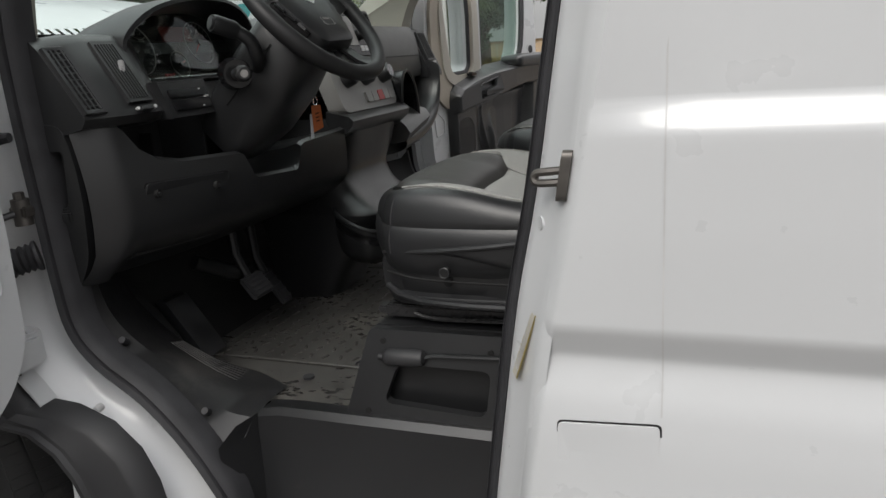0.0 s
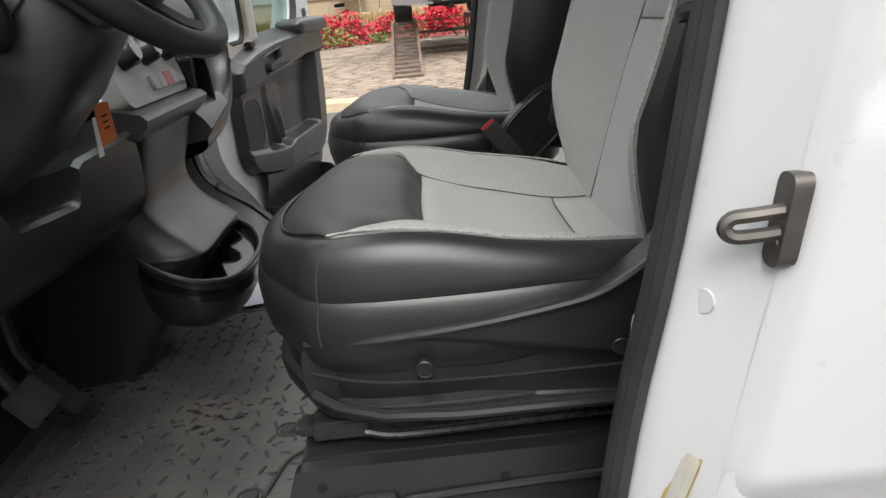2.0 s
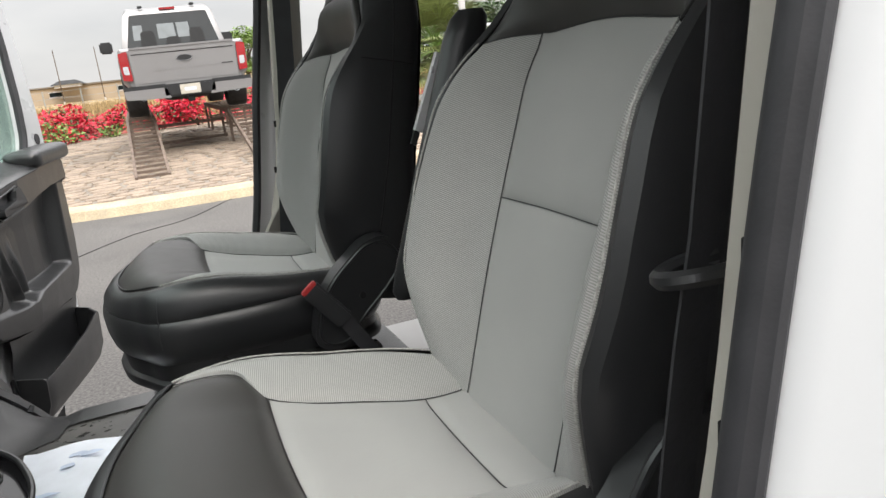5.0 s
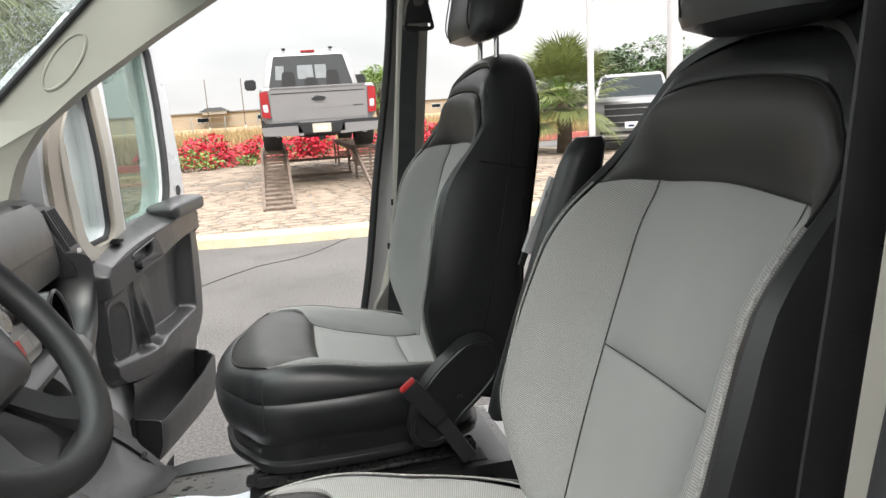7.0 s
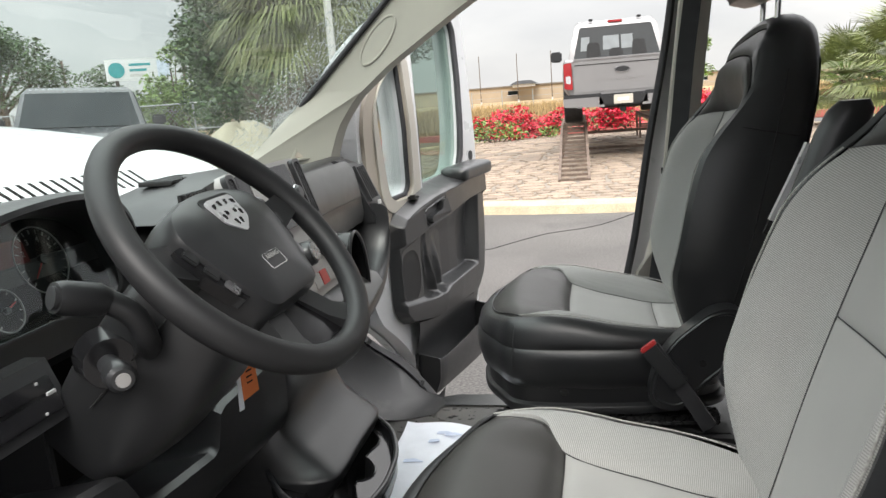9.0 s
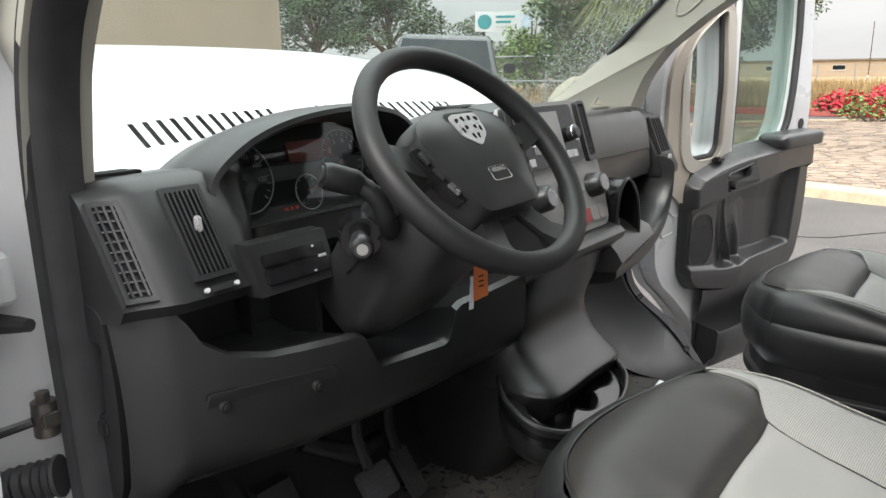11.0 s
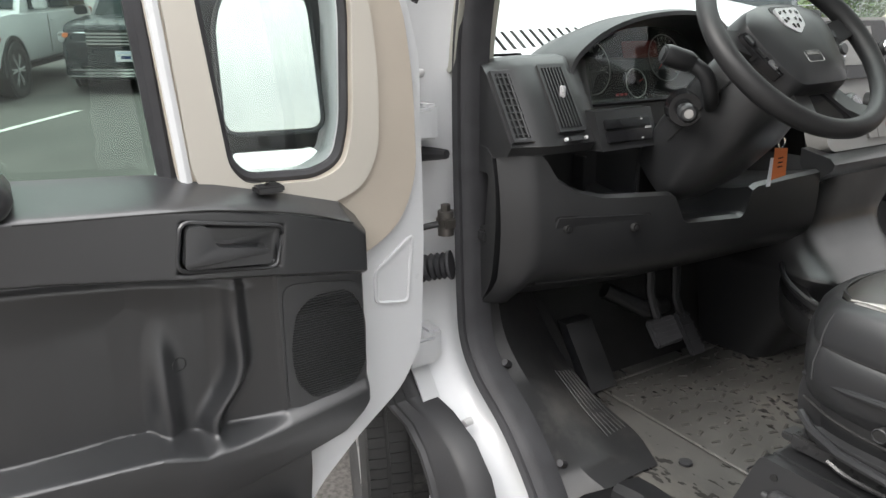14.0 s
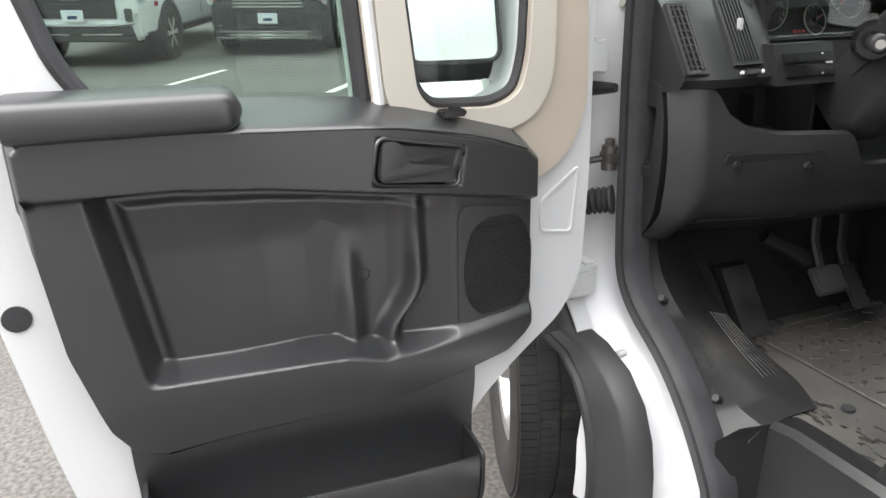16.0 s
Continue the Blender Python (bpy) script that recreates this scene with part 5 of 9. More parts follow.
# belts and buckles
def belt(seat, side, name):
    """Side -1: the driver's outboard side. Webbing from the pillar's guide to the floor."""
    y = 0.205 if side < 0 else WIDE - 0.205
    root = thing(name, "black seat belt hanging from its guide on the door pillar", "seat belt", "seat belts", at=(0.13, y, 0.6))
    path = [(0.135, y - 0.022 * -side, 1.74), (0.110, y, 1.57), (0.093, y, 1.39), (0.074, y, 1.24), (0.058, y, 1.16), (0.044, y, 1.07), (0.029, y, 0.96), (0.004, y, 0.75), (-0.01, y, 0.60)]
    part("webbing", band(path, (1, 0.25 * -side, 0), 0.047, 0.0025), M_RUBBER, root, "black belt webbing")
    part("guide", slab(round_loop([(0.11, 1.725), (0.20, 1.725), (0.185, 1.80), (0.155, 1.835), (0.125, 1.80)], 4, 0.015), [round_loop([(0.122, 1.735), (0.19, 1.735), (0.19, 1.745), (0.122, 1.745)], 3, 0.003)], lambda u, v, d: (u, y + 0.01 * side + d, v), -0.008, 0.008), M_PLASTIC, root, bevel=0.003)
    part("guide_bolt", cyl((0.155, y + 0.03 * side, 1.80), (0.155, y - 0.022 * side, 1.80), 0.013, n=14), M_STEEL, root)
    return root


belt(driver_seat, -1, "seat_belt")
belt(passenger_seat, 1, "seat_belt")
clip_ob = part("belt_clip", tube(smooth_line([(0.085, 0.172, 1.222), (0.055, 0.168, 1.222), (0.032, 0.174, 1.221), (0.022, 0.190, 1.217), (0.030, 0.208, 1.214), (0.055, 0.214, 1.217), (0.085, 0.210, 1.220)], 24), 0.0075, 8), M_PLASTIC, van, "black belt hook on the pillar")


def buckle(seat, x, y, z):
    bm = moved(box(-0.020, 0.020, -0.012, 0.012, -0.060, 0.045, 0.005), pose(x, y, z, -8, -38, 0))
    b = part("belt_buckle", bm, M_PLASTIC, seat, "black belt buckle")
    part("release_button", moved(box(-0.018, 0.018, -0.010, 0.010, 0.040, 0.049, 0.002), pose(x, y, z, -8, -38, 0)), M_RED, b, "red release button")
    rings = [(x + 0.034 + 0.060 * f, y + 0.004, z - 0.045 - 0.100 * f) for f in [i / 12 for i in range(13)]]
    part("buckle_stalk", band(rings, (0.85, 0, 0.5), 0.032, 0.018), M_RUBBER, b)


buckle(passenger_seat, -0.032, 1.180, 0.928)
part("floor_tunnel_box", loft([[(x, 1.12, 0.55), (x, 1.13, 0.64 + dz), (x, 1.2, 0.67 + dz), (x, 1.22, 0.55)] for x, dz in ((-0.10, -0.03), (0.0, 0.03), (0.12, 0.05), (0.2, -0.02))]), M_GLOSS, van)

# parking brake beside the driver's seat
brake = thing("parking_brake_lever", "grey-gripped parking brake lever beside the driver's seat pedestal", "lever", at=(-0.3, 0.25, 0.6))
part("grip", tube([(-0.372, 0.249, 0.683), (-0.366, 0.249, 0.683), (-0.362, 0.249, 0.684), (-0.33, 0.249, 0.685), (-0.298, 0.249, 0.686), (-0.288, 0.249, 0.687), (-0.284, 0.249, 0.687)], [0.008, 0.014, 0.0165, 0.0175, 0.017, 0.014, 0.006], 16), M_TRIM, brake, "grey ribbed grip")
part("release_button", cyl((-0.382, 0.249, 0.683), (-0.370, 0.249, 0.683), 0.006, 0.007, 12), M_TRIM, brake)
part("lever_rod", tube([(-0.288, 0.249, 0.686), (-0.27, 0.251, 0.692), (-0.15, 0.252, 0.697), (0.0, 0.255, 0.700)], [0.004, 0.0045, 0.005, 0.006], 8), M_PLASTIC, brake)
part("lever_base", slab(round_loop([(-0.17, 0.62), (0.12, 0.62), (0.12, 0.705), (-0.10, 0.690)], 3, 0.02), [], lambda u, v, d: (u, 0.262 + d, v), -0.003, 0.01), M_PLASTIC, brake)


# ---- dashboard ----
dash = thing("dashboard", "black plastic dashboard with slatted vents and a grey centre stack", "dashboard", at=(-1.0, MID, 0.9))


def dash_section(y):
    """Outline in x and z of the upper dashboard at y."""
    bulge = ease(0.30, 0.42, y) * ease(0.86, 0.76, y)          # behind the instruments the face lies deeper
    stack = ease(0.92, 1.0, y) * ease(1.36, 1.28, y)
    glove = ease(1.26, 1.34, y)
    end = ease(0.20, 0.12, y) + 2.2 * ease(1.80, 1.90, y)
    fx = -0.922 - 0.063 * bulge + 0.062 * stack + 0.042 * glove - 0.03 * end
    lx = -0.838 - 0.127 * bulge + 0.018 * stack + 0.008 * glove - 0.03 * end
    top = 1.327 + 0.055 * stack * 0.9 + 0.025 * glove - 0.01 * end
    return [(-1.245, 1.285), (-1.12, 1.315), (fx - 0.05, top + 0.004), (fx - 0.015, top), (fx, top - 0.014), (fx + (lx - fx) * 0.5, (top + 1.165) / 2 - 0.002), (lx, 1.172), (lx - 0.012, 1.155), (lx - 0.06, 1.145), (-1.10, 1.13), (-1.22, 1.13)]


ys = sorted({0.118, 0.128, 0.145, 0.165, *[0.19 + 0.03 * i for i in range(57)], 1.88, 1.895})
part("upper_body", loft([[(x, y, z) for x, z in dash_section(y)] for y in ys]), M_PLASTIC, dash, "black grained upper dashboard")


def pod_pt(y, f, lift):
    """A place on the driver's end of the dashboard face, f from top to bottom."""
    x = -0.921 - 0.03 * ease(0.20, 0.12, y) + f * 0.086
    z = 1.310 - f * 0.135
    return Vector((x + 0.88 * lift, y, z + 0.47 * lift))


def vent(name, y0, y1, f0, f1, slats, crosses, parent, tilt=0.0, deep=-0.004, at=pod_pt):
    """A framed air vent with a row of upright slats."""
    def q(y, f, d):
        return at(y + tilt * (f - f0), f, d)
    loop = [(y0, f0), (y1, f0), (y1, f1), (y0, f1)]
    fr = bmesh.new()
    o = round_loop(loop, 3, 0.006)
    wy, wf = 0.006, 0.05
    i = round_loop([(y0 + wy, f0 + wf), (y1 - wy, f0 + wf), (y1 - wy, f1 - wf), (y0 + wy, f1 - wf)], 3, 0.005)
    slab(o, [i], lambda u, v, d: q(u, v, d), -0.005, 0.005, fr)
    v = part(name, fr, M_PLASTIC2, parent)
    part("vent_well", slab(i, [], lambda a, b, d: q(a, b, d), -0.004, 0.0012), M_DARK, v)
    for k in range(slats):
        y = y0 + wy + (y1 - y0 - 2 * wy) * (k + 0.5) / slats
        part("slat", loft([[q(y - 0.0022, f, -0.002), q(y + 0.0022, f, -0.002), q(y + 0.0014, f, 0.0075), q(y - 0.0014, f, 0.0075)] for f in (f0 + wf, (f0 + f1) / 2, f1 - wf)]), M_PLASTIC, v)
    for k in range(crosses):
        f = f0 + wf + (f1 - f0 - 2 * wf) * (k + 0.5) / crosses
        part("cross_slat", loft([[q(y, f - 0.012, 0.001), q(y, f + 0.012, 0.001), q(y, f + 0.008, 0.0055), q(y, f - 0.008, 0.0055)] for y in (y0 + wy, y1 - wy)]), M_PLASTIC, v)
    return v


vent("side_vent", 0.122, 0.160, 0.04, 0.96, 3, 9, dash)
dv = vent("face_vent", 0.212, 0.276, -0.02, 0.86, 7, 0, dash)
part("vent_tab", moved(box(-0.004, 0.008, -0.004, 0.004, -0.011, 0.011, 0.002), Matrix.Translation(pod_pt(0.245, 0.36, 0.009))), M_SILVER, dv, "silver vent tab")
for k, (yy, rr) in enumerate(((0.220, 0.0035), (0.268, 0.0035))):
    part("vent_icon", cyl(pod_pt(yy, 0.955, 0.001), pod_pt(yy, 0.955, 0.0065), rr, n=10), M_INK, dv)
part("vent_wheel", loft([[pod_pt(y, 0.93, 0.0), pod_pt(y, 0.93, 0.008), pod_pt(y, 0.985, 0.008), pod_pt(y, 0.985, 0.0)] for y in (0.228, 0.26)]), M_PLASTIC2, dv)
part("defroster_slot", joined(box(-1.02, -1.0, 0.165, 0.24, 1.3285, 1.3335, 0.001), box(-1.05, -1.035, 0.165, 0.24, 1.327, 1.3315, 0.001)), M_DARK, dash)

# switch panel under the instruments
def low_pt(y, z, lift):
    return Vector((-0.872 - 0.015 * ease(0.3, 0.42, y) + lift, y, z))


panel_bm = loft([[(-0.875, y, 1.228), (-0.846, y, 1.228), (-0.818, y, 1.155), (-0.87, y, 1.150)] for y in (0.296, 0.36, 0.445)])
switches = part("switch_panel", panel_bm, M_PLASTIC, dash, "black switch panel")
for z0, z1 in ((1.193, 1.212), (1.166, 1.189)):
    part("switch", moved(box(-0.006, 0.004, 0.312, 0.432, z0 - 1.19, z1 - 1.19, 0.002), pose(-0.830, 0, 1.19, 0, -21, 0)), M_GLOSS, switches)
for y0, z0 in ((0.405, 1.207), (0.398, 1.172)):
    part("switch_mark", box(-0.8255 - 0.38 * (z0 - 1.19), -0.8235 - 0.38 * (z0 - 1.19), y0, y0 + 0.003, z0, z0 + 0.003), M_INK, switches)
part("switch_word", box(-0.827, -0.8242, 0.414, 0.428, 1.190, 1.194), M_INK, switches)

# instrument binnacle
arch_pts = [(0.285, 1.285), (0.30, 1.330), (0.36, 1.375), (0.44, 1.402), (0.54, 1.414), (0.64, 1.412), (0.72, 1.393), (0.765, 1.355), (0.775, 1.30)]
arch_line = smooth_line(arch_pts, 40)
rings = []
for x, k, up in ((-1.14, 1.02, -0.085), (-1.06, 1.04, -0.028), (-0.98, 1.03, -0.006), (-0.915, 1.0, 0.0), (-0.893, 0.985, -0.004), (-0.890, 0.965, -0.012), (-0.905, 0.945, -0.02), (-0.985, 0.90, -0.035)):
    rings.append([(x - 0.02 * abs((p.x - 0.53) / 0.24) ** 2, 0.53 + (p.x - 0.53) * k, p.y + up) for p in arch_line])
part("binnacle_hood", loft(rings, False, False), M_PLASTIC, dash, "black instrument hood")


def clus(y, z, d):
    """A place on the sloping instrument face."""
    return Vector((-0.985 + 0.30 * (1.30 - z) + 0.95 * d, y, z + 0.3 * d))


face = round_loop([(0.305, 1.225), (0.755, 1.225), (0.765, 1.33), (0.70, 1.385), (0.54, 1.400), (0.40, 1.378), (0.31, 1.325)], 5, 0.04)
cluster = part("instrument_face", slab(face, [], lambda u, v, d: clus(u, v, d), -0.02, 0.0), M_FACE, dash, "black instrument cluster")
rim_out = [Vector((0.53, 1.31)) + (p - Vector((0.53, 1.31))) * 1.04 for p in face]
part("cluster_rim", slab(rim_out, [face], lambda u, v, d: clus(u, v, d), -0.02, 0.018), M_PLASTIC2, cluster)


lens = part("cluster_lens", slab(face, [], lambda u, v, d: clus(u, v, d + 0.022 * (1 - ((u - 0.53) / 0.24) ** 2)), 0.016, 0.018), M_GLASS, cluster, "clear instrument lens")
lens.visible_shadow = False


def ring_bm(cy, cz, r, t, d):
    return tube([clus(cy + r * math.cos(a), cz + r * math.sin(a), d) for a in [2 * math.pi * i / 36 for i in range(36)]], t, 6, True)


for cy, cz, r, n0, words in ((0.405, 1.300, 0.056, 9, ["20", "40", "60", "80", "100", "120"]), (0.632, 1.312, 0.050, 8, ["1", "2", "3", "4", "5", "6"]), (0.532, 1.262, 0.030, 4, [])):
    g = part("gauge", ring_bm(cy, cz, r, 0.0012, 0.003), M_GREY, cluster, "round gauge with pale markings")
    for i in range(n0 * 2 + 1):
        a = radians(225 - 270 * i / (n0 * 2))
        p0, p1 = clus(cy + r * 0.80 * math.cos(a), cz + r * 0.80 * math.sin(a), 0.002), clus(cy + r * 0.93 * math.cos(a), cz + r * 0.93 * math.sin(a), 0.002)
        part("tick", tube([p0, p1], 0.0007 if i % 2 else 0.001, 4), M_GREY, g)
    for i, w in enumerate(words):
        a = radians(200 - 240 * (i + 0.2) / len(words))
        tb = text_bm(w, 0.0125, 0.0004)
        tb.transform(Matrix.Translation(clus(cy + r * 0.63 * math.cos(a), cz + r * 0.63 * math.sin(a), 0.002)) @ pose(0, 0, 0, 73, 0, 90))
        part("numeral", tb, M_GREY, g)
    a = radians(222 if r > 0.04 else 20)
    part("needle", tube([clus(cy, cz, 0.005), clus(cy + r * 0.7 * math.cos(a), cz + r * 0.7 * math.sin(a), 0.005)], [0.002, 0.0008], 6), M_RED, g)
    part("needle_hub", cyl(clus(cy, cz, 0.002), clus(cy, cz, 0.009), r * 0.16, n=14), M_PLASTIC2, g)
lcd = part("display", slab(round_loop([(0.508, 1.302), (0.612, 1.302), (0.612, 1.350), (0.508, 1.350)], 3, 0.004), [], lambda u, v, d: clus(u, v, d), 0.0, 0.002), M_LCD, cluster, "dim red display")
for k in range(3):
    part("warning_light", slab([(0.470 + 0.012 * k, 1.238), (0.476 + 0.012 * k, 1.238), (0.476 + 0.012 * k, 1.243), (0.470 + 0.012 * k, 1.243)], [], lambda u, v, d: clus(u, v, d), 0.0, 0.003), M_RED, cluster)

# open cubby and knee panel
cubby = part("cubby", loft([[(-0.99, y, 1.155), (-0.985, y, 1.05), (-0.86, y, 1.030), (-0.86, y, 1.02), (-1.0, y, 1.02), (-1.0, y, 1.155)] for y in (0.20, 0.30, 0.445)]), M_PLASTIC, dash, "open cubby under the dashboard")
part("cubby_wall", box(-0.99, -0.865, 0.440, 0.452, 1.03, 1.16, 0.003), M_PLASTIC, cubby)
part("cubby_rib", box(-0.985, -0.95, 0.372, 0.380, 1.045, 1.12, 0.002), M_PLASTIC, cubby)


def knee_top(y):
    return lerp_table([(0.118, 1.163), (0.178, 1.163), (0.195, 1.140), (0.212, 1.105), (0.245, 1.080), (0.30, 1.066), (0.445, 1.060), (0.455, 1.055), (0.478, 1.005), (0.49, 0.998),
                       (0.64, 0.990), (0.652, 0.998), (0.672, 1.045), (0.69, 1.052), (0.90, 1.060)], y)[0]


def knee_x(y, z):
    base = lerp_table([(0.118, -0.918), (0.135, -0.892), (0.16, -0.872), (0.23, -0.849), (0.357, -0.810), (0.463, -0.789), (0.6, -0.775), (0.9, -0.765)], y)[0]
    return base + 0.020 * math.sin(math.pi * min(1, max(0, (z - 0.86) / 0.3))) - 0.06 * ease(0.94, 0.84, z) * ease(0.14, 0.2, y) - 0.045 * ease(0.90, 0.84, z)


ky = sorted({0.118, 0.13, 0.145, 0.16, 0.178, 0.186, 0.195, 0.203, 0.212, 0.228, 0.245, 0.27, 0.30, 0.35, 0.40, 0.44, 0.447, 0.455, 0.463, 0.47, 0.478, 0.484, 0.49, 0.56, 0.635, 0.642, 0.652, 0.662, 0.672, 0.68, 0.69, 0.75, 0.82, 0.90})
rows = []
for y in ky:
    t = knee_top(y)
    b = 0.845 + 0.03 * ease(0.2, 0.9, y)
    zs = [b + (t - b) * k / 10 for k in range(11)]
    row = [(-0.98, y, b + 0.03)] + [(knee_x(y, z), y, z) for z in zs] + [(knee_x(y, t) - 0.012, y, t + 0.006), (knee_x(y, t) - 0.05, y, t - 0.004), (-0.98, y, t - 0.03)]
    rows.append(row)
knee = part("knee_panel", loft(rows, False, False), M_PLASTIC, dash, "black lower dashboard panel")
fuse = round_loop([(0.195, 0.878), (0.395, 0.878), (0.395, 1.028), (0.205, 1.035)], 3, 0.008)
part("fuse_cover_gap", slab([Vector((0.296, 0.955)) + (p - Vector((0.296, 0.955))) * 1.035 for p in fuse], [], lambda u, v, d: (knee_x(u, v) + d, u, v), -0.01, 0.0012), M_DARK, knee)
fuse_cover = part("fuse_cover", slab(fuse, [], lambda u, v, d: (knee_x(u, v) + d, u, v), -0.01, 0.0055), M_PLASTIC, knee, bevel=0.0015)
for p in ((0.226, 1.012), (0.362, 1.004)):
    s = part("cover_screw", cyl((knee_x(*p) - 0.002, p[0], p[1]), (knee_x(*p) + 0.0065, p[0], p[1]), 0.0085, n=16), M_DARK, fuse_cover)
    part("screw_head", cyl((knee_x(*p) + 0.003, p[0], p[1]), (knee_x(*p) + 0.0085, p[0], p[1]), 0.005, n=6), M_PLASTIC2, s)
# end cap by the door: grab recess and hood release
cap = round_loop([(-1.10, 0.84), (-0.965, 0.838), (-0.925, 0.90), (-0.912, 1.02), (-0.915, 1.10), (-0.93, 1.165), (-1.10, 1.17)], 4, 0.04)
grab = round_loop([(-1.005, 1.005), (-0.950, 1.005), (-0.937, 1.115), (-1.005, 1.115)], 4, 0.012)
end_cap = part("end_cap", slab(cap, [grab], lambda u, v, d: (u, 0.1165 + d, v), 0.0, 0.03), M_PLASTIC, dash, bevel=0.003)
part("grab_well", slab([p for p in grab], [], lambda u, v, d: (u, 0.1165 + d, v), 0.024, 0.03), M_DARK, end_cap)
part("hood_release", box(-1.005, -0.945, 0.110, 0.125, 0.975, 1.0, 0.004), M_PLASTIC2, end_cap)
part("release_mark", box(-0.985, -0.970, 0.1088, 0.1105, 0.985, 0.992), M_INK, end_cap)

# centre stack
def stk(y, z, d):
    return Vector((-0.800 + 0.33 * (1.25 - z) + 0.95 * d, y, z + 0.31 * d))


stack_out = round_loop([(0.93, 1.10), (1.305, 1.10), (1.325, 1.20), (1.315, 1.395), (0.955, 1.395), (0.925, 1.2)], 5, 0.03)
stack = part("centre_panel", slab(stack_out, [], stk, -0.05, 0.0), M_GREY, dash, "satin grey centre stack", bevel=0.004)
part("radio", slab(round_loop([(0.985, 1.255), (1.235, 1.255), (1.235, 1.385), (0.985, 1.385)], 4, 0.01), [], stk, 0.0, 0.008), M_GLOSS, stack, "gloss black radio")
# the glare on the screen is put into its pale grey colour
part("radio_screen", slab([(1.03, 1.285), (1.165, 1.285), (1.165, 1.372), (1.03, 1.372)], [], stk, 0.008, 0.0095), M_GREY, stack, "radio screen with its reflection painted pale grey")
for yk, zk, rk in ((1.205, 1.318, 0.017), (1.008, 1.318, 0.017)):
    part("radio_knob", tube([stk(yk, zk, 0.006), stk(yk, zk, 0.026), stk(yk, zk, 0.03)], [rk, rk * 0.92, rk * 0.7], 18), M_PLASTIC2, stack)
    part("knob_ring", tube([stk(yk + rk * math.cos(a), zk + rk * math.sin(a), 0.022) for a in [2 * math.pi * i / 24 for i in range(24)]], 0.0016, 5, True), M_CHROME, stack)
for yk, zk in ((1.205, 1.275), (1.18, 1.275), (1.01, 1.27)):
    part("radio_button", slab(round_loop([(yk - 0.01, zk - 0.008), (yk + 0.01, zk - 0.008), (yk + 0.01, zk + 0.008), (yk - 0.01, zk + 0.008)], 3, 0.002), [], stk, 0.006, 0.011), M_SILVER, stack)
for yk in (1.005, 1.125, 1.255):
    kn = part("climate_knob", tube([stk(yk, 1.195, 0.0), stk(yk, 1.195, 0.030), stk(yk, 1.195, 0.036)], [0.030, 0.027, 0.022], 22), M_PLASTIC2, stack, "black climate knob with chrome face")
    part("knob_face", cyl(stk(yk, 1.195, 0.035), stk(yk, 1.195, 0.039), 0.020, n=20), M_SILVERD, kn)
for k, m in enumerate((M_GREY, M_GREY, M_RED, M_GREY, M_GREY)):
    part("button", slab(round_loop([(1.09 + 0.041 * k, 1.118), (1.127 + 0.041 * k, 1.118), (1.127 + 0.041 * k, 1.148), (1.09 + 0.041 * k, 1.148)], 3, 0.003), [], stk, 0.0, 0.006), m, stack)
for y0, y1 in ((1.262, 1.305), (0.94, 0.975)):
    tv = part("tall_vent", slab(round_loop([(y0, 1.25), (y1, 1.25), (y1, 1.39), (y0, 1.39)], 4, 0.012), [round_loop([(y0 + 0.006, 1.262), (y1 - 0.006, 1.262), (y1 - 0.006, 1.383), (y0 + 0.006, 1.383)], 4, 0.01)], stk, 0.0, 0.012), M_PLASTIC2, stack)
    part("vent_well", slab([(y0 + 0.006, 1.262), (y1 - 0.006, 1.262), (y1 - 0.006, 1.383), (y0 + 0.006, 1.383)], [], stk, 0.0, 0.002), M_DARK, tv)
    for k in range(4):
        yk = y0 + 0.011 + (y1 - y0 - 0.022) * k / 3
        part("slat", loft([[stk(yk - 0.001, z, 0.002), stk(yk + 0.001, z, 0.002), stk(yk + 0.001, z, 0.010), stk(yk - 0.001, z, 0.010)] for z in (1.262, 1.383)]), M_PLASTIC2, tv)
# hooded tray on top of the dashboard, with its small vent
tray = part("top_pod", loft([[(x, 0.80 + 0.50 * t, 1.33 + h * math.sin(math.pi * t) ** 0.6) for t in [i / 20 for i in range(21)]] for x, h in ((-1.12, 0.02), (-1.02, 0.058), (-0.92, 0.068), (-0.868, 0.058), (-0.862, 0.03), (-0.865, 0.0))], False, False), M_PLASTIC, dash, "black dashboard top pod")
tray_vent = part("pod_vent", loft([[(-0.868 + d, y, z) for z, d in ((1.337, 0.0), (1.375, 0.0), (1.375, 0.006), (1.337, 0.010))] for y in (0.83, 0.92)]), M_DARK, tray)
for k in range(8):
    part("slat", box(-0.866, -0.855, 0.835 + 0.0105 * k, 0.838 + 0.0105 * k, 1.338, 1.374), M_PLASTIC2, tray_vent)
slots = part("pod_slots", box(-1.0, -0.93, 0.92, 1.06, 1.384, 1.390, 0.001), M_DARK, tray)
for k in range(9):
    part("slot_bar", box(-1.0, -0.93, 0.925 + 0.015 * k, 0.931 + 0.015 * k, 1.388, 1.393), M_PLASTIC, slots)

# glovebox side
glove = part("glovebox_lid", loft([[(-0.865, y, 1.335), (-0.848, y, 1.350), (-0.826, y, 1.325), (-0.812, y, 1.26), (-0.806, y, 1.20), (-0.812, y, 1.172), (-0.86, y, 1.165)] for y in (1.332, 1.338, 1.5, 1.68, 1.686)]), M_GLOVE, dash, "satin grey glovebox lid")
part("lid_crease", tube([(-0.808, 1.338, 1.247), (-0.808, 1.68, 1.247)], 0.0022, 5), M_PLASTIC, glove)


def far_pt(y, f, lift):
    return Vector((-0.834 + f * 0.052 + 0.9 * lift, y, 1.330 - f * 0.125 + 0.4 * lift))


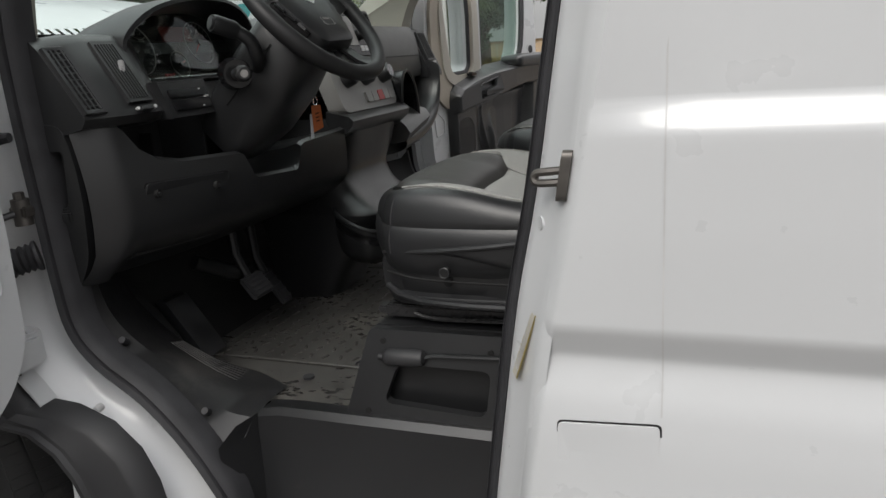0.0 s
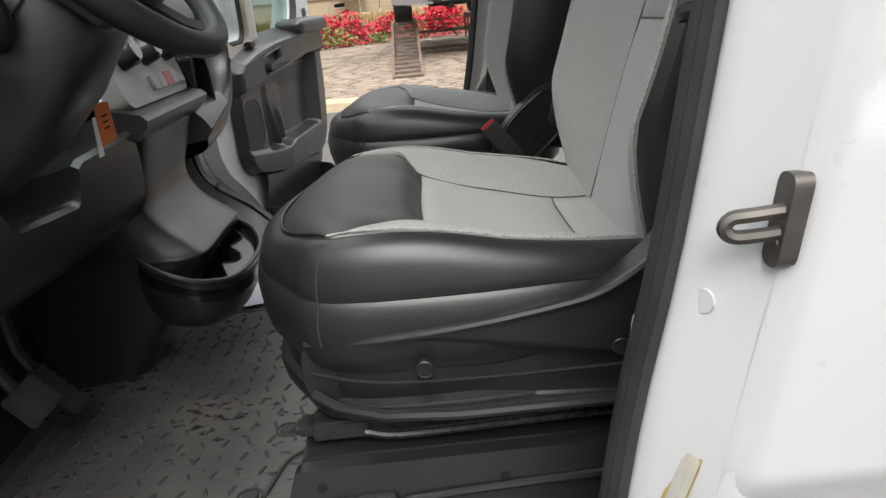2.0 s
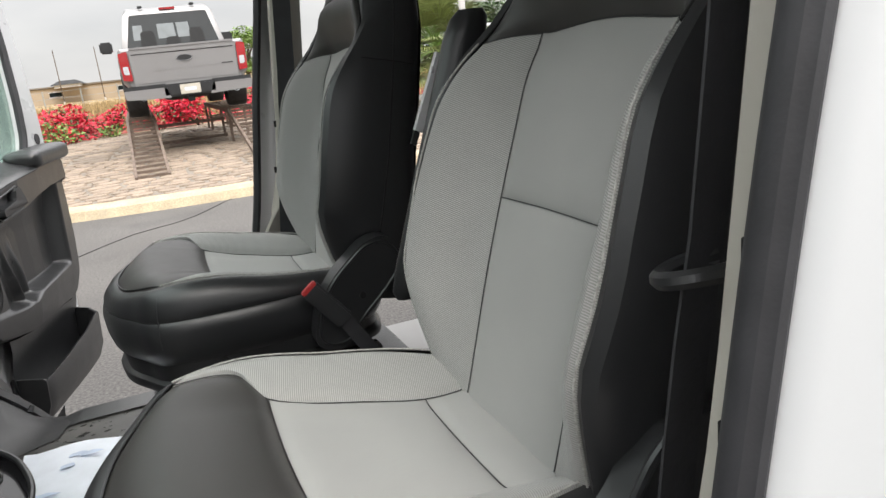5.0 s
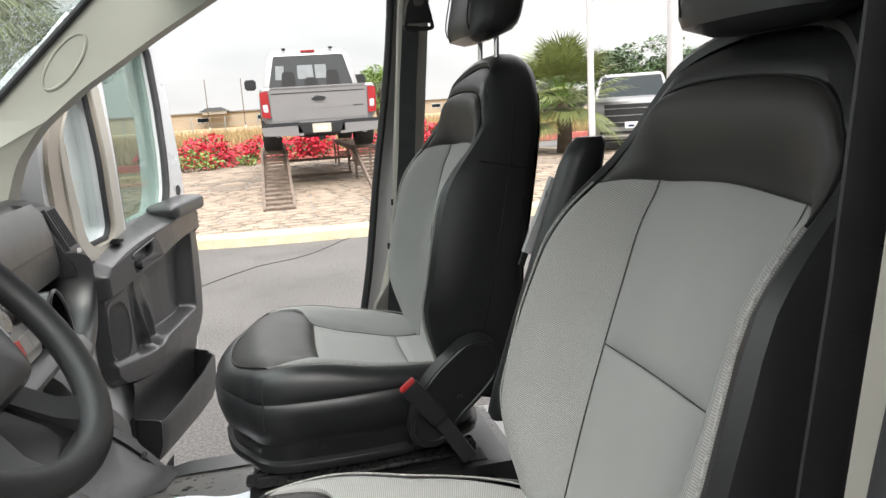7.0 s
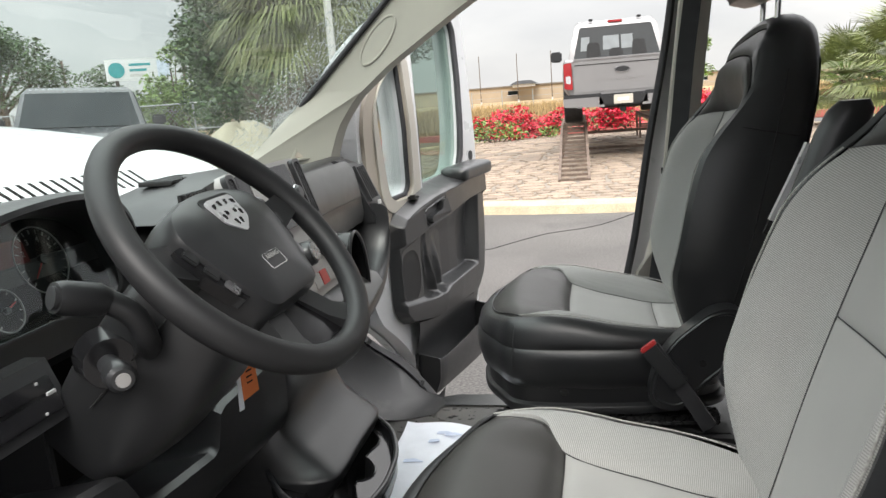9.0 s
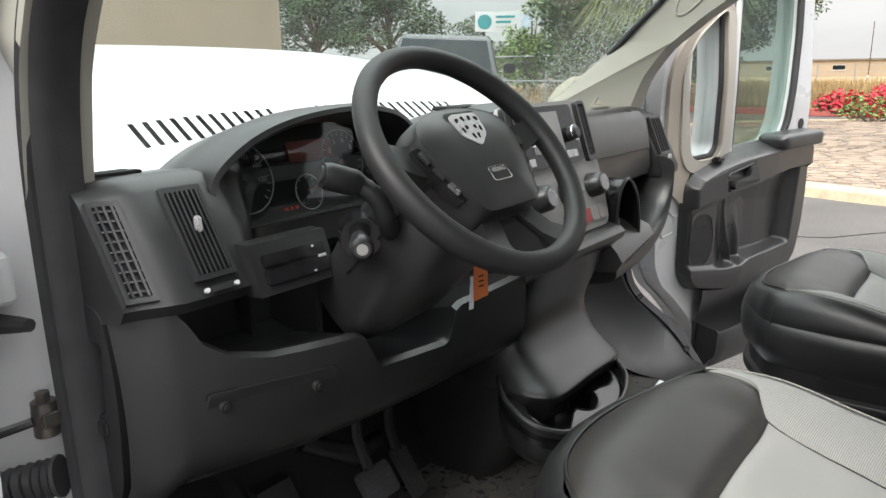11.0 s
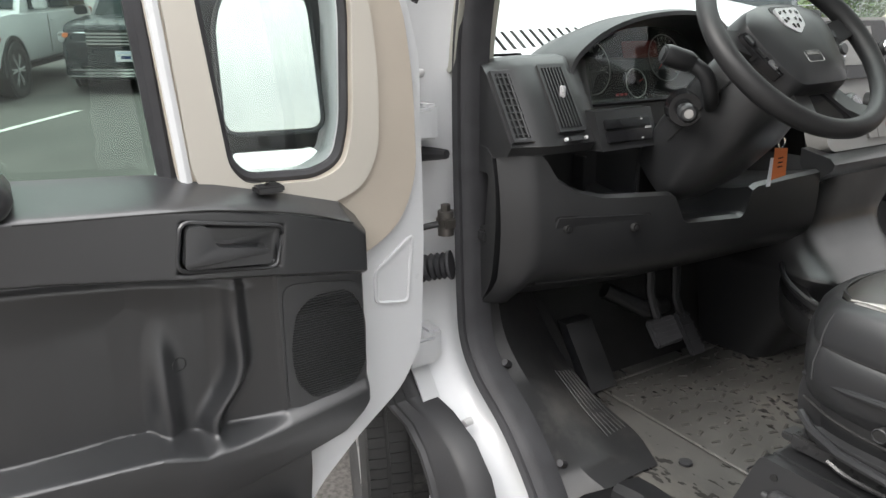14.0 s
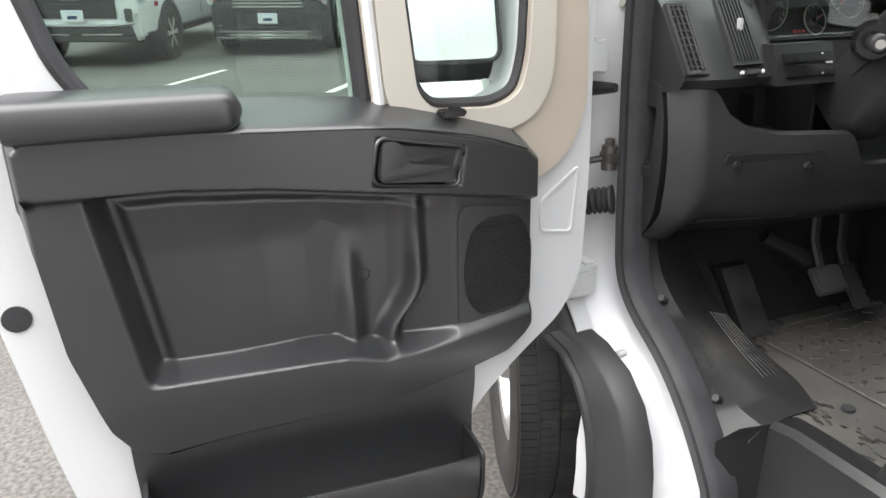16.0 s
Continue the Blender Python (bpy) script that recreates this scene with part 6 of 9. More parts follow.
fv = vent("side_vent", 1.715, 1.795, 0.0, 0.85, 4, 0, dash, at=far_pt)
part("vent_tab", moved(box(-0.003, 0.006, -0.005, 0.005, -0.006, 0.006, 0.001), Matrix.Translation(far_pt(1.77, 0.93, 0.004))), M_INK, fv)
far_pod = part("vent_pod", loft([[(-1.0, y, 1.345 - e), (-0.878, y, 1.350 - e), (-0.846, y, 1.338 - e), (-0.806, y, 1.25), (-0.776, y, 1.185), (-0.776, y, 1.165), (-0.98, y, 1.16)] for y, e in ((1.69, 0.0), (1.70, 0.0), (1.79, 0.004), (1.815, 0.012), (1.828, 0.03))]), M_PLASTIC2, dash)
shelf_path = [(1.33, 0.985), (1.46, 0.995), (1.575, 1.022), (1.655, 1.07), (1.692, 1.135), (1.70, 1.21)]
rows = []
for p in smooth_line(shelf_path, 24):
    rows.append([(-1.0, p.x, p.y + 0.01), (-0.80, p.x, p.y + 0.012), (-0.755, p.x, p.y + 0.005), (-0.740, p.x, p.y - 0.012), (-0.745, p.x, p.y - 0.04), (-0.80, p.x + 0.004, p.y - 0.06), (-0.95, p.x + 0.008, p.y - 0.08)])
part("open_shelf", loft([smooth_line(r, 26) for r in rows], False, False), M_PLASTIC2, dash, "open black shelf below the glovebox")
# near-black sheet: the deep shade behind the shelf is put into its colour
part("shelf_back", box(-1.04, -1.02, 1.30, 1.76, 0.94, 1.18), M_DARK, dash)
pocket_arch = smooth_line([(1.315, 1.09), (1.33, 1.17), (1.375, 1.20), (1.43, 1.16), (1.455, 1.09), (1.46, 1.02)], 20)
part("side_pocket", loft([[(x, p.x, p.y) for x in (-0.90, -0.745, -0.735, -0.745)] for p in pocket_arch], False, False), M_GLOSS, dash)
part("pocket_trim", tube([(-0.738, p.x, p.y) for p in pocket_arch], 0.004, 6), M_PLASTIC2, dash)
for k in range(3):
    part("pocket_tube", cyl((-0.86, 1.345 + 0.018 * k, 1.07), (-0.765, 1.36 + 0.018 * k, 1.085), 0.006, n=10), M_SILVER, dash)
part("ledge", loft([[(-0.80, y, 1.108), (-0.728, y, 1.092), (-0.716, y, 1.080), (-0.720, y, 1.066), (-0.760, y, 1.03), (-0.80, y, 1.02)] for y in (0.90, 0.96, 1.10, 1.24, 1.32)]), M_PLASTIC2, dash, "grey ledge under the centre stack")
part("ledge", loft([[(-0.80, y, 1.085), (-0.735, y, 1.02 + 0.02 * k), (-0.72, y, 0.995 + 0.02 * k), (-0.735, y, 0.97 + 0.02 * k), (-0.80, y, 0.96)] for k, y in enumerate((1.32, 1.42, 1.52))]), M_GLOVE, dash)
# lower console with cup holders
rows = []
for z, xf, y0, y1 in ((1.09, -0.735, 0.90, 1.30), (1.0, -0.755, 0.885, 1.29), (0.93, -0.765, 0.875, 1.25), (0.88, -0.735, 0.865, 1.225), (0.845, -0.690, 0.855, 1.215), (0.825, -0.66, 0.845, 1.21), (0.815, -0.655, 0.845, 1.21), (0.79, -0.665, 0.85, 1.205), (0.72, -0.72, 0.86, 1.19), (0.62, -0.80, 0.88, 1.17), (0.55, -0.84, 0.89, 1.16)):
    rows.append([(-1.02, y0, z), (xf - 0.10, y0, z), (xf - 0.03, y0 + 0.012, z), (xf, y0 + 0.05, z), (xf, (y0 + y1) / 2, z), (xf, y1 - 0.05, z), (xf - 0.03, y1 - 0.012, z), (xf - 0.10, y1, z), (-1.02, y1, z)])
cols = [smooth_line([r[i] for r in rows], 44) for i in range(len(rows[0]))]
rows = [smooth_line([c[k] for c in cols], 32) for k in range(45)]
console = part("centre_console", loft(rows, False, False), M_PLASTIC, dash, "black lower console column")
cup_o = round_loop([(-0.80, 0.87), (-0.735, 0.800), (-0.655, 0.780), (-0.602, 0.83), (-0.583, 0.93), (-0.588, 1.06), (-0.625, 1.155), (-0.69, 1.195), (-0.79, 1.185)], 6, 0.06)
cup_c = Vector((-0.69, 0.99))
wells = [((-0.668, 0.872), 0.047), ((-0.672, 0.985), 0.052), ((-0.688, 1.100), 0.047), ((-0.672, 0.93), 0.030), ((-0.680, 1.045), 0.030)]


def wells_edge(grow, n=90):
    """Outline round the three joined cup wells."""
    out = []
    for i in range(n):
        a = 2 * math.pi * i / n
        d, far = Vector((math.cos(a), math.sin(a))), 0.02
        for c, r in wells:
            m = Vector(c) - Vector((-0.676, 0.985))
            b, k = m.dot(d), m.dot(d) ** 2 - m.length_squared + (r + grow) ** 2
            if k > 0:
                far = max(far, b + math.sqrt(k))
        out.append(Vector((-0.676, 0.985)) + d * far)
    return out


def tray_z(x):
    return 0.800 + 0.34 * (-0.665 - x)


cups = part("cup_holder", slab(cup_o, [wells_edge(0.0)], lambda u, v, d: (u, v, tray_z(u) + d), -0.040, -0.016), M_GLOSS, dash, "gloss black triple cup holder", bevel=0.002)
body_rings = []
for z, k in ((0.0, 1.0), (-0.03, 1.0), (-0.055, 0.985), (-0.085, 0.93), (-0.11, 0.80), (-0.12, 0.5)):
    body_rings.append([(q.x, q.y, 0.8 + (tray_z(q.x) - 0.8) * max(0.0, 1 + z / 0.09) + z) for q in [cup_c + (p - cup_c) * k for p in cup_o]])
part("holder_body", loft(body_rings, True, False), M_SATIN, cups)
part("holder_rim", tube([(p.x, p.y, tray_z(p.x)) for p in cup_o], 0.0055, 8, True), M_PLASTIC2, cups)
part("rim_inner", loft([[((cup_c + (p - cup_c) * k).x, (cup_c + (p - cup_c) * k).y, tray_z(p.x) + z) for p in cup_o] for k, z in ((0.985, 0.002), (0.955, -0.008), (0.945, -0.018))], True, False), M_GLOSS, cups)
part("well_rim", tube([(p.x, p.y, tray_z(p.x) - 0.0155) for p in wells_edge(0.001)], 0.0022, 6, True), M_GLOSS, cups)
part("cup_well", loft([[(p.x, p.y, 0.7 + (z - 0.7) * (tray_z(p.x) - 0.7) / 0.1) for p in wells_edge(g)] for g, z in ((0.0, 0.784), (-0.003, 0.76), (-0.006, 0.715), (-0.020, 0.705))] + [[(-0.676, 0.985, 0.704)] * 90], True, False), M_SATIN, cups)

# ---- steering wheel and column ----
WC = Vector((-0.591, 0.507, 1.352))
W_N = Vector((math.cos(radians(41.4)), -0.043, math.sin(radians(41.4)))).normalized()
W_A = Vector((0, 1, 0))
W_A = (W_A - W_N * W_A.dot(W_N)).normalized()
W_B = W_N.cross(W_A)
if W_B.z < 0:
    W_B = -W_B


def wp(a, b, d=0.0):
    """A place on the wheel's plane: a towards the passenger, b up, d towards the driver."""
    return WC + W_A * a + W_B * b + W_N * d


steering = thing("steering_wheel", "black steering wheel with a plain airbag pad and silver badge", "steering wheel", at=tuple(WC))
rr = 0.181
part("wheel_rim", tube([wp(rr * math.cos(a), rr * math.sin(a) * 0.985) for a in [2 * math.pi * i / 72 for i in range(72)]], [0.0165 + 0.002 * max(0, math.sin(2 * math.pi * i / 72 * 2 + 0.6)) for i in range(72)], 14, True), M_RIM, steering, "black grained wheel rim")
pad_o = round_loop([(-0.110, 0.034), (-0.092, 0.064), (-0.045, 0.079), (0.0, 0.082), (0.045, 0.079), (0.092, 0.064), (0.110, 0.034), (0.095, -0.025), (0.066, -0.094), (-0.066, -0.094), (-0.095, -0.025)], 5, 0.02)
pad = part("airbag_pad", loft([[wp(p.x * k, p.y * k, d) for p in pad_o] for k, d in ((0.98, -0.055), (1.02, -0.03), (1.0, -0.004), (0.96, 0.006), (0.85, 0.011), (0.5, 0.014), (0.1, 0.015))]), M_PLASTIC2, steering, "dark grey airbag pad")
for s in (-1, 1):
    part("spoke", loft([[wp(s * 0.085, 0.035, -0.04), wp(s * 0.085, -0.025, -0.04), wp(s * 0.085, -0.025, -0.012), wp(s * 0.085, 0.035, -0.012)],
                        [wp(s * 0.13, 0.040, -0.03), wp(s * 0.13, -0.005, -0.03), wp(s * 0.13, -0.005, -0.008), wp(s * 0.13, 0.040, -0.008)],
                        [wp(s * 0.178, 0.045, -0.012), wp(s * 0.178, 0.010, -0.012), wp(s * 0.178, 0.010, 0.006), wp(s * 0.178, 0.045, 0.006)]]), M_PLASTIC, steering)
    sw = part("switch_pod", loft([[wp(s * (a - w0), b, -0.018), wp(s * (a - w0), b, 0.001), wp(s * (a + w0), b, -0.002), wp(s * (a + w0), b, -0.018)] for a, b, w0 in ((0.112, 0.026, 0.004), (0.109, 0.018, 0.009), (0.099, -0.015, 0.010), (0.086, -0.048, 0.010), (0.080, -0.062, 0.005))]), M_GLOSS, steering)
    for k in range(3):
        part("button", moved(box(-0.0075, 0.0075, -0.010, 0.010, -0.002, 0.003, 0.0015), Matrix.Translation(wp(s * (0.107 - 0.0095 * k), 0.010 - 0.026 * k, 0.0)) @ Matrix((W_A, W_B, W_N)).transposed().to_4x4() @ pose(0, 0, 0, 0, 0, -20 * s)), M_PLASTIC2 if k != 2 else M_SILVERD, sw)
    part("spoke", loft([[wp(s * 0.052, -0.075, -0.045), wp(s * 0.018, -0.085, -0.045), wp(s * 0.018, -0.085, -0.018), wp(s * 0.052, -0.075, -0.018)],
                        [wp(s * 0.075, -0.125, -0.03), wp(s * 0.040, -0.135, -0.03), wp(s * 0.040, -0.135, -0.012), wp(s * 0.075, -0.125, -0.012)],
                        [wp(s * 0.098, -0.158, -0.008), wp(s * 0.055, -0.175, -0.008), wp(s * 0.055, -0.175, 0.006), wp(s * 0.098, -0.158, 0.006)]]), M_PLASTIC, steering)
part("spoke_web", loft([[wp(a, -0.088, -0.03), wp(a, -0.16, -0.022), wp(a, -0.16, -0.016), wp(a, -0.088, -0.022)] for a in (-0.05, 0.05)]), M_GLOSS, steering)
badge_o = round_loop([(-0.030, 0.060), (0.030, 0.060), (0.027, 0.024), (0.0, 0.004), (-0.027, 0.024)], 5, 0.008)
badge = part("badge", slab(badge_o, [], lambda u, v, d: wp(u, v, d), 0.010, 0.0165), M_SILVER, steering, "chrome shield badge", bevel=0.0015)
for s in (-1, 1):
    for mark in ([(0.004, 0.056), (0.012, 0.056), (0.009, 0.047), (0.004, 0.045)], [(0.016, 0.054), (0.026, 0.052), (0.025, 0.043), (0.018, 0.047)], [(0.005, 0.039), (0.013, 0.041), (0.012, 0.031), (0.006, 0.033)], [(0.017, 0.038), (0.023, 0.036), (0.020, 0.025), (0.015, 0.030)], [(0.003, 0.027), (0.010, 0.026), (0.005, 0.014), (0.002, 0.016)]):
        part("badge_mark", slab(round_loop([(s * (0.75 * u + 0.25 * sum(q[0] for q in mark) / 4), 0.75 * v + 0.25 * sum(q[1] for q in mark) / 4) for u, v in mark], 3, 0.0018), [], lambda u, v, d: wp(u, v, d), 0.0165, 0.0176), M_GLOSS, badge)
part("badge_mount", slab([Vector((0, 0.034)) + (p - Vector((0, 0.034))) * 1.22 for p in badge_o], [], lambda u, v, d: wp(u, v, d), 0.006, 0.0125), M_SATIN, steering, bevel=0.002)
words_rim = round_loop([(-0.020, -0.030), (0.020, -0.030), (0.020, -0.052), (-0.020, -0.052)], 3, 0.004)
part("pad_label", tube([wp(p.x, p.y, 0.014) for p in words_rim], 0.0006, 4, True), M_INK, pad)
tb = text_bm("AIRBAG", 0.009, 0.0003)
tb.transform(Matrix.Translation(wp(0, -0.036, 0.0148)) @ Matrix((W_A, W_B, W_N)).transposed().to_4x4())
part("pad_word", tb, M_GREY, pad)
# column shroud down the wheel's axis
column = thing("steering_column", "black plastic steering column shroud with two stalks", "steering column", at=(-0.75, 0.51, 1.2))
rows = []
for d, w, up, dn in ((-0.055, 0.070, 0.055, -0.075), (-0.075, 0.085, 0.062, -0.090), (-0.16, 0.090, 0.060, -0.110), (-0.26, 0.088, 0.050, -0.115), (-0.36, 0.080, 0.03, -0.10)):
    rows.append([wp(w * a, (up if b > 0 else -dn) * b, d) for a, b in [(math.copysign(abs(math.cos(w)) ** 0.55, math.cos(w)), math.copysign(abs(math.sin(w)) ** 0.55, math.sin(w))) for w in [2 * math.pi * i / 40 for i in range(40)]]])
part("shroud", loft(rows), M_PLASTIC, column, "black column shroud")
part("shroud_seam", tube([wp(-0.0885, -0.01, -0.08), wp(-0.0915, -0.012, -0.16), wp(-0.090, -0.012, -0.26)], 0.0015, 5), M_DARK, column)
stalk = part("stalk", tube(smooth_line([(-0.700, 0.445, 1.235), (-0.672, 0.405, 1.262), (-0.672, 0.390, 1.295), (-0.690, 0.378, 1.315), (-0.700, 0.366, 1.322)], 14), [0.014] * 15, 10), M_SATIN, column, "black indicator stalk")
part("stalk_grip", tube([(-0.690, 0.378, 1.317), (-0.698, 0.370, 1.321), (-0.716, 0.338, 1.333), (-0.719, 0.331, 1.335)], [0.013, 0.0185, 0.0185, 0.0165], 18), M_SATIN, stalk)
part("stalk_end", cyl((-0.7185, 0.3315, 1.3348), (-0.7205, 0.328, 1.336), 0.0125, n=18), M_PLASTIC2, stalk)
knob_c = Vector((-0.68, 0.361, 1.234))
knob = part("wiper_stalk", tube([knob_c + Vector((-0.055, 0.05, 0.0)), knob_c + Vector((-0.02, 0.018, 0)), knob_c + Vector((-0.018, 0.016, 0)), knob_c, knob_c + Vector((0.004, -0.004, 0))], [0.012, 0.013, 0.0165, 0.0165, 0.012], 16), M_PLASTIC2, column, "black twist knob stalk")
part("knob_mark", cyl(knob_c + Vector((0.003, -0.003, 0)), knob_c + Vector((0.0055, -0.0055, 0)), 0.008, n=14), M_GREY, knob)
part("stalk_boot", tube([knob_c + Vector((-0.075, 0.075, 0.0)), knob_c + Vector((-0.045, 0.045, 0.0))], [0.036, 0.030], 18), M_GLOSS, column)
# ignition key with its orange tag
key = thing("key_tag", "orange paper tag hanging from the ignition key", "key tag", at=(-0.66, 0.62, 1.07))
tag_c = Vector((-0.690, 0.655, 1.125))
part("tag", slab([(-0.012, -0.045), (0.014, -0.035), (0.012, 0.02), (-0.012, 0.02)], [], lambda u, v, d: (tag_c.x + 0.6 * u + d, tag_c.y + 0.8 * u, tag_c.z + v), 0.0, 0.0012), M_ORANGE, key)
part("paper_tag", slab([(-0.019, -0.060), (-0.011, -0.058), (-0.010, 0.0), (-0.016, 0.0)], [], lambda u, v, d: (tag_c.x + 0.6 * u + d, tag_c.y + 0.8 * u, tag_c.z + v), -0.002, -0.001), M_PAPER, key)
for k in range(3):
    part("tag_mark", slab([(-0.004, -0.020 + 0.009 * k), (0.005, -0.018 + 0.009 * k), (0.005, -0.0155 + 0.009 * k), (-0.004, -0.0175 + 0.009 * k)], [], lambda u, v, d: (tag_c.x + 0.6 * u + d, tag_c.y + 0.8 * u, tag_c.z + v), 0.0012, 0.0018), M_DARK, key)
part("key_ring", tube([tag_c + Vector((0, 0.010 * math.cos(a), 0.030 + 0.010 * math.sin(a))) for a in [2 * math.pi * i / 18 for i in range(18)]], 0.0012, 5, True), M_CHROME, key)
part("key_bow", tube([tag_c + Vector((-0.045, -0.01, 0.06)), tag_c + Vector((-0.01, 0, 0.045))], [0.012, 0.010], 10), M_PLASTIC, key)

# ---- pedals, floor mats, paper ----
def pedal(name, x, y, z, w, h, label):
    root = thing(name, label, "pedal", "pedals", at=(x, y, z))
    p = part("pad", moved(box(-h / 2, h / 2, -w / 2, w / 2, -0.008, 0.008, 0.004), pose(x, y, z, 0, 52, 0)), M_RUBBER, root, "ribbed rubber pedal pad")
    for k in range(5):
        part("rib", moved(box(-h * 0.42 + k * h * 0.19, -h * 0.42 + k * h * 0.19 + 0.006, -w * 0.44, w * 0.44, 0.007, 0.011), pose(x, y, z, 0, 52, 0)), M_RUBBER, p)
    part("arm", tube([(x - 0.012, y, z + 0.0), (x - 0.05, y, z + 0.08), (x - 0.06, y + 0.0, z + 0.25)], 0.011, 8), M_PLASTIC, root)
    return root


pedal("brake_pedal", -0.875, 0.575, 0.700, 0.085, 0.065, "black ribbed brake pedal on a steel arm")
pedal("accelerator_pedal", -0.905, 0.70, 0.655, 0.045, 0.11, "black ribbed accelerator pedal beside the brake")
part("footrest", loft([[(-0.98, y, 0.56), (-0.93, y, 0.562), (-1.03, y, 0.70), (-1.06, y, 0.70)] for y in (0.41, 0.49)]), M_PLASTIC, van)
part("heater_duct", tube([(-1.0, 0.50, 0.78), (-0.96, 0.60, 0.72), (-0.99, 0.70, 0.70)], [0.02, 0.022, 0.02], 10), M_PLASTIC, van)

mat_o = round_loop([(-0.955, 0.452), (-0.515, 0.448), (-0.49, 0.56), (-0.44, 0.60), (-0.44, 1.20), (-0.955, 1.20)], 4, 0.02)
floor_mat = thing("floor_mat", "black rubber floor mat with raised treads and damp patches", "floor mat", at=(-0.7, 0.8, 0.55))
part("mat_sheet", slab(mat_o, [], lambda u, v, d: (u, v, d), 0.5505, 0.5545), M_MAT, floor_mat)
part("mat_edge", tube([(p.x, p.y, 0.5545) for p in mat_o], 0.0035, 5, True), M_MAT, floor_mat)
bm = bmesh.new()
for i in range(12):
    for j in range(16):
        x, y = -0.925 + 0.040 * i, 0.49 + 0.044 * j
        if x > -0.5 and y < 0.62:
            continue
        a = radians(70 if (i + j) % 2 else 110)
        c, s = math.cos(a), math.sin(a)
        for dx0, dx1, dy0, dy1 in ((-0.012, 0.012, -0.003, 0.003),):
            v8 = [bm.verts.new((x + u * c - v * s, y + u * s + v * c, z)) for z, k in ((0.5545, 1), (0.5572, 0.8)) for u, v in ((dx0 * k, dy0 * k), (dx1 * k, dy0 * k), (dx1 * k, dy1 * k), (dx0 * k, dy1 * k))]
            for q in ((4, 5, 6, 7), (0, 1, 5, 4), (1, 2, 6, 5), (2, 3, 7, 6), (3, 0, 4, 7)):
                bm.faces.new([v8[t] for t in q])
tagged(part("treads", bm, M_TREAD, floor_mat, smooth=0), kind="stuff")
for bx, by in ((-0.531, 0.468), (-0.50, 0.645)):
    b = part("mat_button", cyl((bx, by, 0.5545), (bx, by, 0.5595), 0.014, 0.012, 18), M_RUBBER, floor_mat)
    part("button_ring", tube([(bx + 0.020 * math.cos(t), by + 0.020 * math.sin(t), 0.5565) for t in [2 * math.pi * i / 20 for i in range(20)]], 0.002, 5, True), M_RUBBER, b)
part("floor_clip", cyl((-0.47, 0.36, 0.552), (-0.47, 0.36, 0.557), 0.013, n=16), M_RUBBER, van)
part("floor_clip", cyl((-0.63, 0.38, 0.552), (-0.63, 0.38, 0.557), 0.013, n=16), M_RUBBER, van)

paper = thing("paper_floor_mat", "white paper floor mat with pale blue print lying between the seats", "floor mat", at=(-0.5, 1.25, 0.55))
pm = bmesh.new()
nx, ny = 16, 14
loft([[(-0.72 + 0.42 * i / nx, 1.215 + 0.42 * j / ny + 0.02 * math.sin(i * 0.5), 0.5590 + 0.006 * (math.sin(i * 0.9 + j * 0.4) * math.sin(j * 0.7)) + (0.008 if i in (0, nx) else 0)) for j in range(ny + 1)] for i in range(nx + 1)], False, False, pm)
part("sheet", pm, M_PAPER, paper)
rnd = random.Random(5)
for k in range(14):
    x0, y0 = -0.69 + 0.35 * rnd.random(), 1.24 + 0.34 * rnd.random()
    part("print_mark", slab(round_loop([(x0, y0), (x0 + 0.03 + 0.03 * rnd.random(), y0 + 0.005), (x0 + 0.03, y0 + 0.02), (x0 + 0.004, y0 + 0.016)], 2, 0.004), [], lambda u, v, d: (u, v, d), 0.566, 0.5668), M_BLUE, paper)


# ---- front doors ----
DOOR_O = [(0.02, 1.0), (0.03, 0.79), (0.075, 0.71), (0.17, 0.635), (0.255, 0.555), (0.32, 0.46), (0.375, 0.33), (0.95, 0.33), (0.98, 0.45), (1.015, 0.64), (1.05, 0.88), (1.07, 1.05),
          (1.085, 1.33), (1.10, 1.6), (1.11, 1.86), (1.06, 1.955), (0.95, 1.985), (0.75, 1.965), (0.60, 1.905), (0.42, 1.80), (0.20, 1.665), (0.10, 1.575), (0.05, 1.48), (0.02, 1.34)]
GLASS_O = [(0.458, 1.150), (0.855, 1.172), (0.905, 1.25), (0.94, 1.38), (0.985, 1.60), (1.005, 1.80), (0.95, 1.87), (0.80, 1.86), (0.65, 1.80), (0.50, 1.715), (0.488, 1.60), (0.475, 1.40)]
QUARTER_O = [(0.372, 1.185), (0.345, 1.155), (0.23, 1.150), (0.185, 1.17), (0.168, 1.23), (0.155, 1.42), (0.165, 1.50), (0.22, 1.56), (0.36, 1.645), (0.405, 1.655), (0.395, 1.42)]


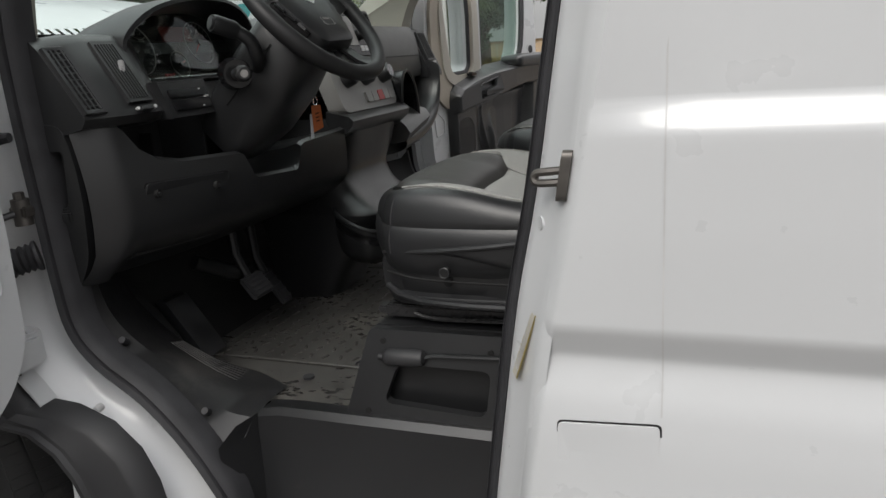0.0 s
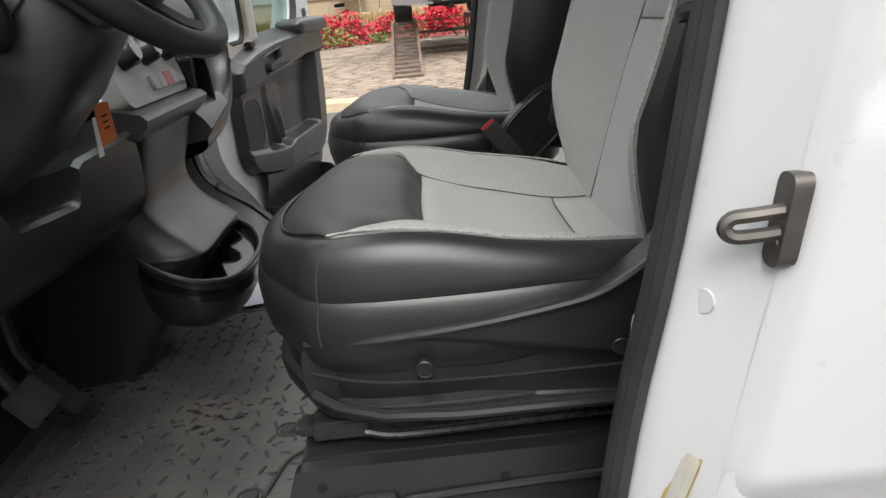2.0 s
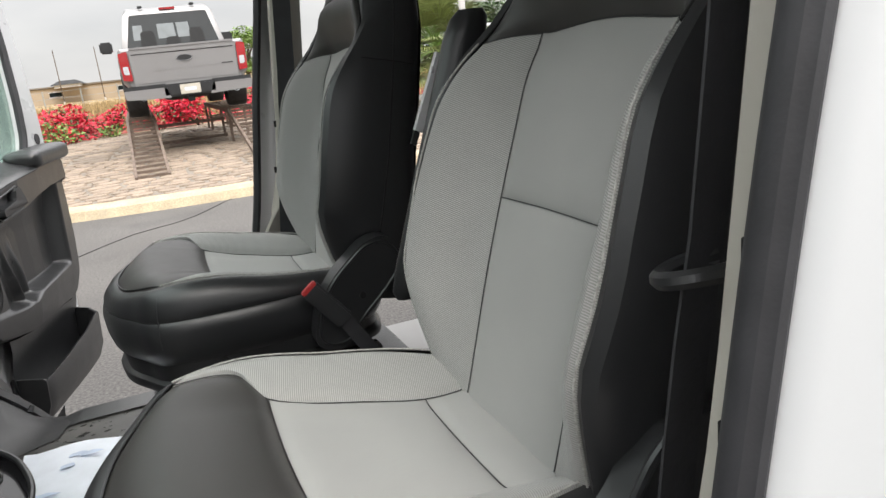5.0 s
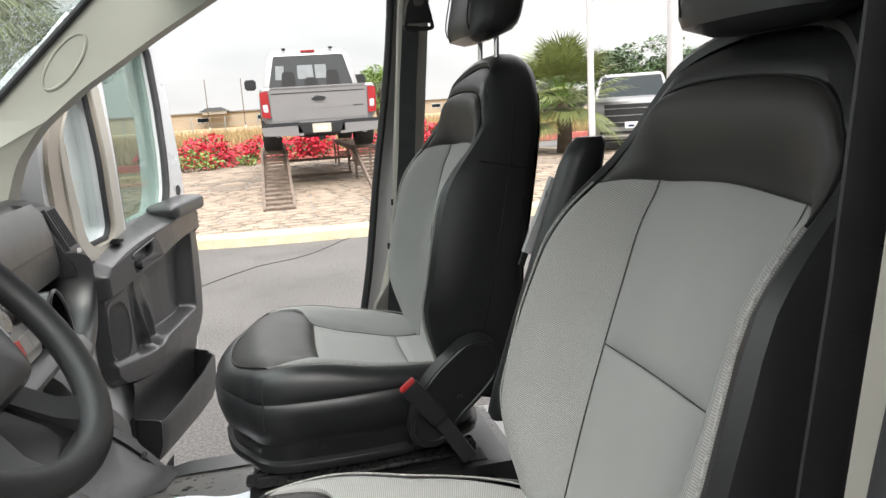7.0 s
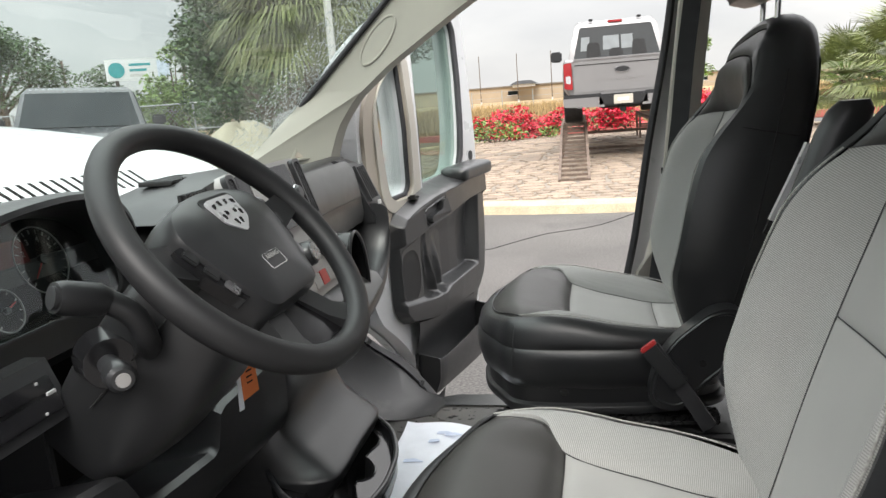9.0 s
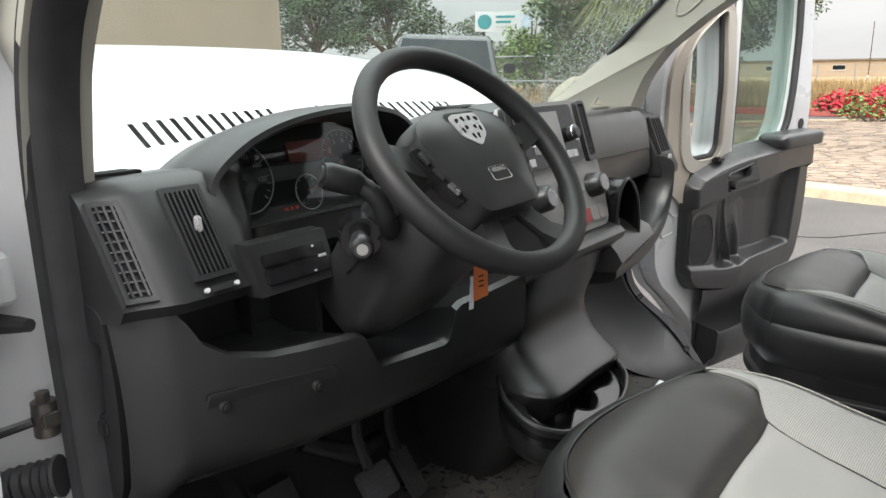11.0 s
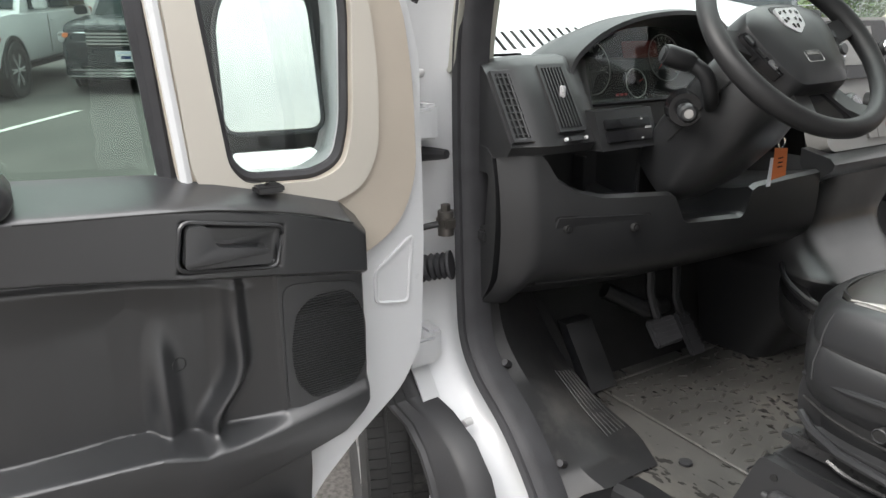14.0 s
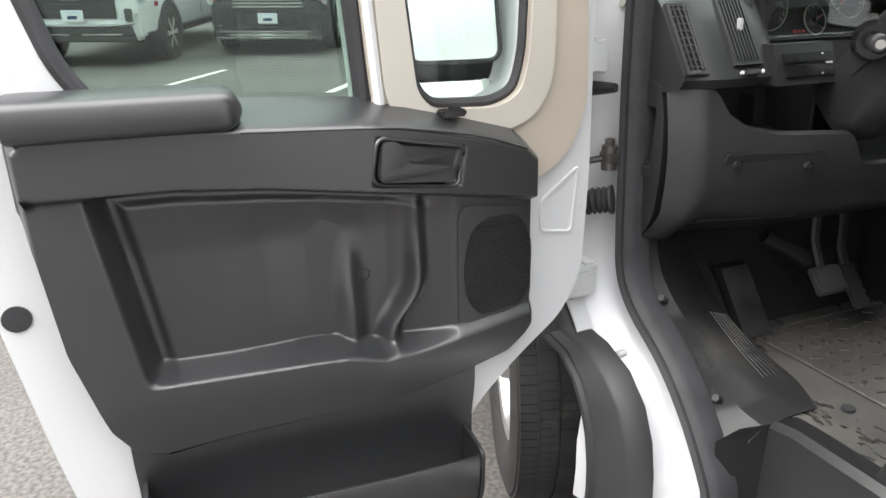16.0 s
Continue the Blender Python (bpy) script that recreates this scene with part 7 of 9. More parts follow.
def build_door(name, label, m, folded):
    root = thing(name, label, "van door", "front doors", at=tuple((m @ Vector((0.0, 0.0, 0.33)))))

    def put(pname, bm, material, parent=None, lab="", **kw):
        return part(pname, moved(bm, m), material, parent or root, lab, **kw)

    outline = round_loop(DOOR_O, 3, 0.03)
    glass_h = round_loop(GLASS_O, 4, 0.03)
    quarter_h = round_loop(QUARTER_O, 4, 0.03)
    shell = put("door_shell", slab(outline, [glass_h, quarter_h], lambda u, v, d: (u, d - 0.05 * ease(1.2, 2.0, v), v), -0.02, 0.045), M_WHITE, lab="white painted door shell", bevel=0.006)
    outer = [Vector((0.55, 1.0)) + (p - Vector((0.55, 1.0))) * 1.01 for p in outline]
    put("outer_skin", slab(outer, [glass_h, quarter_h], lambda u, v, d: (u, d - 0.05 * ease(1.2, 2.0, v), v), -0.06, -0.021), M_WHITE, shell)
    for pth, nm in ((glass_h, "window_seal"), (quarter_h, "quarter_seal")):
        c = sum((Vector(p) for p in pth), Vector((0, 0))) / len(pth)
        put(nm, tube([(p.x, 0.040 - 0.05 * ease(1.2, 2.0, p.y), p.y) for p in pth], 0.0145 if nm == "window_seal" else 0.0095, 8, True), M_RUBBER, shell, "black rubber window seal")
        pane = put("pane", slab([c + (p - c) * 0.995 for p in pth], [], lambda u, v, d: (u, d - 0.05 * ease(1.2, 2.0, v), v), 0.008, 0.012), M_DOORGLASS if nm == "window_seal" else M_GLASS, shell, "door glass")
        pane.visible_shadow = False
    # beige frame trim round the quarter light and along the post
    trim_o = round_loop([(0.043, 1.30), (0.040, 1.13), (0.075, 1.045), (0.16, 0.99), (0.42, 1.10), (0.452, 1.16), (0.468, 1.42), (0.486, 1.68), (0.43, 1.685), (0.20, 1.60), (0.09, 1.50), (0.055, 1.42)], 4, 0.04)
    q_hole = [Vector((0.27, 1.36)) + (p - Vector((0.27, 1.36))) * 1.035 for p in quarter_h]
    put("frame_trim", slab(trim_o, [q_hole], lambda u, v, d: (u, d - 0.05 * ease(1.2, 2.0, v), v), 0.040, 0.060), M_TAN2, shell, "warm beige window frame trim", bevel=0.004)
    inner_o = round_loop([(0.112, 1.30), (0.118, 1.18), (0.150, 1.122), (0.215, 1.098), (0.38, 1.108), (0.43, 1.16), (0.445, 1.42), (0.463, 1.66), (0.40, 1.67), (0.225, 1.58), (0.145, 1.49), (0.118, 1.42)], 4, 0.04)
    put("frame_trim_step", slab(inner_o, [q_hole], lambda u, v, d: (u, d - 0.05 * ease(1.2, 2.0, v), v), 0.055, 0.067), M_TAN, shell, bevel=0.004)
    put("glass_run", band([(0.462, 0.046, 1.16), (0.478, 0.040, 1.40), (0.493, 0.022, 1.70)], (1, 0, 0), 0.030, 0.010), M_RUBBER, shell, "black rubber glass channel")
    put("post_edge", tube([(0.440, 0.056, 1.16), (0.456, 0.049, 1.40), (0.474, 0.034, 1.70)], 0.011, 8), M_WHITE, shell)
    # pressed recess in the metal by the hinge, and body plugs at the trailing edge
    press = round_loop([(0.045, 1.015), (0.125, 0.955), (0.125, 0.895), (0.058, 0.885)], 4, 0.012)
    put("pressed_panel", tube([(p.x, 0.0455, p.y) for p in press], 0.004, 6, True), M_WHITE, shell)
    for a, z in ((1.012, 1.235), (1.022, 0.885)):
        put("body_plug", cyl((a, 0.03, z), (a, 0.0485, z), 0.021, n=18), M_RUBBER, shell, "black rubber plug")

    # moulded inner panel as a height field
    def lo(a):
        return lerp_table([(0.152, 0.775), (0.160, 0.735), (0.185, 0.700), (0.22, 0.670), (0.30, 0.650), (0.402, 0.632), (0.511, 0.627), (0.706, 0.625), (0.80, 0.618), (0.849, 0.614), (0.89, 0.630), (0.919, 0.680), (0.956, 0.823), (0.97, 0.976), (0.989, 1.05)], a)[0]

    def hi(a):
        return lerp_table([(0.152, 1.03), (0.165, 1.082), (0.20, 1.115), (0.30, 1.142), (0.40, 1.166), (0.50, 1.180), (0.70, 1.192), (0.90, 1.200), (0.955, 1.195), (0.99, 1.16)], a)[0]

    def inside(a, z, poly, soft):
        """1 well inside a convex outline, 0 outside, eased over soft."""
        worst = 1.0
        n = len(poly)
        for i in range(n):
            p, q = Vector(poly[i]), Vector(poly[(i + 1) % n])
            e = (q - p).normalized()
            d = e.x * (z - p.y) - e.y * (a - p.x)
            worst = min(worst, ease(-soft, soft, d))
        return worst

    handle = [(0.332, 1.034), (0.480, 1.052), (0.470, 1.121), (0.322, 1.092)]

    def arm_z(a):
        return lerp_table([(0.15, 0.977), (0.172, 0.981), (0.335, 1.009), (0.482, 1.033), (0.645, 1.058), (0.775, 1.070), (0.99, 1.072)], a)[0]

    def lip_z(a):
        return lerp_table([(0.15, 0.765), (0.183, 0.759), (0.36, 0.738), (0.406, 0.735), (0.47, 0.735), (0.505, 0.744), (0.537, 0.753), (0.60, 0.757), (0.83, 0.765), (0.99, 0.765)], a)[0]

    def panel_b(a, z):
        swell = lerp_table([(0.15, 0.0), (0.30, 0.016), (0.48, 0.036), (0.65, 0.034), (0.85, 0.024), (0.99, 0.016)], a)[0]
        arm, lip, left = arm_z(a), lip_z(a), 0.829 + 0.042 * (z - 0.765) / 0.30
        up = ease(arm - 0.003, arm + 0.009, z)
        b = 0.100 + swell * (0.75 + 0.25 * up) + 0.014 * up
        b -= 0.020 * ease(lip - 0.02, 0.60, z)
        sunk = ease(lip - 0.008, lip + 0.016, z) * ease(arm + 0.001, arm - 0.007, z) * ease(left + 0.030, left - 0.004, a)
        deep = lerp_table([(0.15, 0.012), (0.325, 0.020), (0.331, 0.026), (0.40, 0.052), (0.44, 0.066), (0.55, 0.074), (0.65, 0.062), (0.72, 0.055), (0.99, 0.055)], a)[0]
        # the floor of the pocket curves out towards its upper edge; two folds rise from its foot
        deep *= 1 - 0.25 * ease(0.95, 1.06, z)
        foot = ease(0.98, 0.80, z)
        fold = 0.030 * foot * math.exp(-((a - 0.515) / 0.020) ** 2) + (0.016 + 0.022 * foot) * math.exp(-((a - 0.395 - 0.10 * ease(0.90, 0.76, z) ** 2 * 0.5) / 0.015) ** 2)
        # the inset panel stands proud of a narrow groove along its edges
        inset = min(left - 0.004 - a, arm - 0.010 - z)
        deep += 0.008 * ease(0.022, 0.004, inset) * ease(0.34, 0.40, a)
        b -= sunk * max(0.0, deep - fold * ease(0.335, 0.37, a))
        b -= 0.014 * inside(a, z, handle, 0.007)
        return max(b, 0.056)

    na, nz = 300, 280
    rows = []
    for i in range(na + 1):
        a = 0.152 + (0.990 - 0.152) * i / na
        z0, z1 = lo(a), hi(a)
        row = []
        for j in range(nz + 1):
            z = z0 + (z1 - z0) * j / nz
            edge = min(ease(-0.004, 0.022, a - 0.152), ease(0.0, 0.022, 0.990 - a), ease(-0.003, 0.016, z - z0), ease(-0.004, 0.040, z1 - z))
            row.append((a, 0.046 + (panel_b(a, z) - 0.046) * edge, z))
        rows.append(row)
    inner = put("inner_panel", loft(rows, False, False), M_DOORP, lab="black moulded inner door panel")
    put("pad_seam", tube([(a, panel_b(a, z) - 0.001, z) for a, z in [(q.x, q.y) for q in smooth_line([(0.195, 1.076), (0.285, 1.106), (0.40, 1.130), (0.483, 1.140), (0.675, 1.150)], 24)]], 0.0016, 5), M_DARK, inner)
    # elbow pad on the sill
    pad_rows = []
    for i in range(25):
        t = (i / 24) ** 1.6
        a = 0.668 + 0.322 * t
        k = max(0.25, (1 - max(0.0, 1 - t / 0.11) ** 2.6) ** 0.5 * (1 - max(0.0, (t - 0.9) / 0.1) ** 2.6 * 0.9) ** 0.5)
        pad_rows.append([(a, 0.100 + (0.030 + 0.034 * k) * math.copysign(abs(math.cos(w)) ** 0.6, math.cos(w)), 1.184 + 0.004 * t + 0.032 * k * math.copysign(abs(math.sin(w)) ** 0.45, math.sin(w))) for w in [2 * math.pi * j / 28 for j in range(28)]])
    put("elbow_pad", loft(pad_rows), M_DOORP, inner, "dark padded elbow rest")
    # speaker, handle
    spk_o = round_loop([(0.170, 0.775), (0.322, 0.752), (0.318, 0.985), (0.174, 0.965)], 5, 0.03)
    spk_in = round_loop([(0.172, 0.800), (0.205, 0.765), (0.27, 0.760), (0.305, 0.800), (0.311, 0.870), (0.295, 0.935), (0.255, 0.958), (0.195, 0.955), (0.168, 0.90)], 4, 0.03)

    def plate_b(a):
        return panel_b(a, 0.87)

    spk = put("speaker_plate", slab(spk_o, [spk_in], lambda u, v, d: (u, plate_b(u) + d, v), -0.01, 0.0025), M_DOORP, inner, "black speaker surround", bevel=0.001)
    grille = put("speaker_grille", slab(spk_in, [], lambda u, v, d: (u, plate_b(u) + d, v), -0.01, 0.0), M_SATIN, spk, "black speaker grille")
    ribs = bmesh.new()
    for j in range(44):
        z = 0.763 + 0.0046 * j
        cross = []
        for p, q in zip(spk_in, spk_in[1:] + spk_in[:1]):
            if (p.y - z) * (q.y - z) < 0:
                cross.append(p.x + (q.x - p.x) * (z - p.y) / (q.y - p.y))
        if len(cross) < 2:
            continue
        a0, a1 = min(cross) + 0.002, max(cross) - 0.002
        loft([[(a, plate_b(a) - 0.001, z - 0.0013), (a, plate_b(a) + 0.0022, z - 0.0006), (a, plate_b(a) + 0.0022, z + 0.0006), (a, plate_b(a) - 0.001, z + 0.0013)] for a in (a0, (2 * a0 + a1) / 3, (a0 + 2 * a1) / 3, a1)], True, True, ribs)
    tagged(put("grille_ribs", ribs, M_DOORP, grille), kind="stuff")
    bez = round_loop([(0.334, 1.030), (0.486, 1.054), (0.474, 1.126), (0.318, 1.094)], 4, 0.016)
    put("handle_bezel", tube([(p.x, panel_b(p.x, p.y + (0.012 if p.y > 1.075 else -0.012)) + 0.001, p.y) for p in bez], 0.0032, 6, True), M_DOORP, inner)
    put("handle_cup", slab([Vector((0.40, 1.077)) + (p - Vector((0.40, 1.077))) * 0.93 for p in bez], [], lambda u, v, d: (u, panel_b(u, 1.075) + d, v), -0.012, -0.004), M_DOORP, inner)
    put("handle_slot", slab(round_loop([(0.345, 1.074), (0.422, 1.090), (0.430, 1.113), (0.345, 1.097)], 4, 0.008), [], lambda u, v, d: (u, panel_b(u, 1.075) + d, v), -0.004, -0.0025), M_DARK, inner)
    put("door_handle", slab(round_loop([(0.345, 1.042), (0.478, 1.058), (0.468, 1.120), (0.438, 1.117), (0.428, 1.082), (0.345, 1.066)], 4, 0.012), [], lambda u, v, d: (u, panel_b(u, 1.075) + d, v), 0.0, 0.028), M_DOORP, inner, "black door pull", bevel=0.004)
    put("window_switch", joined(box(0.300, 0.345, 0.070, 0.100, 1.138, 1.150, 0.003), box(0.308, 0.325, 0.075, 0.095, 1.148, 1.154, 0.002)), M_GLOSS, inner)
    put("pocket_badge", tube([(0.485 + 0.011 * math.cos(w), panel_b(0.485 + 0.011 * math.cos(w), 0.872) + 0.0008, 0.872 + 0.011 * math.sin(w)) for w in [2 * math.pi * i / 20 for i in range(20)]], 0.0010, 4, True), M_PLASTIC2, inner)
    # storage bin at the foot of the door
    bin_rows = []
    for a, bo, top in ((0.300, 0.150, 0.505), (0.312, 0.158, 0.505), (0.36, 0.162, 0.507), (0.50, 0.168, 0.515), (0.70, 0.172, 0.530), (0.86, 0.165, 0.550), (0.893, 0.12, 0.560)):
        bin_rows.append([(a, 0.046, 0.36), (a, bo * 0.80, 0.36), (a, bo * 0.95, 0.42), (a, bo, top - 0.012), (a, bo - 0.004, top), (a, bo - 0.012, top - 0.003), (a, bo * 0.85 - 0.012, 0.42), (a, 0.055, 0.40)])
    bin_ob = put("door_bin", loft(bin_rows, False, False), M_DOORP, inner, "black open door bin")
    for a0, bo, top in ((0.296, 0.156, 0.510), (0.886, 0.13, 0.560)):
        put("bin_end", slab(round_loop([(0.046, 0.358), (bo * 0.8, 0.358), (bo * 0.96, 0.42), (bo, top), (0.046, top + 0.015)], 3, 0.012), [], lambda u, v, d: (a0 + d, u, v), 0.0, 0.008), M_PLASTIC, bin_ob)
    lower_rows = []
    for a in (0.285, 0.34, 0.42, 0.55, 0.70, 0.84, 0.90):
        t = lo(max(a, 0.2)) + 0.004
        lower_rows.append([(a, 0.046, t), (a, 0.086, t), (a, 0.084, t - 0.04), (a, 0.068, 0.55), (a, 0.060, 0.38)])
    put("lower_panel", loft(lower_rows, False, False), M_DOORP, inner)
    # mirror, folded in against the glass or standing out
    swing = Matrix.Identity(4) if folded else Matrix.Translation((0.13, -0.09, 0)) @ Matrix.Rotation(radians(-78), 4, "Z") @ Matrix.Translation((-0.13, 0.09, 0))

    def fold(pname, bm, *rest):
        return put(pname, moved(bm, swing), *rest)

    mir = fold("mirror_head", loft([[(0.125 + 0.265 * s, -0.120 - dpt, 1.105 + 0.40 * t) for s, t in [((0.5 + 0.5 * math.copysign(abs(math.cos(w)) ** 0.45, math.cos(w))) * k + (1 - k) * 0.5, (0.5 + 0.5 * math.copysign(abs(math.sin(w)) ** 0.45, math.sin(w))) * k + (1 - k) * 0.5) for w in [2 * math.pi * j / 28 for j in range(28)]]] for dpt, k in ((0.0, 0.90), (0.0, 0.97), (0.02, 1.0), (0.06, 0.95), (0.10, 0.75))]), M_PLASTIC, root, "black folded door mirror")
    tilt = Matrix.Translation((0.262, -0.062, 1.338)) @ Matrix.Rotation(radians(-10), 4, "Z") @ Matrix.Rotation(radians(16), 4, "X")
    go = round_loop([(-0.086, -0.128), (0.084, -0.128), (0.080, 0.06), (0.050, 0.130), (-0.065, 0.130), (-0.084, 0.09)], 5, 0.028)
    fold("mirror_glass", moved(slab(go, [], lambda u, v, d: (u, d, v), 0.0, 0.004), tilt), M_MIRROR, mir, "mirror glass reflecting the sky")
    fold("mirror_edge", moved(tube([(p.x, 0.002, p.y) for p in go], 0.005, 6, True), tilt), M_RUBBER, mir)
    go2 = round_loop([(-0.078, -0.026), (0.080, -0.026), (0.078, 0.022), (-0.070, 0.022)], 4, 0.015)
    tilt2 = Matrix.Translation((0.258, -0.050, 1.160)) @ Matrix.Rotation(radians(-10), 4, "Z") @ Matrix.Rotation(radians(26), 4, "X")
    fold("wide_mirror_glass", moved(slab(go2, [], lambda u, v, d: (u, d, v), 0.0, 0.004), tilt2), M_MIRROR, mir)
    fold("mirror_arm", box(0.04, 0.12, -0.10, -0.03, 1.15, 1.22, 0.015), M_PLASTIC, mir)
    return root


DRIVER_M = Matrix(((0, 1, 0, -1.0), (-1, 0, 0, 0.0), (0, 0, 1, 0), (0, 0, 0, 1)))
PASS_M = Matrix(((0.237, 0.9715, 0, -0.972), (0.9715, -0.237, 0, WIDE), (0, 0, 1, 0), (0, 0, 0, 1)))
build_door("driver_door", "white driver's door wide open, with black inner panel", DRIVER_M, True)
build_door("passenger_door", "white passenger door standing open, with black inner panel", PASS_M, False)


# ---- ground and island ----
def ground_z(x, y):
    """The car park rises gently ahead of the van."""
    return 0.060 * max(0.0, min(26.0, -4.0 - x)) * ease(30, 8, y) * ease(-60, -25, y)


def spread(lo, hi, near, step, far):
    out, v = [], near[0]
    while v < near[1]:
        out.append(v)
        v += step
    left, v, s = [], near[0], step
    while v > lo:
        s *= 1.5
        v -= s
        left.append(max(v, lo))
    right, v, s = [], out[-1], step
    while v < hi:
        s *= 1.5
        v += s
        right.append(min(v, hi))
    return left[::-1] + out + right


gx = spread(-900, 900, (-32, 12), 1.0, 900)
gy = spread(-900, 900, (-30, 32), 1.0, 900)
bm = loft([[(x, y, ground_z(x, y)) for y in gy] for x in gx], False, False)
tagged(part("ground", bm, M_ASPHALT), "grey worn asphalt car park", "ground", kind="structure")

ISL = Vector((0.8, 15.4))
ISL_R = (7.6, 6.75)


def isle(a, k=1.0):
    return Vector((ISL.x + ISL_R[0] * k * math.cos(a), ISL.y + ISL_R[1] * k * math.sin(a)))


def isle_z(x, y):
    d = math.hypot((x - ISL.x) / ISL_R[0], (y - ISL.y) / ISL_R[1])
    return 0.115 + 0.14 * ease(1.0, 0.35, d)


angs = [2 * math.pi * i / 96 for i in range(96)]
kerb_bm = loft([[(*isle(a, k), z) for k, z in ((1.035, 0.0), (1.028, 0.10), (1.02, 0.125), (0.985, 0.128), (0.98, 0.09))] for a in angs], False, False, None, True)
tagged(part("kerb", kerb_bm, M_KERB), "pale yellow painted kerb round the paved island", "kerb", kind="structure")
isl_bm = loft([[(*isle(a, k), isle_z(*isle(a, k)) - 0.010) for a in angs] for k in (0.99, 0.9, 0.75, 0.6, 0.4, 0.2, 0.02)], True, False)
island = tagged(part("paved_island", isl_bm, M_MORTAR), "raised island paved with tan flagstones", "pavement", kind="structure")

crack = thing("asphalt_crack", "dark crack across the asphalt", "crack", kind="structure", at=(0, 7, 0))
rnd = random.Random(11)
px, py = -2.8, 4.6
pts = []
while py < 8.6:
    pts.append((px, py, 0.003))
    px += 0.16 + 0.12 * rnd.random()
    py += 0.10 + 0.30 * rnd.random()
part("crack_line", band(pts, (1, -0.6, 0), 0.013, 0.004), M_DARK, crack)

# flagstones, irregular, each with its own edges
def stone(cx, cy, w, h, rnd, bm):
    top, bot = [], []
    n = 5 + int(rnd.random() * 2)
    a0 = rnd.random() * 6
    for i in range(n):
        a = a0 + 2 * math.pi * i / n
        k = 0.86 + 0.2 * rnd.random()
        x = cx + 0.5 * w * k * math.copysign(abs(math.cos(a)) ** 0.7, math.cos(a))
        y = cy + 0.5 * h * k * math.copysign(abs(math.sin(a)) ** 0.7, math.sin(a))
        z = isle_z(x, y)
        top.append(bm.verts.new((cx + (x - cx) * 0.93, cy + (y - cy) * 0.93, z + 0.010)))
        bot.append(bm.verts.new((x, y, z - 0.012)))
    bm.faces.new(top)
    for i in range(n):
        j = (i + 1) % n
        bm.faces.new((bot[i], bot[j], top[j], top[i]))


cells = []
rnd = random.Random(3)
y = 8.6
row = 0
while y < 21.5:
    h = (0.22 if y < 13 else 0.36) * (0.85 + 0.3 * rnd.random())
    x = -7.0 + 0.3 * rnd.random()
    while x < 9:
        w = h * (1.2 + 0.9 * rnd.random())
        if math.hypot((x + w / 2 - ISL.x) / ISL_R[0], (y + h / 2 - ISL.y) / ISL_R[1]) < 0.965:
            cells.append((x + w / 2, y + h / 2, w, h))
        x += w
    y += h
cells.sort(key=lambda c: math.hypot(c[0] - 0.2, c[1] - 8.6))
for c in cells[:290]:
    bm = bmesh.new()
    stone(*c, rnd, bm)
    part("flagstone", bm, M_COBBLE, island, smooth=0)
bm = bmesh.new()
for c in cells[290:]:
    stone(*c, rnd, bm)
tagged(part("flagstones", bm, M_COBBLE, island, smooth=0), kind="stuff")

# ---- vehicles ----
small_wheel = wheel("car_wheel", 0.40, 0.25, 0.265, "black tyre on a silver multi-spoke wheel", tread=False, spokes=6, group="car wheels")
small_wheel.matrix_basis = pose(0, 40, -30)


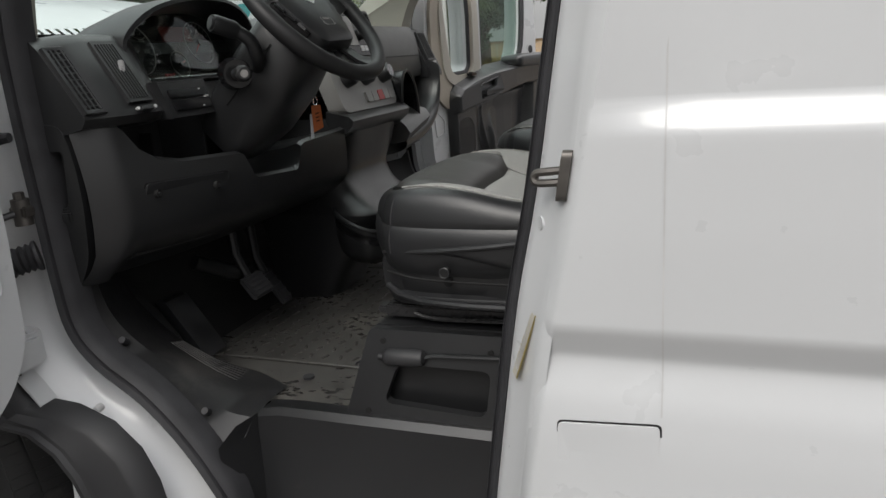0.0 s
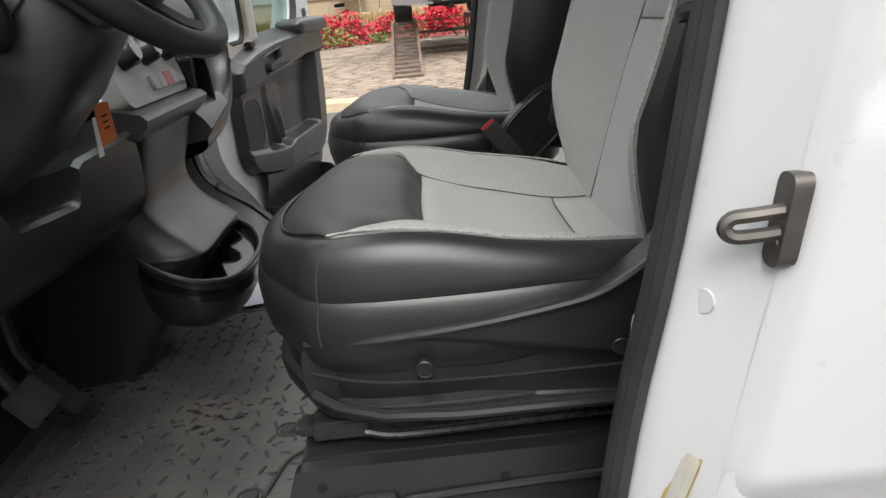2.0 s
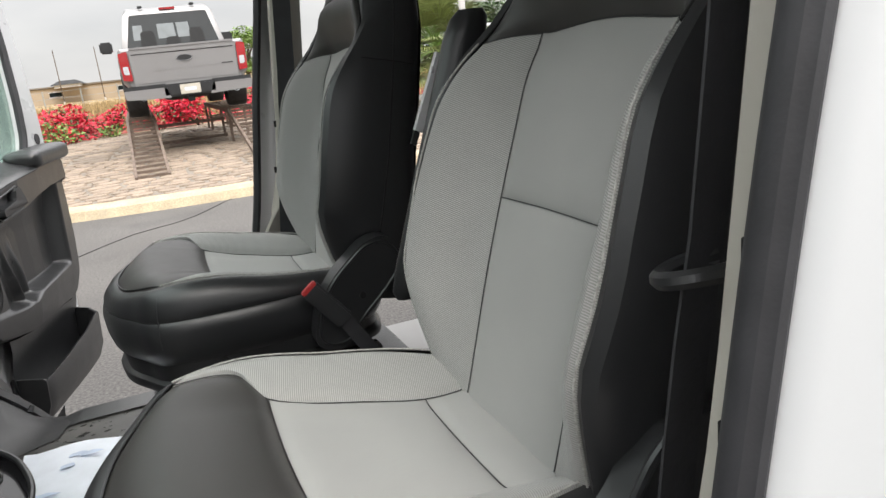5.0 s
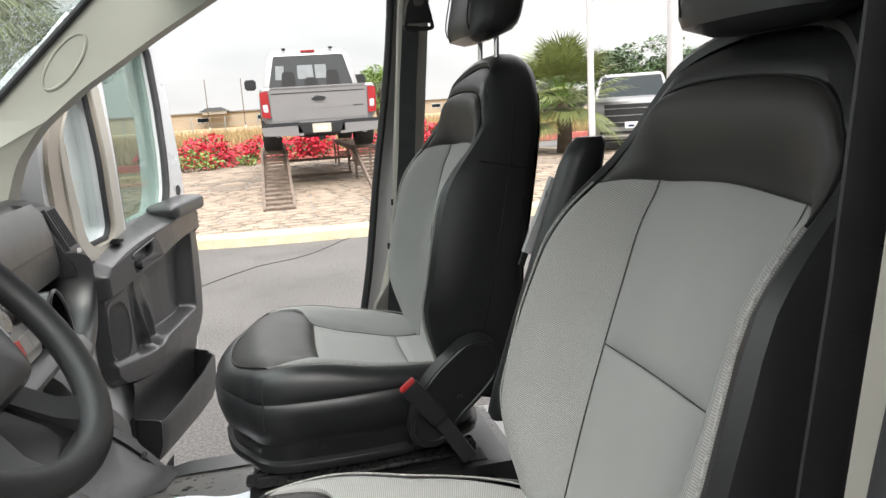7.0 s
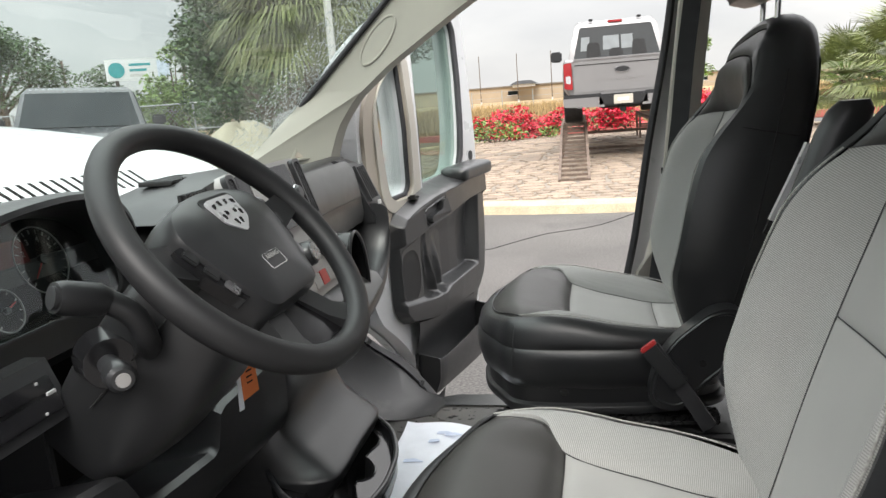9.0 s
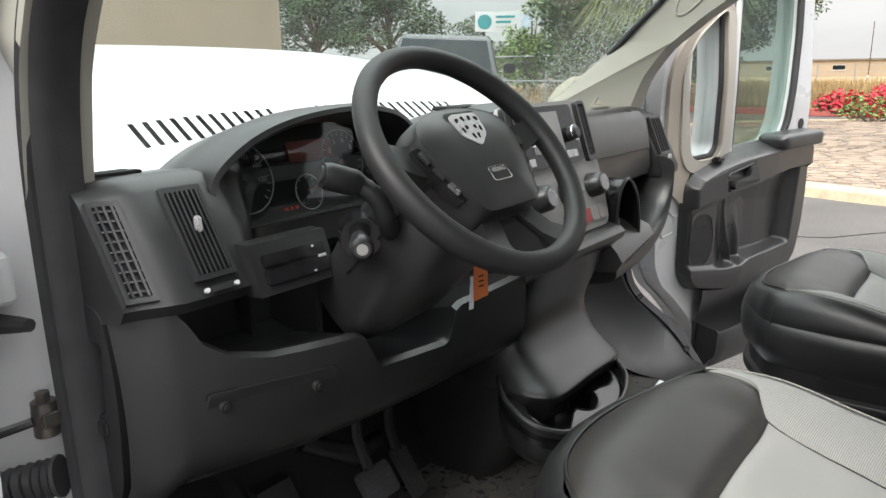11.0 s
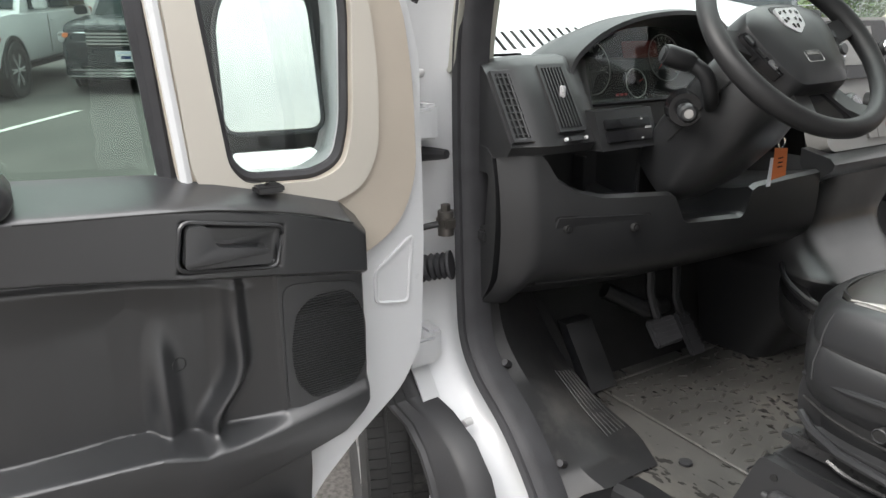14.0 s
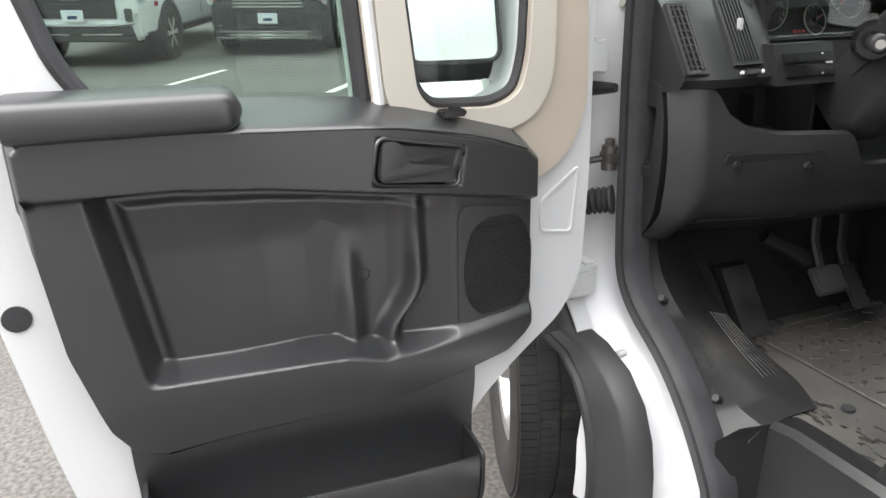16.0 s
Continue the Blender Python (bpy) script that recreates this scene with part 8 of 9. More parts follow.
def car(name, label, paint, L, W, H, hood, belt, cab, at, bed=None, grille=M_CHROME, lift=0.28, lamps=M_CHROME, big_grille=0.34, stripes=3, wheel_at=None, style=""):
    """A vehicle at the pose at: nose towards +x, wheels on z = 0. cab: x of screen foot, roof front, roof rear, rear glass foot."""
    root = thing(name, label, "car", "parked cars")
    w = W / 2
    nose, tail = L / 2, -L / 2
    c0, c1, c2, c3 = cab
    stations = [(nose, hood - 0.16, 0.90), (nose - 0.06, hood - 0.05, 0.95), (nose - 0.25, hood, 0.985), (c0 + 0.3, hood + 0.06, 1.0), (c0, belt, 1.0), ((c0 + c3) / 2, belt, 1.0), (c3, belt, 1.0), (tail + 0.25, belt, 0.99), (tail + 0.05, belt - 0.01, 0.97), (tail, belt - 0.04, 0.93)]
    rows = []
    for x, top, k in stations:
        rows.append([(x, sgn * yy * w * k, z) for sgn, seq in ((1, 1), (-1, -1)) for yy, z in (((0.80, lift), (0.965, lift + 0.08), (1.0, lift + 0.32), (0.985, (top + lift) * 0.62), (0.95, top - 0.05), (0.88, top), (0.4, top + 0.015)) if seq == 1 else ((0.4, top + 0.015), (0.88, top), (0.95, top - 0.05), (0.985, (top + lift) * 0.62), (1.0, lift + 0.32), (0.965, lift + 0.08), (0.80, lift)))])
    body = part("body", loft(rows), paint, root)
    gh = []
    for x, z, k in ((c0, belt - 0.02, 0.93), (c1, H - 0.05, 0.78), (c1 - 0.25, H, 0.76), ((c1 + c2) / 2, H + 0.015, 0.76), (c2 + 0.15, H - 0.005, 0.76), (c2, H - 0.04, 0.76), (c3, belt - 0.02, 0.92)):
        gh.append((x, z, k))
    rows = []
    for x, z, k in gh:
        rows.append([(x, -w * 0.93, belt - 0.03), (x, -w * (0.93 + (k - 0.93) * 0.9), belt + (z - belt) * 0.93), (x, -w * k * 0.93, z), (x, w * k * 0.93, z), (x, w * (0.93 + (k - 0.93) * 0.9), belt + (z - belt) * 0.93), (x, w * 0.93, belt - 0.03)])
    cabin = part("cabin", loft(rows), paint, root)

    def pane(nm, pts, off):
        bm = bmesh.new()
        q = [Vector(p) for p in pts]
        nrm = (q[1] - q[0]).cross(q[2] - q[0]).normalized()
        if nrm.dot(off) < 0:
            nrm = -nrm
        vs = [bm.verts.new(p + nrm * 0.012) for p in q]
        bm.faces.new(vs)
        vs2 = [bm.verts.new(p + nrm * 0.002) for p in q]
        n = len(q)
        for i in range(n):
            bm.faces.new((vs[i], vs[(i + 1) % n], vs2[(i + 1) % n], vs2[i]))
        return part(nm, bm, M_BLACKG, cabin, smooth=0)

    kt = 0.80
    zt = belt + (H - belt) * 0.86
    f = (zt - belt) / (H - 0.05 - belt)
    xa, xr = c0 + (c1 - c0) * f, c3 + (c2 - c3) * f
    pane("windscreen", [(c0 - 0.03, -w * 0.84, belt + 0.03), (c0 - 0.03, w * 0.84, belt + 0.03), (xa, w * 0.73, zt), (xa, -w * 0.73, zt)], Vector((1, 0, 0.5)))
    pane("rear_window", [(c3 + 0.03, -w * 0.80, belt + 0.05), (c3 + 0.03, w * 0.80, belt + 0.05), (xr, w * 0.70, zt), (xr, -w * 0.70, zt)], Vector((-1, 0, 0.3)))
    for s in (-1, 1):
        span = (c0 - 0.35) - (c3 + 0.25)
        for k in range(3 if bed is None and L > 4.6 else 2):
            n = 3 if bed is None and L > 4.6 else 2
            xa0, xb0 = c0 - 0.35 - span * k / n - 0.03, c0 - 0.35 - span * (k + 1) / n + 0.03
            pane("side_window", [(xa0, s * w * 0.935, belt + 0.02), (xb0, s * w * 0.935, belt + 0.02), (xb0 - (0.05 if k == n - 1 else 0), s * w * 0.80, zt), (xa0 - (0.30 if k == 0 else 0), s * w * 0.80, zt)], Vector((0, s, 0.3)))
        mir = part("door_mirror", moved(box(-0.06, 0.06, -0.10, 0.10, -0.075, 0.075, 0.025), pose(c0 - 0.30, s * (w + 0.13), belt + 0.10)), M_PLASTIC if paint is not M_WHITE else paint, root)
        hl = part("headlight", moved(box(-0.10, 0.05, -0.20, 0.17, -0.075, 0.075, 0.02), pose(nose - 0.07, s * (w - 0.21), hood - 0.21)), M_LAMP, root, "clear headlight")
        part("headlight_bar", moved(box(0.0, 0.058, -0.19, 0.16, 0.02, 0.05, 0.006), pose(nose - 0.07, s * (w - 0.21), hood - 0.21)), lamps, hl)
        part("fog_light", moved(box(-0.05, 0.03, -0.12, 0.09, -0.03, 0.03, 0.01), pose(nose - 0.03, s * (w - 0.26), lift + 0.14)), M_LAMP, root)
        part("tail_light", moved(box(-0.05, 0.06, -0.07, 0.07, -0.20, 0.20, 0.02), pose(tail + 0.02, s * (w - 0.12), belt - 0.22)), M_REDL, root, "red tail light")
        for x0 in (wheel_at or (nose - 0.95, tail + 1.05)):
            arch_r = [[(x0 + r * math.cos(radians(-8 + 196 * i / 20)), s * (w + o), 0.40 + r * math.sin(radians(-8 + 196 * i / 20))) for r, o in ((0.43, -0.10), (0.43, 0.008), (0.49, 0.008), (0.49, -0.10))] for i in range(21)]
            part("wheel_arch", loft(arch_r), M_PLASTIC, body)
            part("arch_well", slab([(x0 + 0.435 * math.cos(radians(a)), 0.40 + 0.435 * math.sin(radians(a))) for a in range(-60, 250, 12)], [], lambda u, v, d: (u, s * d, v), w - 0.05, w + 0.004), M_DARK, body)
    g_h = big_grille
    gr = part("grille", box(nose - 0.10, nose + 0.015, -w + 0.40, w - 0.40, hood - 0.16 - g_h, hood - 0.10, 0.02), M_PLASTIC, root, "black grille")
    for k in range(stripes):
        z0 = hood - 0.15 - g_h + (g_h) * (k + 0.6) / stripes
        part("grille_bar", box(nose, nose + 0.035, -w + 0.42, w - 0.42, z0, z0 + 0.028, 0.006), grille, gr)
    bump = part("front_bumper", box(nose - 0.20, nose + 0.06, -w + 0.08, w - 0.08, lift - 0.02, lift + 0.26, 0.05), paint, root)
    part("bumper_strip", box(nose + 0.04, nose + 0.075, -w + 0.35, w - 0.35, lift + 0.05, lift + 0.085, 0.01), lamps, bump)
    part("bumper_intake", box(nose + 0.03, nose + 0.064, -w + 0.30, w - 0.30, lift + 0.10, lift + 0.19, 0.01), M_DARK, bump)
    pl = part("front_plate", box(nose + 0.06, nose + 0.078, -0.155, 0.155, lift + 0.24, lift + 0.40, 0.006), M_SIGN, root, "white dealer plate")
    part("plate_bar", box(nose + 0.078, nose + 0.081, -0.07, 0.07, lift + 0.28, lift + 0.325), M_NAVY, pl)
    part("plate_bar", box(nose + 0.078, nose + 0.081, -0.13, 0.13, lift + 0.36, lift + 0.38), M_BLUE, pl)
    part("rear_bumper", box(tail - 0.07, tail + 0.15, -w + 0.06, w - 0.06, lift - 0.02, lift + 0.24, 0.04), paint, root)
    part("underbody", box(tail + 0.3, nose - 0.3, -w + 0.2, w - 0.2, lift - 0.08, lift + 0.1), M_DARK, root)
    if bed:
        part("load_bed", box(tail + 0.06, c3 - 0.10, -w + 0.10, w - 0.10, belt - 0.01, belt + 0.012), M_DARK, root)
    if style == "suv":
        # black lower mask with a bright edge, slim lamps and an orange side marker
        mask = part("lower_mask", slab(round_loop([(-w + 0.16, lift - 0.02), (w - 0.16, lift - 0.02), (w - 0.20, lift + 0.20), (w - 0.52, lift + 0.16), (-w + 0.52, lift + 0.16), (-w + 0.20, lift + 0.20)], 3, 0.03), [], lambda u, v, d: (d, u, v), nose + 0.03, nose + 0.070), M_PLASTIC, root, "black lower bumper mask")
        part("mask_edge", tube([(nose + 0.075, u, v) for u, v in ((-w + 0.10, lift + 0.36), (-w + 0.18, lift + 0.22), (-w + 0.52, lift + 0.19), (w - 0.52, lift + 0.19), (w - 0.18, lift + 0.22), (w - 0.10, lift + 0.36))], 0.016, 6), M_CHROME, mask)
        for u in (-0.75, 0.0, 0.75):
            part("tow_slot", box(nose + 0.070, nose + 0.080, u * w - 0.10, u * w + 0.10, lift + 0.04, lift + 0.08, 0.006), M_DARK, mask)
        part("grille_top_bar", box(nose - 0.02, nose + 0.045, -w + 0.34, w - 0.34, hood - 0.135, hood - 0.10, 0.01), M_CHROME, gr)
        part("grille_badge", moved(box(-0.01, 0.02, -0.13, 0.13, -0.035, 0.035, 0.01), pose(nose + 0.05, 0, hood - 0.19)), M_SILVER, gr)
        for s in (-1, 1):
            part("side_marker", moved(box(-0.07, 0.05, -0.012, 0.012, -0.035, 0.035, 0.01), pose(nose - 0.42, s * (w + 0.004), hood - 0.30)), M_REDL, root, "red side marker")
            part("corner_duct", box(nose + 0.02, nose + 0.066, s * (w - 0.24) - 0.05, s * (w - 0.24) + 0.05, lift + 0.24, lift + 0.42, 0.012), M_PLASTIC, root)
            part("door_line", box(0.10, 0.108, min(s * w, s * (w + 0.006)), max(s * w, s * (w + 0.006)), lift + 0.15, belt - 0.08), M_DARK, body)
            part("door_handle", moved(box(-0.10, 0.10, -0.012, 0.012, -0.018, 0.018, 0.008), pose(-0.10, s * (w + 0.012), belt - 0.16)), paint, body)
    if style == "wagon":
        # bars stand for the letters along the hood's edge
        for k in range(4):
            part("hood_mark", moved(box(-0.012, 0.012, -0.035, 0.035, -0.008, 0.008, 0.003), pose(nose - 0.16, -0.42 + 0.28 * k, hood + 0.012)), M_CHROME, body)
        part("lower_strip", box(nose + 0.05, nose + 0.082, -w + 0.12, w - 0.12, lift + 0.015, lift + 0.035, 0.006), M_CHROME, bump)
        part("lower_strip", box(nose + 0.05, nose + 0.082, -w + 0.18, w - 0.18, lift + 0.11, lift + 0.128, 0.006), M_CHROME, bump)
        for s in (-1, 1):
            part("lamp_surround", tube([(nose - 0.01, s * (w - 0.36) + u, hood - 0.21 + v) for u, v in ((-0.10, -0.06), (0.10, -0.06), (0.10, 0.06), (-0.10, 0.06))], 0.012, 6, True), M_CHROME, root)
            part("turn_lamp", box(nose - 0.03, nose + 0.005, s * (w - 0.13) - 0.045, s * (w - 0.13) + 0.045, hood - 0.22, hood - 0.15, 0.01), M_ORANGE, root, "orange turn lamp")
    root.matrix_basis = at
    for s in (-1, 1):
        for x0 in (wheel_at or (nose - 0.95, tail + 1.05)):
            wh = copy_thing(small_wheel, at @ pose(x0, s * (w - 0.11), 0.40, 0, 0, 0 if s < 0 else 180))
            wh["label"] = "black tyre on a silver wheel under a parked car"
    return root


M_BLACKG = mat("dark_car_glass", (0.014, 0.020, 0.022), 0.10, var=0.1, rvar=0.03, spec=0.14)
M_REARGLASS = mat("smoked_rear_glass", (0.012, 0.015, 0.017), 0.35, spec=0.15, var=0.1, rvar=0.03)
M_LAMP = mat("clear_lamp_lens", (0.55, 0.57, 0.60), 0.12, 0.3, var=0.2, vscale=30, coat=0.8)


def on_ground(x, y, turn, pitch=None):
    sx = (ground_z(x + 1, y) - ground_z(x - 1, y)) / 2
    m = pose(x, y, ground_z(x, y) + 0.0, 0, 0, 0)
    tilt = Vector((-sx, 0, 1)).to_track_quat("Z", "Y").to_matrix().to_4x4()
    return m @ Matrix.Rotation(-math.atan(sx), 4, "Y") @ Matrix.Rotation(radians(turn), 4, "Z")


car("white_suv", "white sport utility car with black grille parked on asphalt", M_WHITE, 5.2, 2.05, 1.92, 1.16, 1.20, (1.05, 0.35, -2.0, -2.5), on_ground(-14.2, -0.65, -22), grille=M_PLASTIC2, lamps=M_CHROME, big_grille=0.34, lift=0.40, style="suv")
car("black_wagon", "black wagon with bright chrome grille bars parked on asphalt", M_BLACKP, 5.1, 1.95, 1.72, 1.06, 1.08, (1.0, 0.35, -2.1, -2.5), on_ground(-14.4, 2.10, -22), grille=M_CHROME, lamps=M_CHROME, big_grille=0.20, lift=0.26, stripes=4, style="wagon")
car("silver_car", "pale silver car parked behind the black wagon", M_SILVERP, 4.8, 1.88, 1.66, 1.02, 1.05, (0.95, 0.3, -1.9, -2.3), on_ground(-14.8, 5.1, -22), lift=0.26)
car("white_crossover", "white crossover seen over the van's hood", M_WHITE, 4.8, 1.9, 1.72, 1.08, 1.12, (0.95, 0.3, -1.9, -2.35), on_ground(-19.0, 8.6, 150), lift=0.28)
car("black_suv", "dark blue-black sport utility car facing the van", M_BLACKP, 4.6, 1.92, 1.86, 1.22, 1.26, (0.85, 0.35, -1.95, -2.2), on_ground(-7.9, 9.9, -55), grille=M_SILVER, lift=0.36, stripes=2)
car("silver_work_truck", "silver pickup truck with large chrome grille facing the van", M_SILVERP, 6.0, 2.1, 2.02, 1.34, 1.36, (1.2, 0.55, -1.05, -1.45), on_ground(9.6, 18.6, -118), bed=True, grille=M_CHROME, lift=0.42, big_grille=0.50)

# pickup on the display ramps, tail towards the van
PX, PY, PZ = 0.54, 12.35, 0.86
tw = 0.98
pick = thing("pickup_truck", "silver pickup truck displayed on steel ramps, tail towards the car park", "pickup truck", "parked cars", at=(PX, PY, PZ))


def pk(name, bm, material, parent=None, label="", **kw):
    return part(name, moved(bm, pose(PX, PY, PZ)), material, parent or pick, label, **kw)


rows = []
for y, k, z0, z1 in ((0.0, 0.97, 0.52, 1.06), (0.05, 1.0, 0.50, 1.10), (1.6, 1.0, 0.42, 1.12), (1.75, 1.0, 0.42, 1.14), (4.2, 1.0, 0.42, 1.16), (5.4, 0.97, 0.45, 1.12), (5.75, 0.9, 0.5, 1.0)):
    rows.append([(-tw * 0.90 * k, y, z0), (-tw * 0.99 * k, y, z0 + 0.12), (-tw * k, y, 0.85), (-tw * 0.985 * k, y, z1 - 0.05), (-tw * 0.955 * k, y, z1), (tw * 0.955 * k, y, z1), (tw * 0.985 * k, y, z1 - 0.05), (tw * k, y, 0.85), (tw * 0.99 * k, y, z0 + 0.12), (tw * 0.90 * k, y, z0)])
body = pk("body", loft(rows), M_SILVERP, None, "silver body")
gate = pk("tailgate", slab(round_loop([(-0.80, 0.50), (0.80, 0.50), (0.81, 1.07), (-0.81, 1.07)], 4, 0.03), [], lambda u, v, d: (u, d, v), -0.045, 0.02), M_SILVERP, None, "silver tailgate", bevel=0.012)
pk("gate_spoiler", box(-0.80, 0.80, -0.06, 0.02, 1.06, 1.10, 0.012), M_SILVERP, gate)
pk("gate_crease", box(-0.78, 0.78, -0.052, -0.04, 0.985, 1.0, 0.004), M_DARK, gate)
pk("gate_panel", slab(round_loop([(-0.78, 0.545), (0.78, 0.545), (0.70, 0.63), (-0.70, 0.63)], 4, 0.02), [], lambda u, v, d: (u, d, v), -0.054, -0.044), M_SILVERP, gate)
pk("badge", slab([(0.125 * math.cos(a), 0.885 + 0.045 * math.sin(a)) for a in [2 * math.pi * i / 24 for i in range(24)]], [], lambda u, v, d: (u, d, v), -0.062, -0.044), M_PLASTIC, gate, "dark oval badge")
pk("badge_ring", tube([(0.115 * math.cos(a), -0.058, 0.885 + 0.045 * math.sin(a)) for a in [2 * math.pi * i / 24 for i in range(24)]], 0.006, 6, True), M_CHROME, gate)
for k in range(5):
    u0 = -0.50 + 0.20 * k
    pk("pressed_mark", slab(round_loop([(u0, 0.725), (u0 + 0.15, 0.725), (u0 + 0.15, 0.775), (u0, 0.775)], 2, 0.014), [], lambda u, v, d: (u, d, v), -0.050, -0.044), M_SILVERP, gate, bevel=0.002)
pk("trim_script", box(0.56, 0.74, -0.050, -0.04, 0.735, 0.752), M_PLASTIC2, gate)
for s in (-1, 1):
    tl = pk("tail_light", slab(round_loop([(s * 0.815, 0.60), (s * 0.955, 0.62), (s * 0.965, 1.03), (s * 0.83, 1.05)], 4, 0.03), [], lambda u, v, d: (u, d, v), -0.055, 0.06), M_REDL, None, "red tail light", bevel=0.01)
    pk("reverse_light", slab(round_loop([(s * 0.845, 0.70), (s * 0.925, 0.71), (s * 0.93, 0.83), (s * 0.85, 0.83)], 3, 0.02), [], lambda u, v, d: (u, d, v), -0.060, -0.05), M_LAMP, tl)
    bmp = pk("rear_bumper", slab(round_loop([(s * 0.30, 0.285), (s * 0.97, 0.315), (s * 0.99, 0.455), (s * 0.36, 0.455)], 4, 0.03), [], lambda u, v, d: (u, d, v), -0.15, 0.02), M_SILVERP, None, "bright silver rear bumper", bevel=0.02)
    pk("bumper_gap", box(min(s * 0.36, s * 0.98), max(s * 0.36, s * 0.98), -0.09, 0.02, 0.455, 0.515), M_PLASTIC, bmp)
    pk("exhaust_tip", tube([(s * 0.72, -0.13, 0.335), (s * 0.72, 0.15, 0.335)], 0.055, 16), M_CHROME, bmp)
    pk("exhaust_bore", cyl((s * 0.72, -0.132, 0.335), (s * 0.72, -0.05, 0.335), 0.044, n=16), M_DARK, bmp)
pk("bumper_step", box(-0.42, 0.42, -0.15, 0.05, 0.30, 0.50, 0.03), M_PLASTIC, None, "black bumper step")
plate = pk("plate", box(-0.155, 0.155, -0.175, -0.14, 0.325, 0.475, 0.005), M_STICKER, None, "white dealer plate")
pk("plate_bar", box(-0.09, 0.09, -0.178, -0.174, 0.375, 0.425), M_BLUE, plate)
pk("hitch", box(-0.05, 0.05, -0.10, 0.2, 0.20, 0.29, 0.01), M_DARK, None)
pk("spare_wheel", tube([(0.30 * math.cos(a), 0.95 + 0.30 * math.sin(a), 0.33) for a in [2 * math.pi * i / 24 for i in range(24)]], 0.10, 10, True), M_TYRE, None)
pk("rear_axle", joined(cyl((-0.8, 1.1, 0.36), (0.8, 1.1, 0.36), 0.05), tube([(0, 1.1, 0.36), (0, 1.0, 0.36), (0, 0.92, 0.36)], [0.14, 0.15, 0.06], 14)), M_DARK, None)
rows = []
for y, z, k in ((1.75, 1.10, 0.92), (2.02, 1.80, 0.77), (2.3, 1.88, 0.75), (3.1, 1.89, 0.75), (3.55, 1.82, 0.76), (4.45, 1.14, 0.92)):
    rows.append([(-tw * 0.93, y, 1.08), (-tw * (0.93 + (k - 0.93) * 0.9), y, 1.1 + (z - 1.1) * 0.92), (-tw * k * 0.93, y, z), (tw * k * 0.93, y, z), (tw * (0.93 + (k - 0.93) * 0.9), y, 1.1 + (z - 1.1) * 0.92), (tw * 0.93, y, 1.08)])
cab_ob = pk("cab", loft(rows), M_SILVERP, None, "silver cab")
def back_glass(u, v, d):
    """A place on the cab's sloping rear face."""
    return (u, 1.75 + 0.386 * (v - 1.10) - d, v)


glass_p = pk("rear_window", slab(round_loop([(-0.80, 1.14), (0.80, 1.14), (0.665, 1.745), (-0.665, 1.745)], 4, 0.04), [], back_glass, 0.004, 0.020), M_REARGLASS, cab_ob, "dark rear window")
# the cab is solid: daylight through its glass is painted as pale patches
for u0, u1 in ((-0.66, -0.50), (-0.24, 0.06), (0.10, 0.32)):
    pk("lit_pane", slab([(u0, 1.30), (u1, 1.30), (u1 * 0.97, 1.56), (u0 * 0.97, 1.56)], [], back_glass, 0.0205, 0.022), M_GLASSP, glass_p, "pale patch painted for daylight through the cab")
for cx in (-0.42, 0.0, 0.42):
    pk("headrest_shape", slab(round_loop([(cx - 0.14, 1.16), (cx + 0.14, 1.16), (cx + 0.11, 1.45 if cx else 1.32), (cx - 0.11, 1.45 if cx else 1.32)], 4, 0.06), [], back_glass, 0.0225, 0.024), M_DARK, glass_p)
pk("brake_lamp", box(-0.14, 0.14, 1.99, 2.05, 1.80, 1.845, 0.01), M_REDL, cab_ob, "red brake lamp")
for cx in (-0.45, 0.45):
    pk("roof_marker", box(cx - 0.04, cx + 0.04, 2.1, 2.2, 1.86, 1.905, 0.01), M_PLASTIC, cab_ob)
pk("door_mirror", box(-1.30, -1.06, 3.75, 3.88, 1.20, 1.42, 0.03), M_PLASTIC2, None, "dark door mirror")
pk("door_mirror", box(1.06, 1.30, 3.75, 3.88, 1.20, 1.42, 0.03), M_PLASTIC2, None, "dark door mirror")
for s in (-1, 1):
    for yy in (1.1, 4.75):
        wh = copy_thing(small_wheel, pose(PX + s * 0.83, PY + yy, PZ + 0.41, 0, 0, 90 if s > 0 else -90) @ Matrix.Diagonal((1.02, 1.22, 1.02, 1)))
        wh["label"] = "black tyre of the pickup standing on its ramp"
        wh["group"] = "pickup wheels"

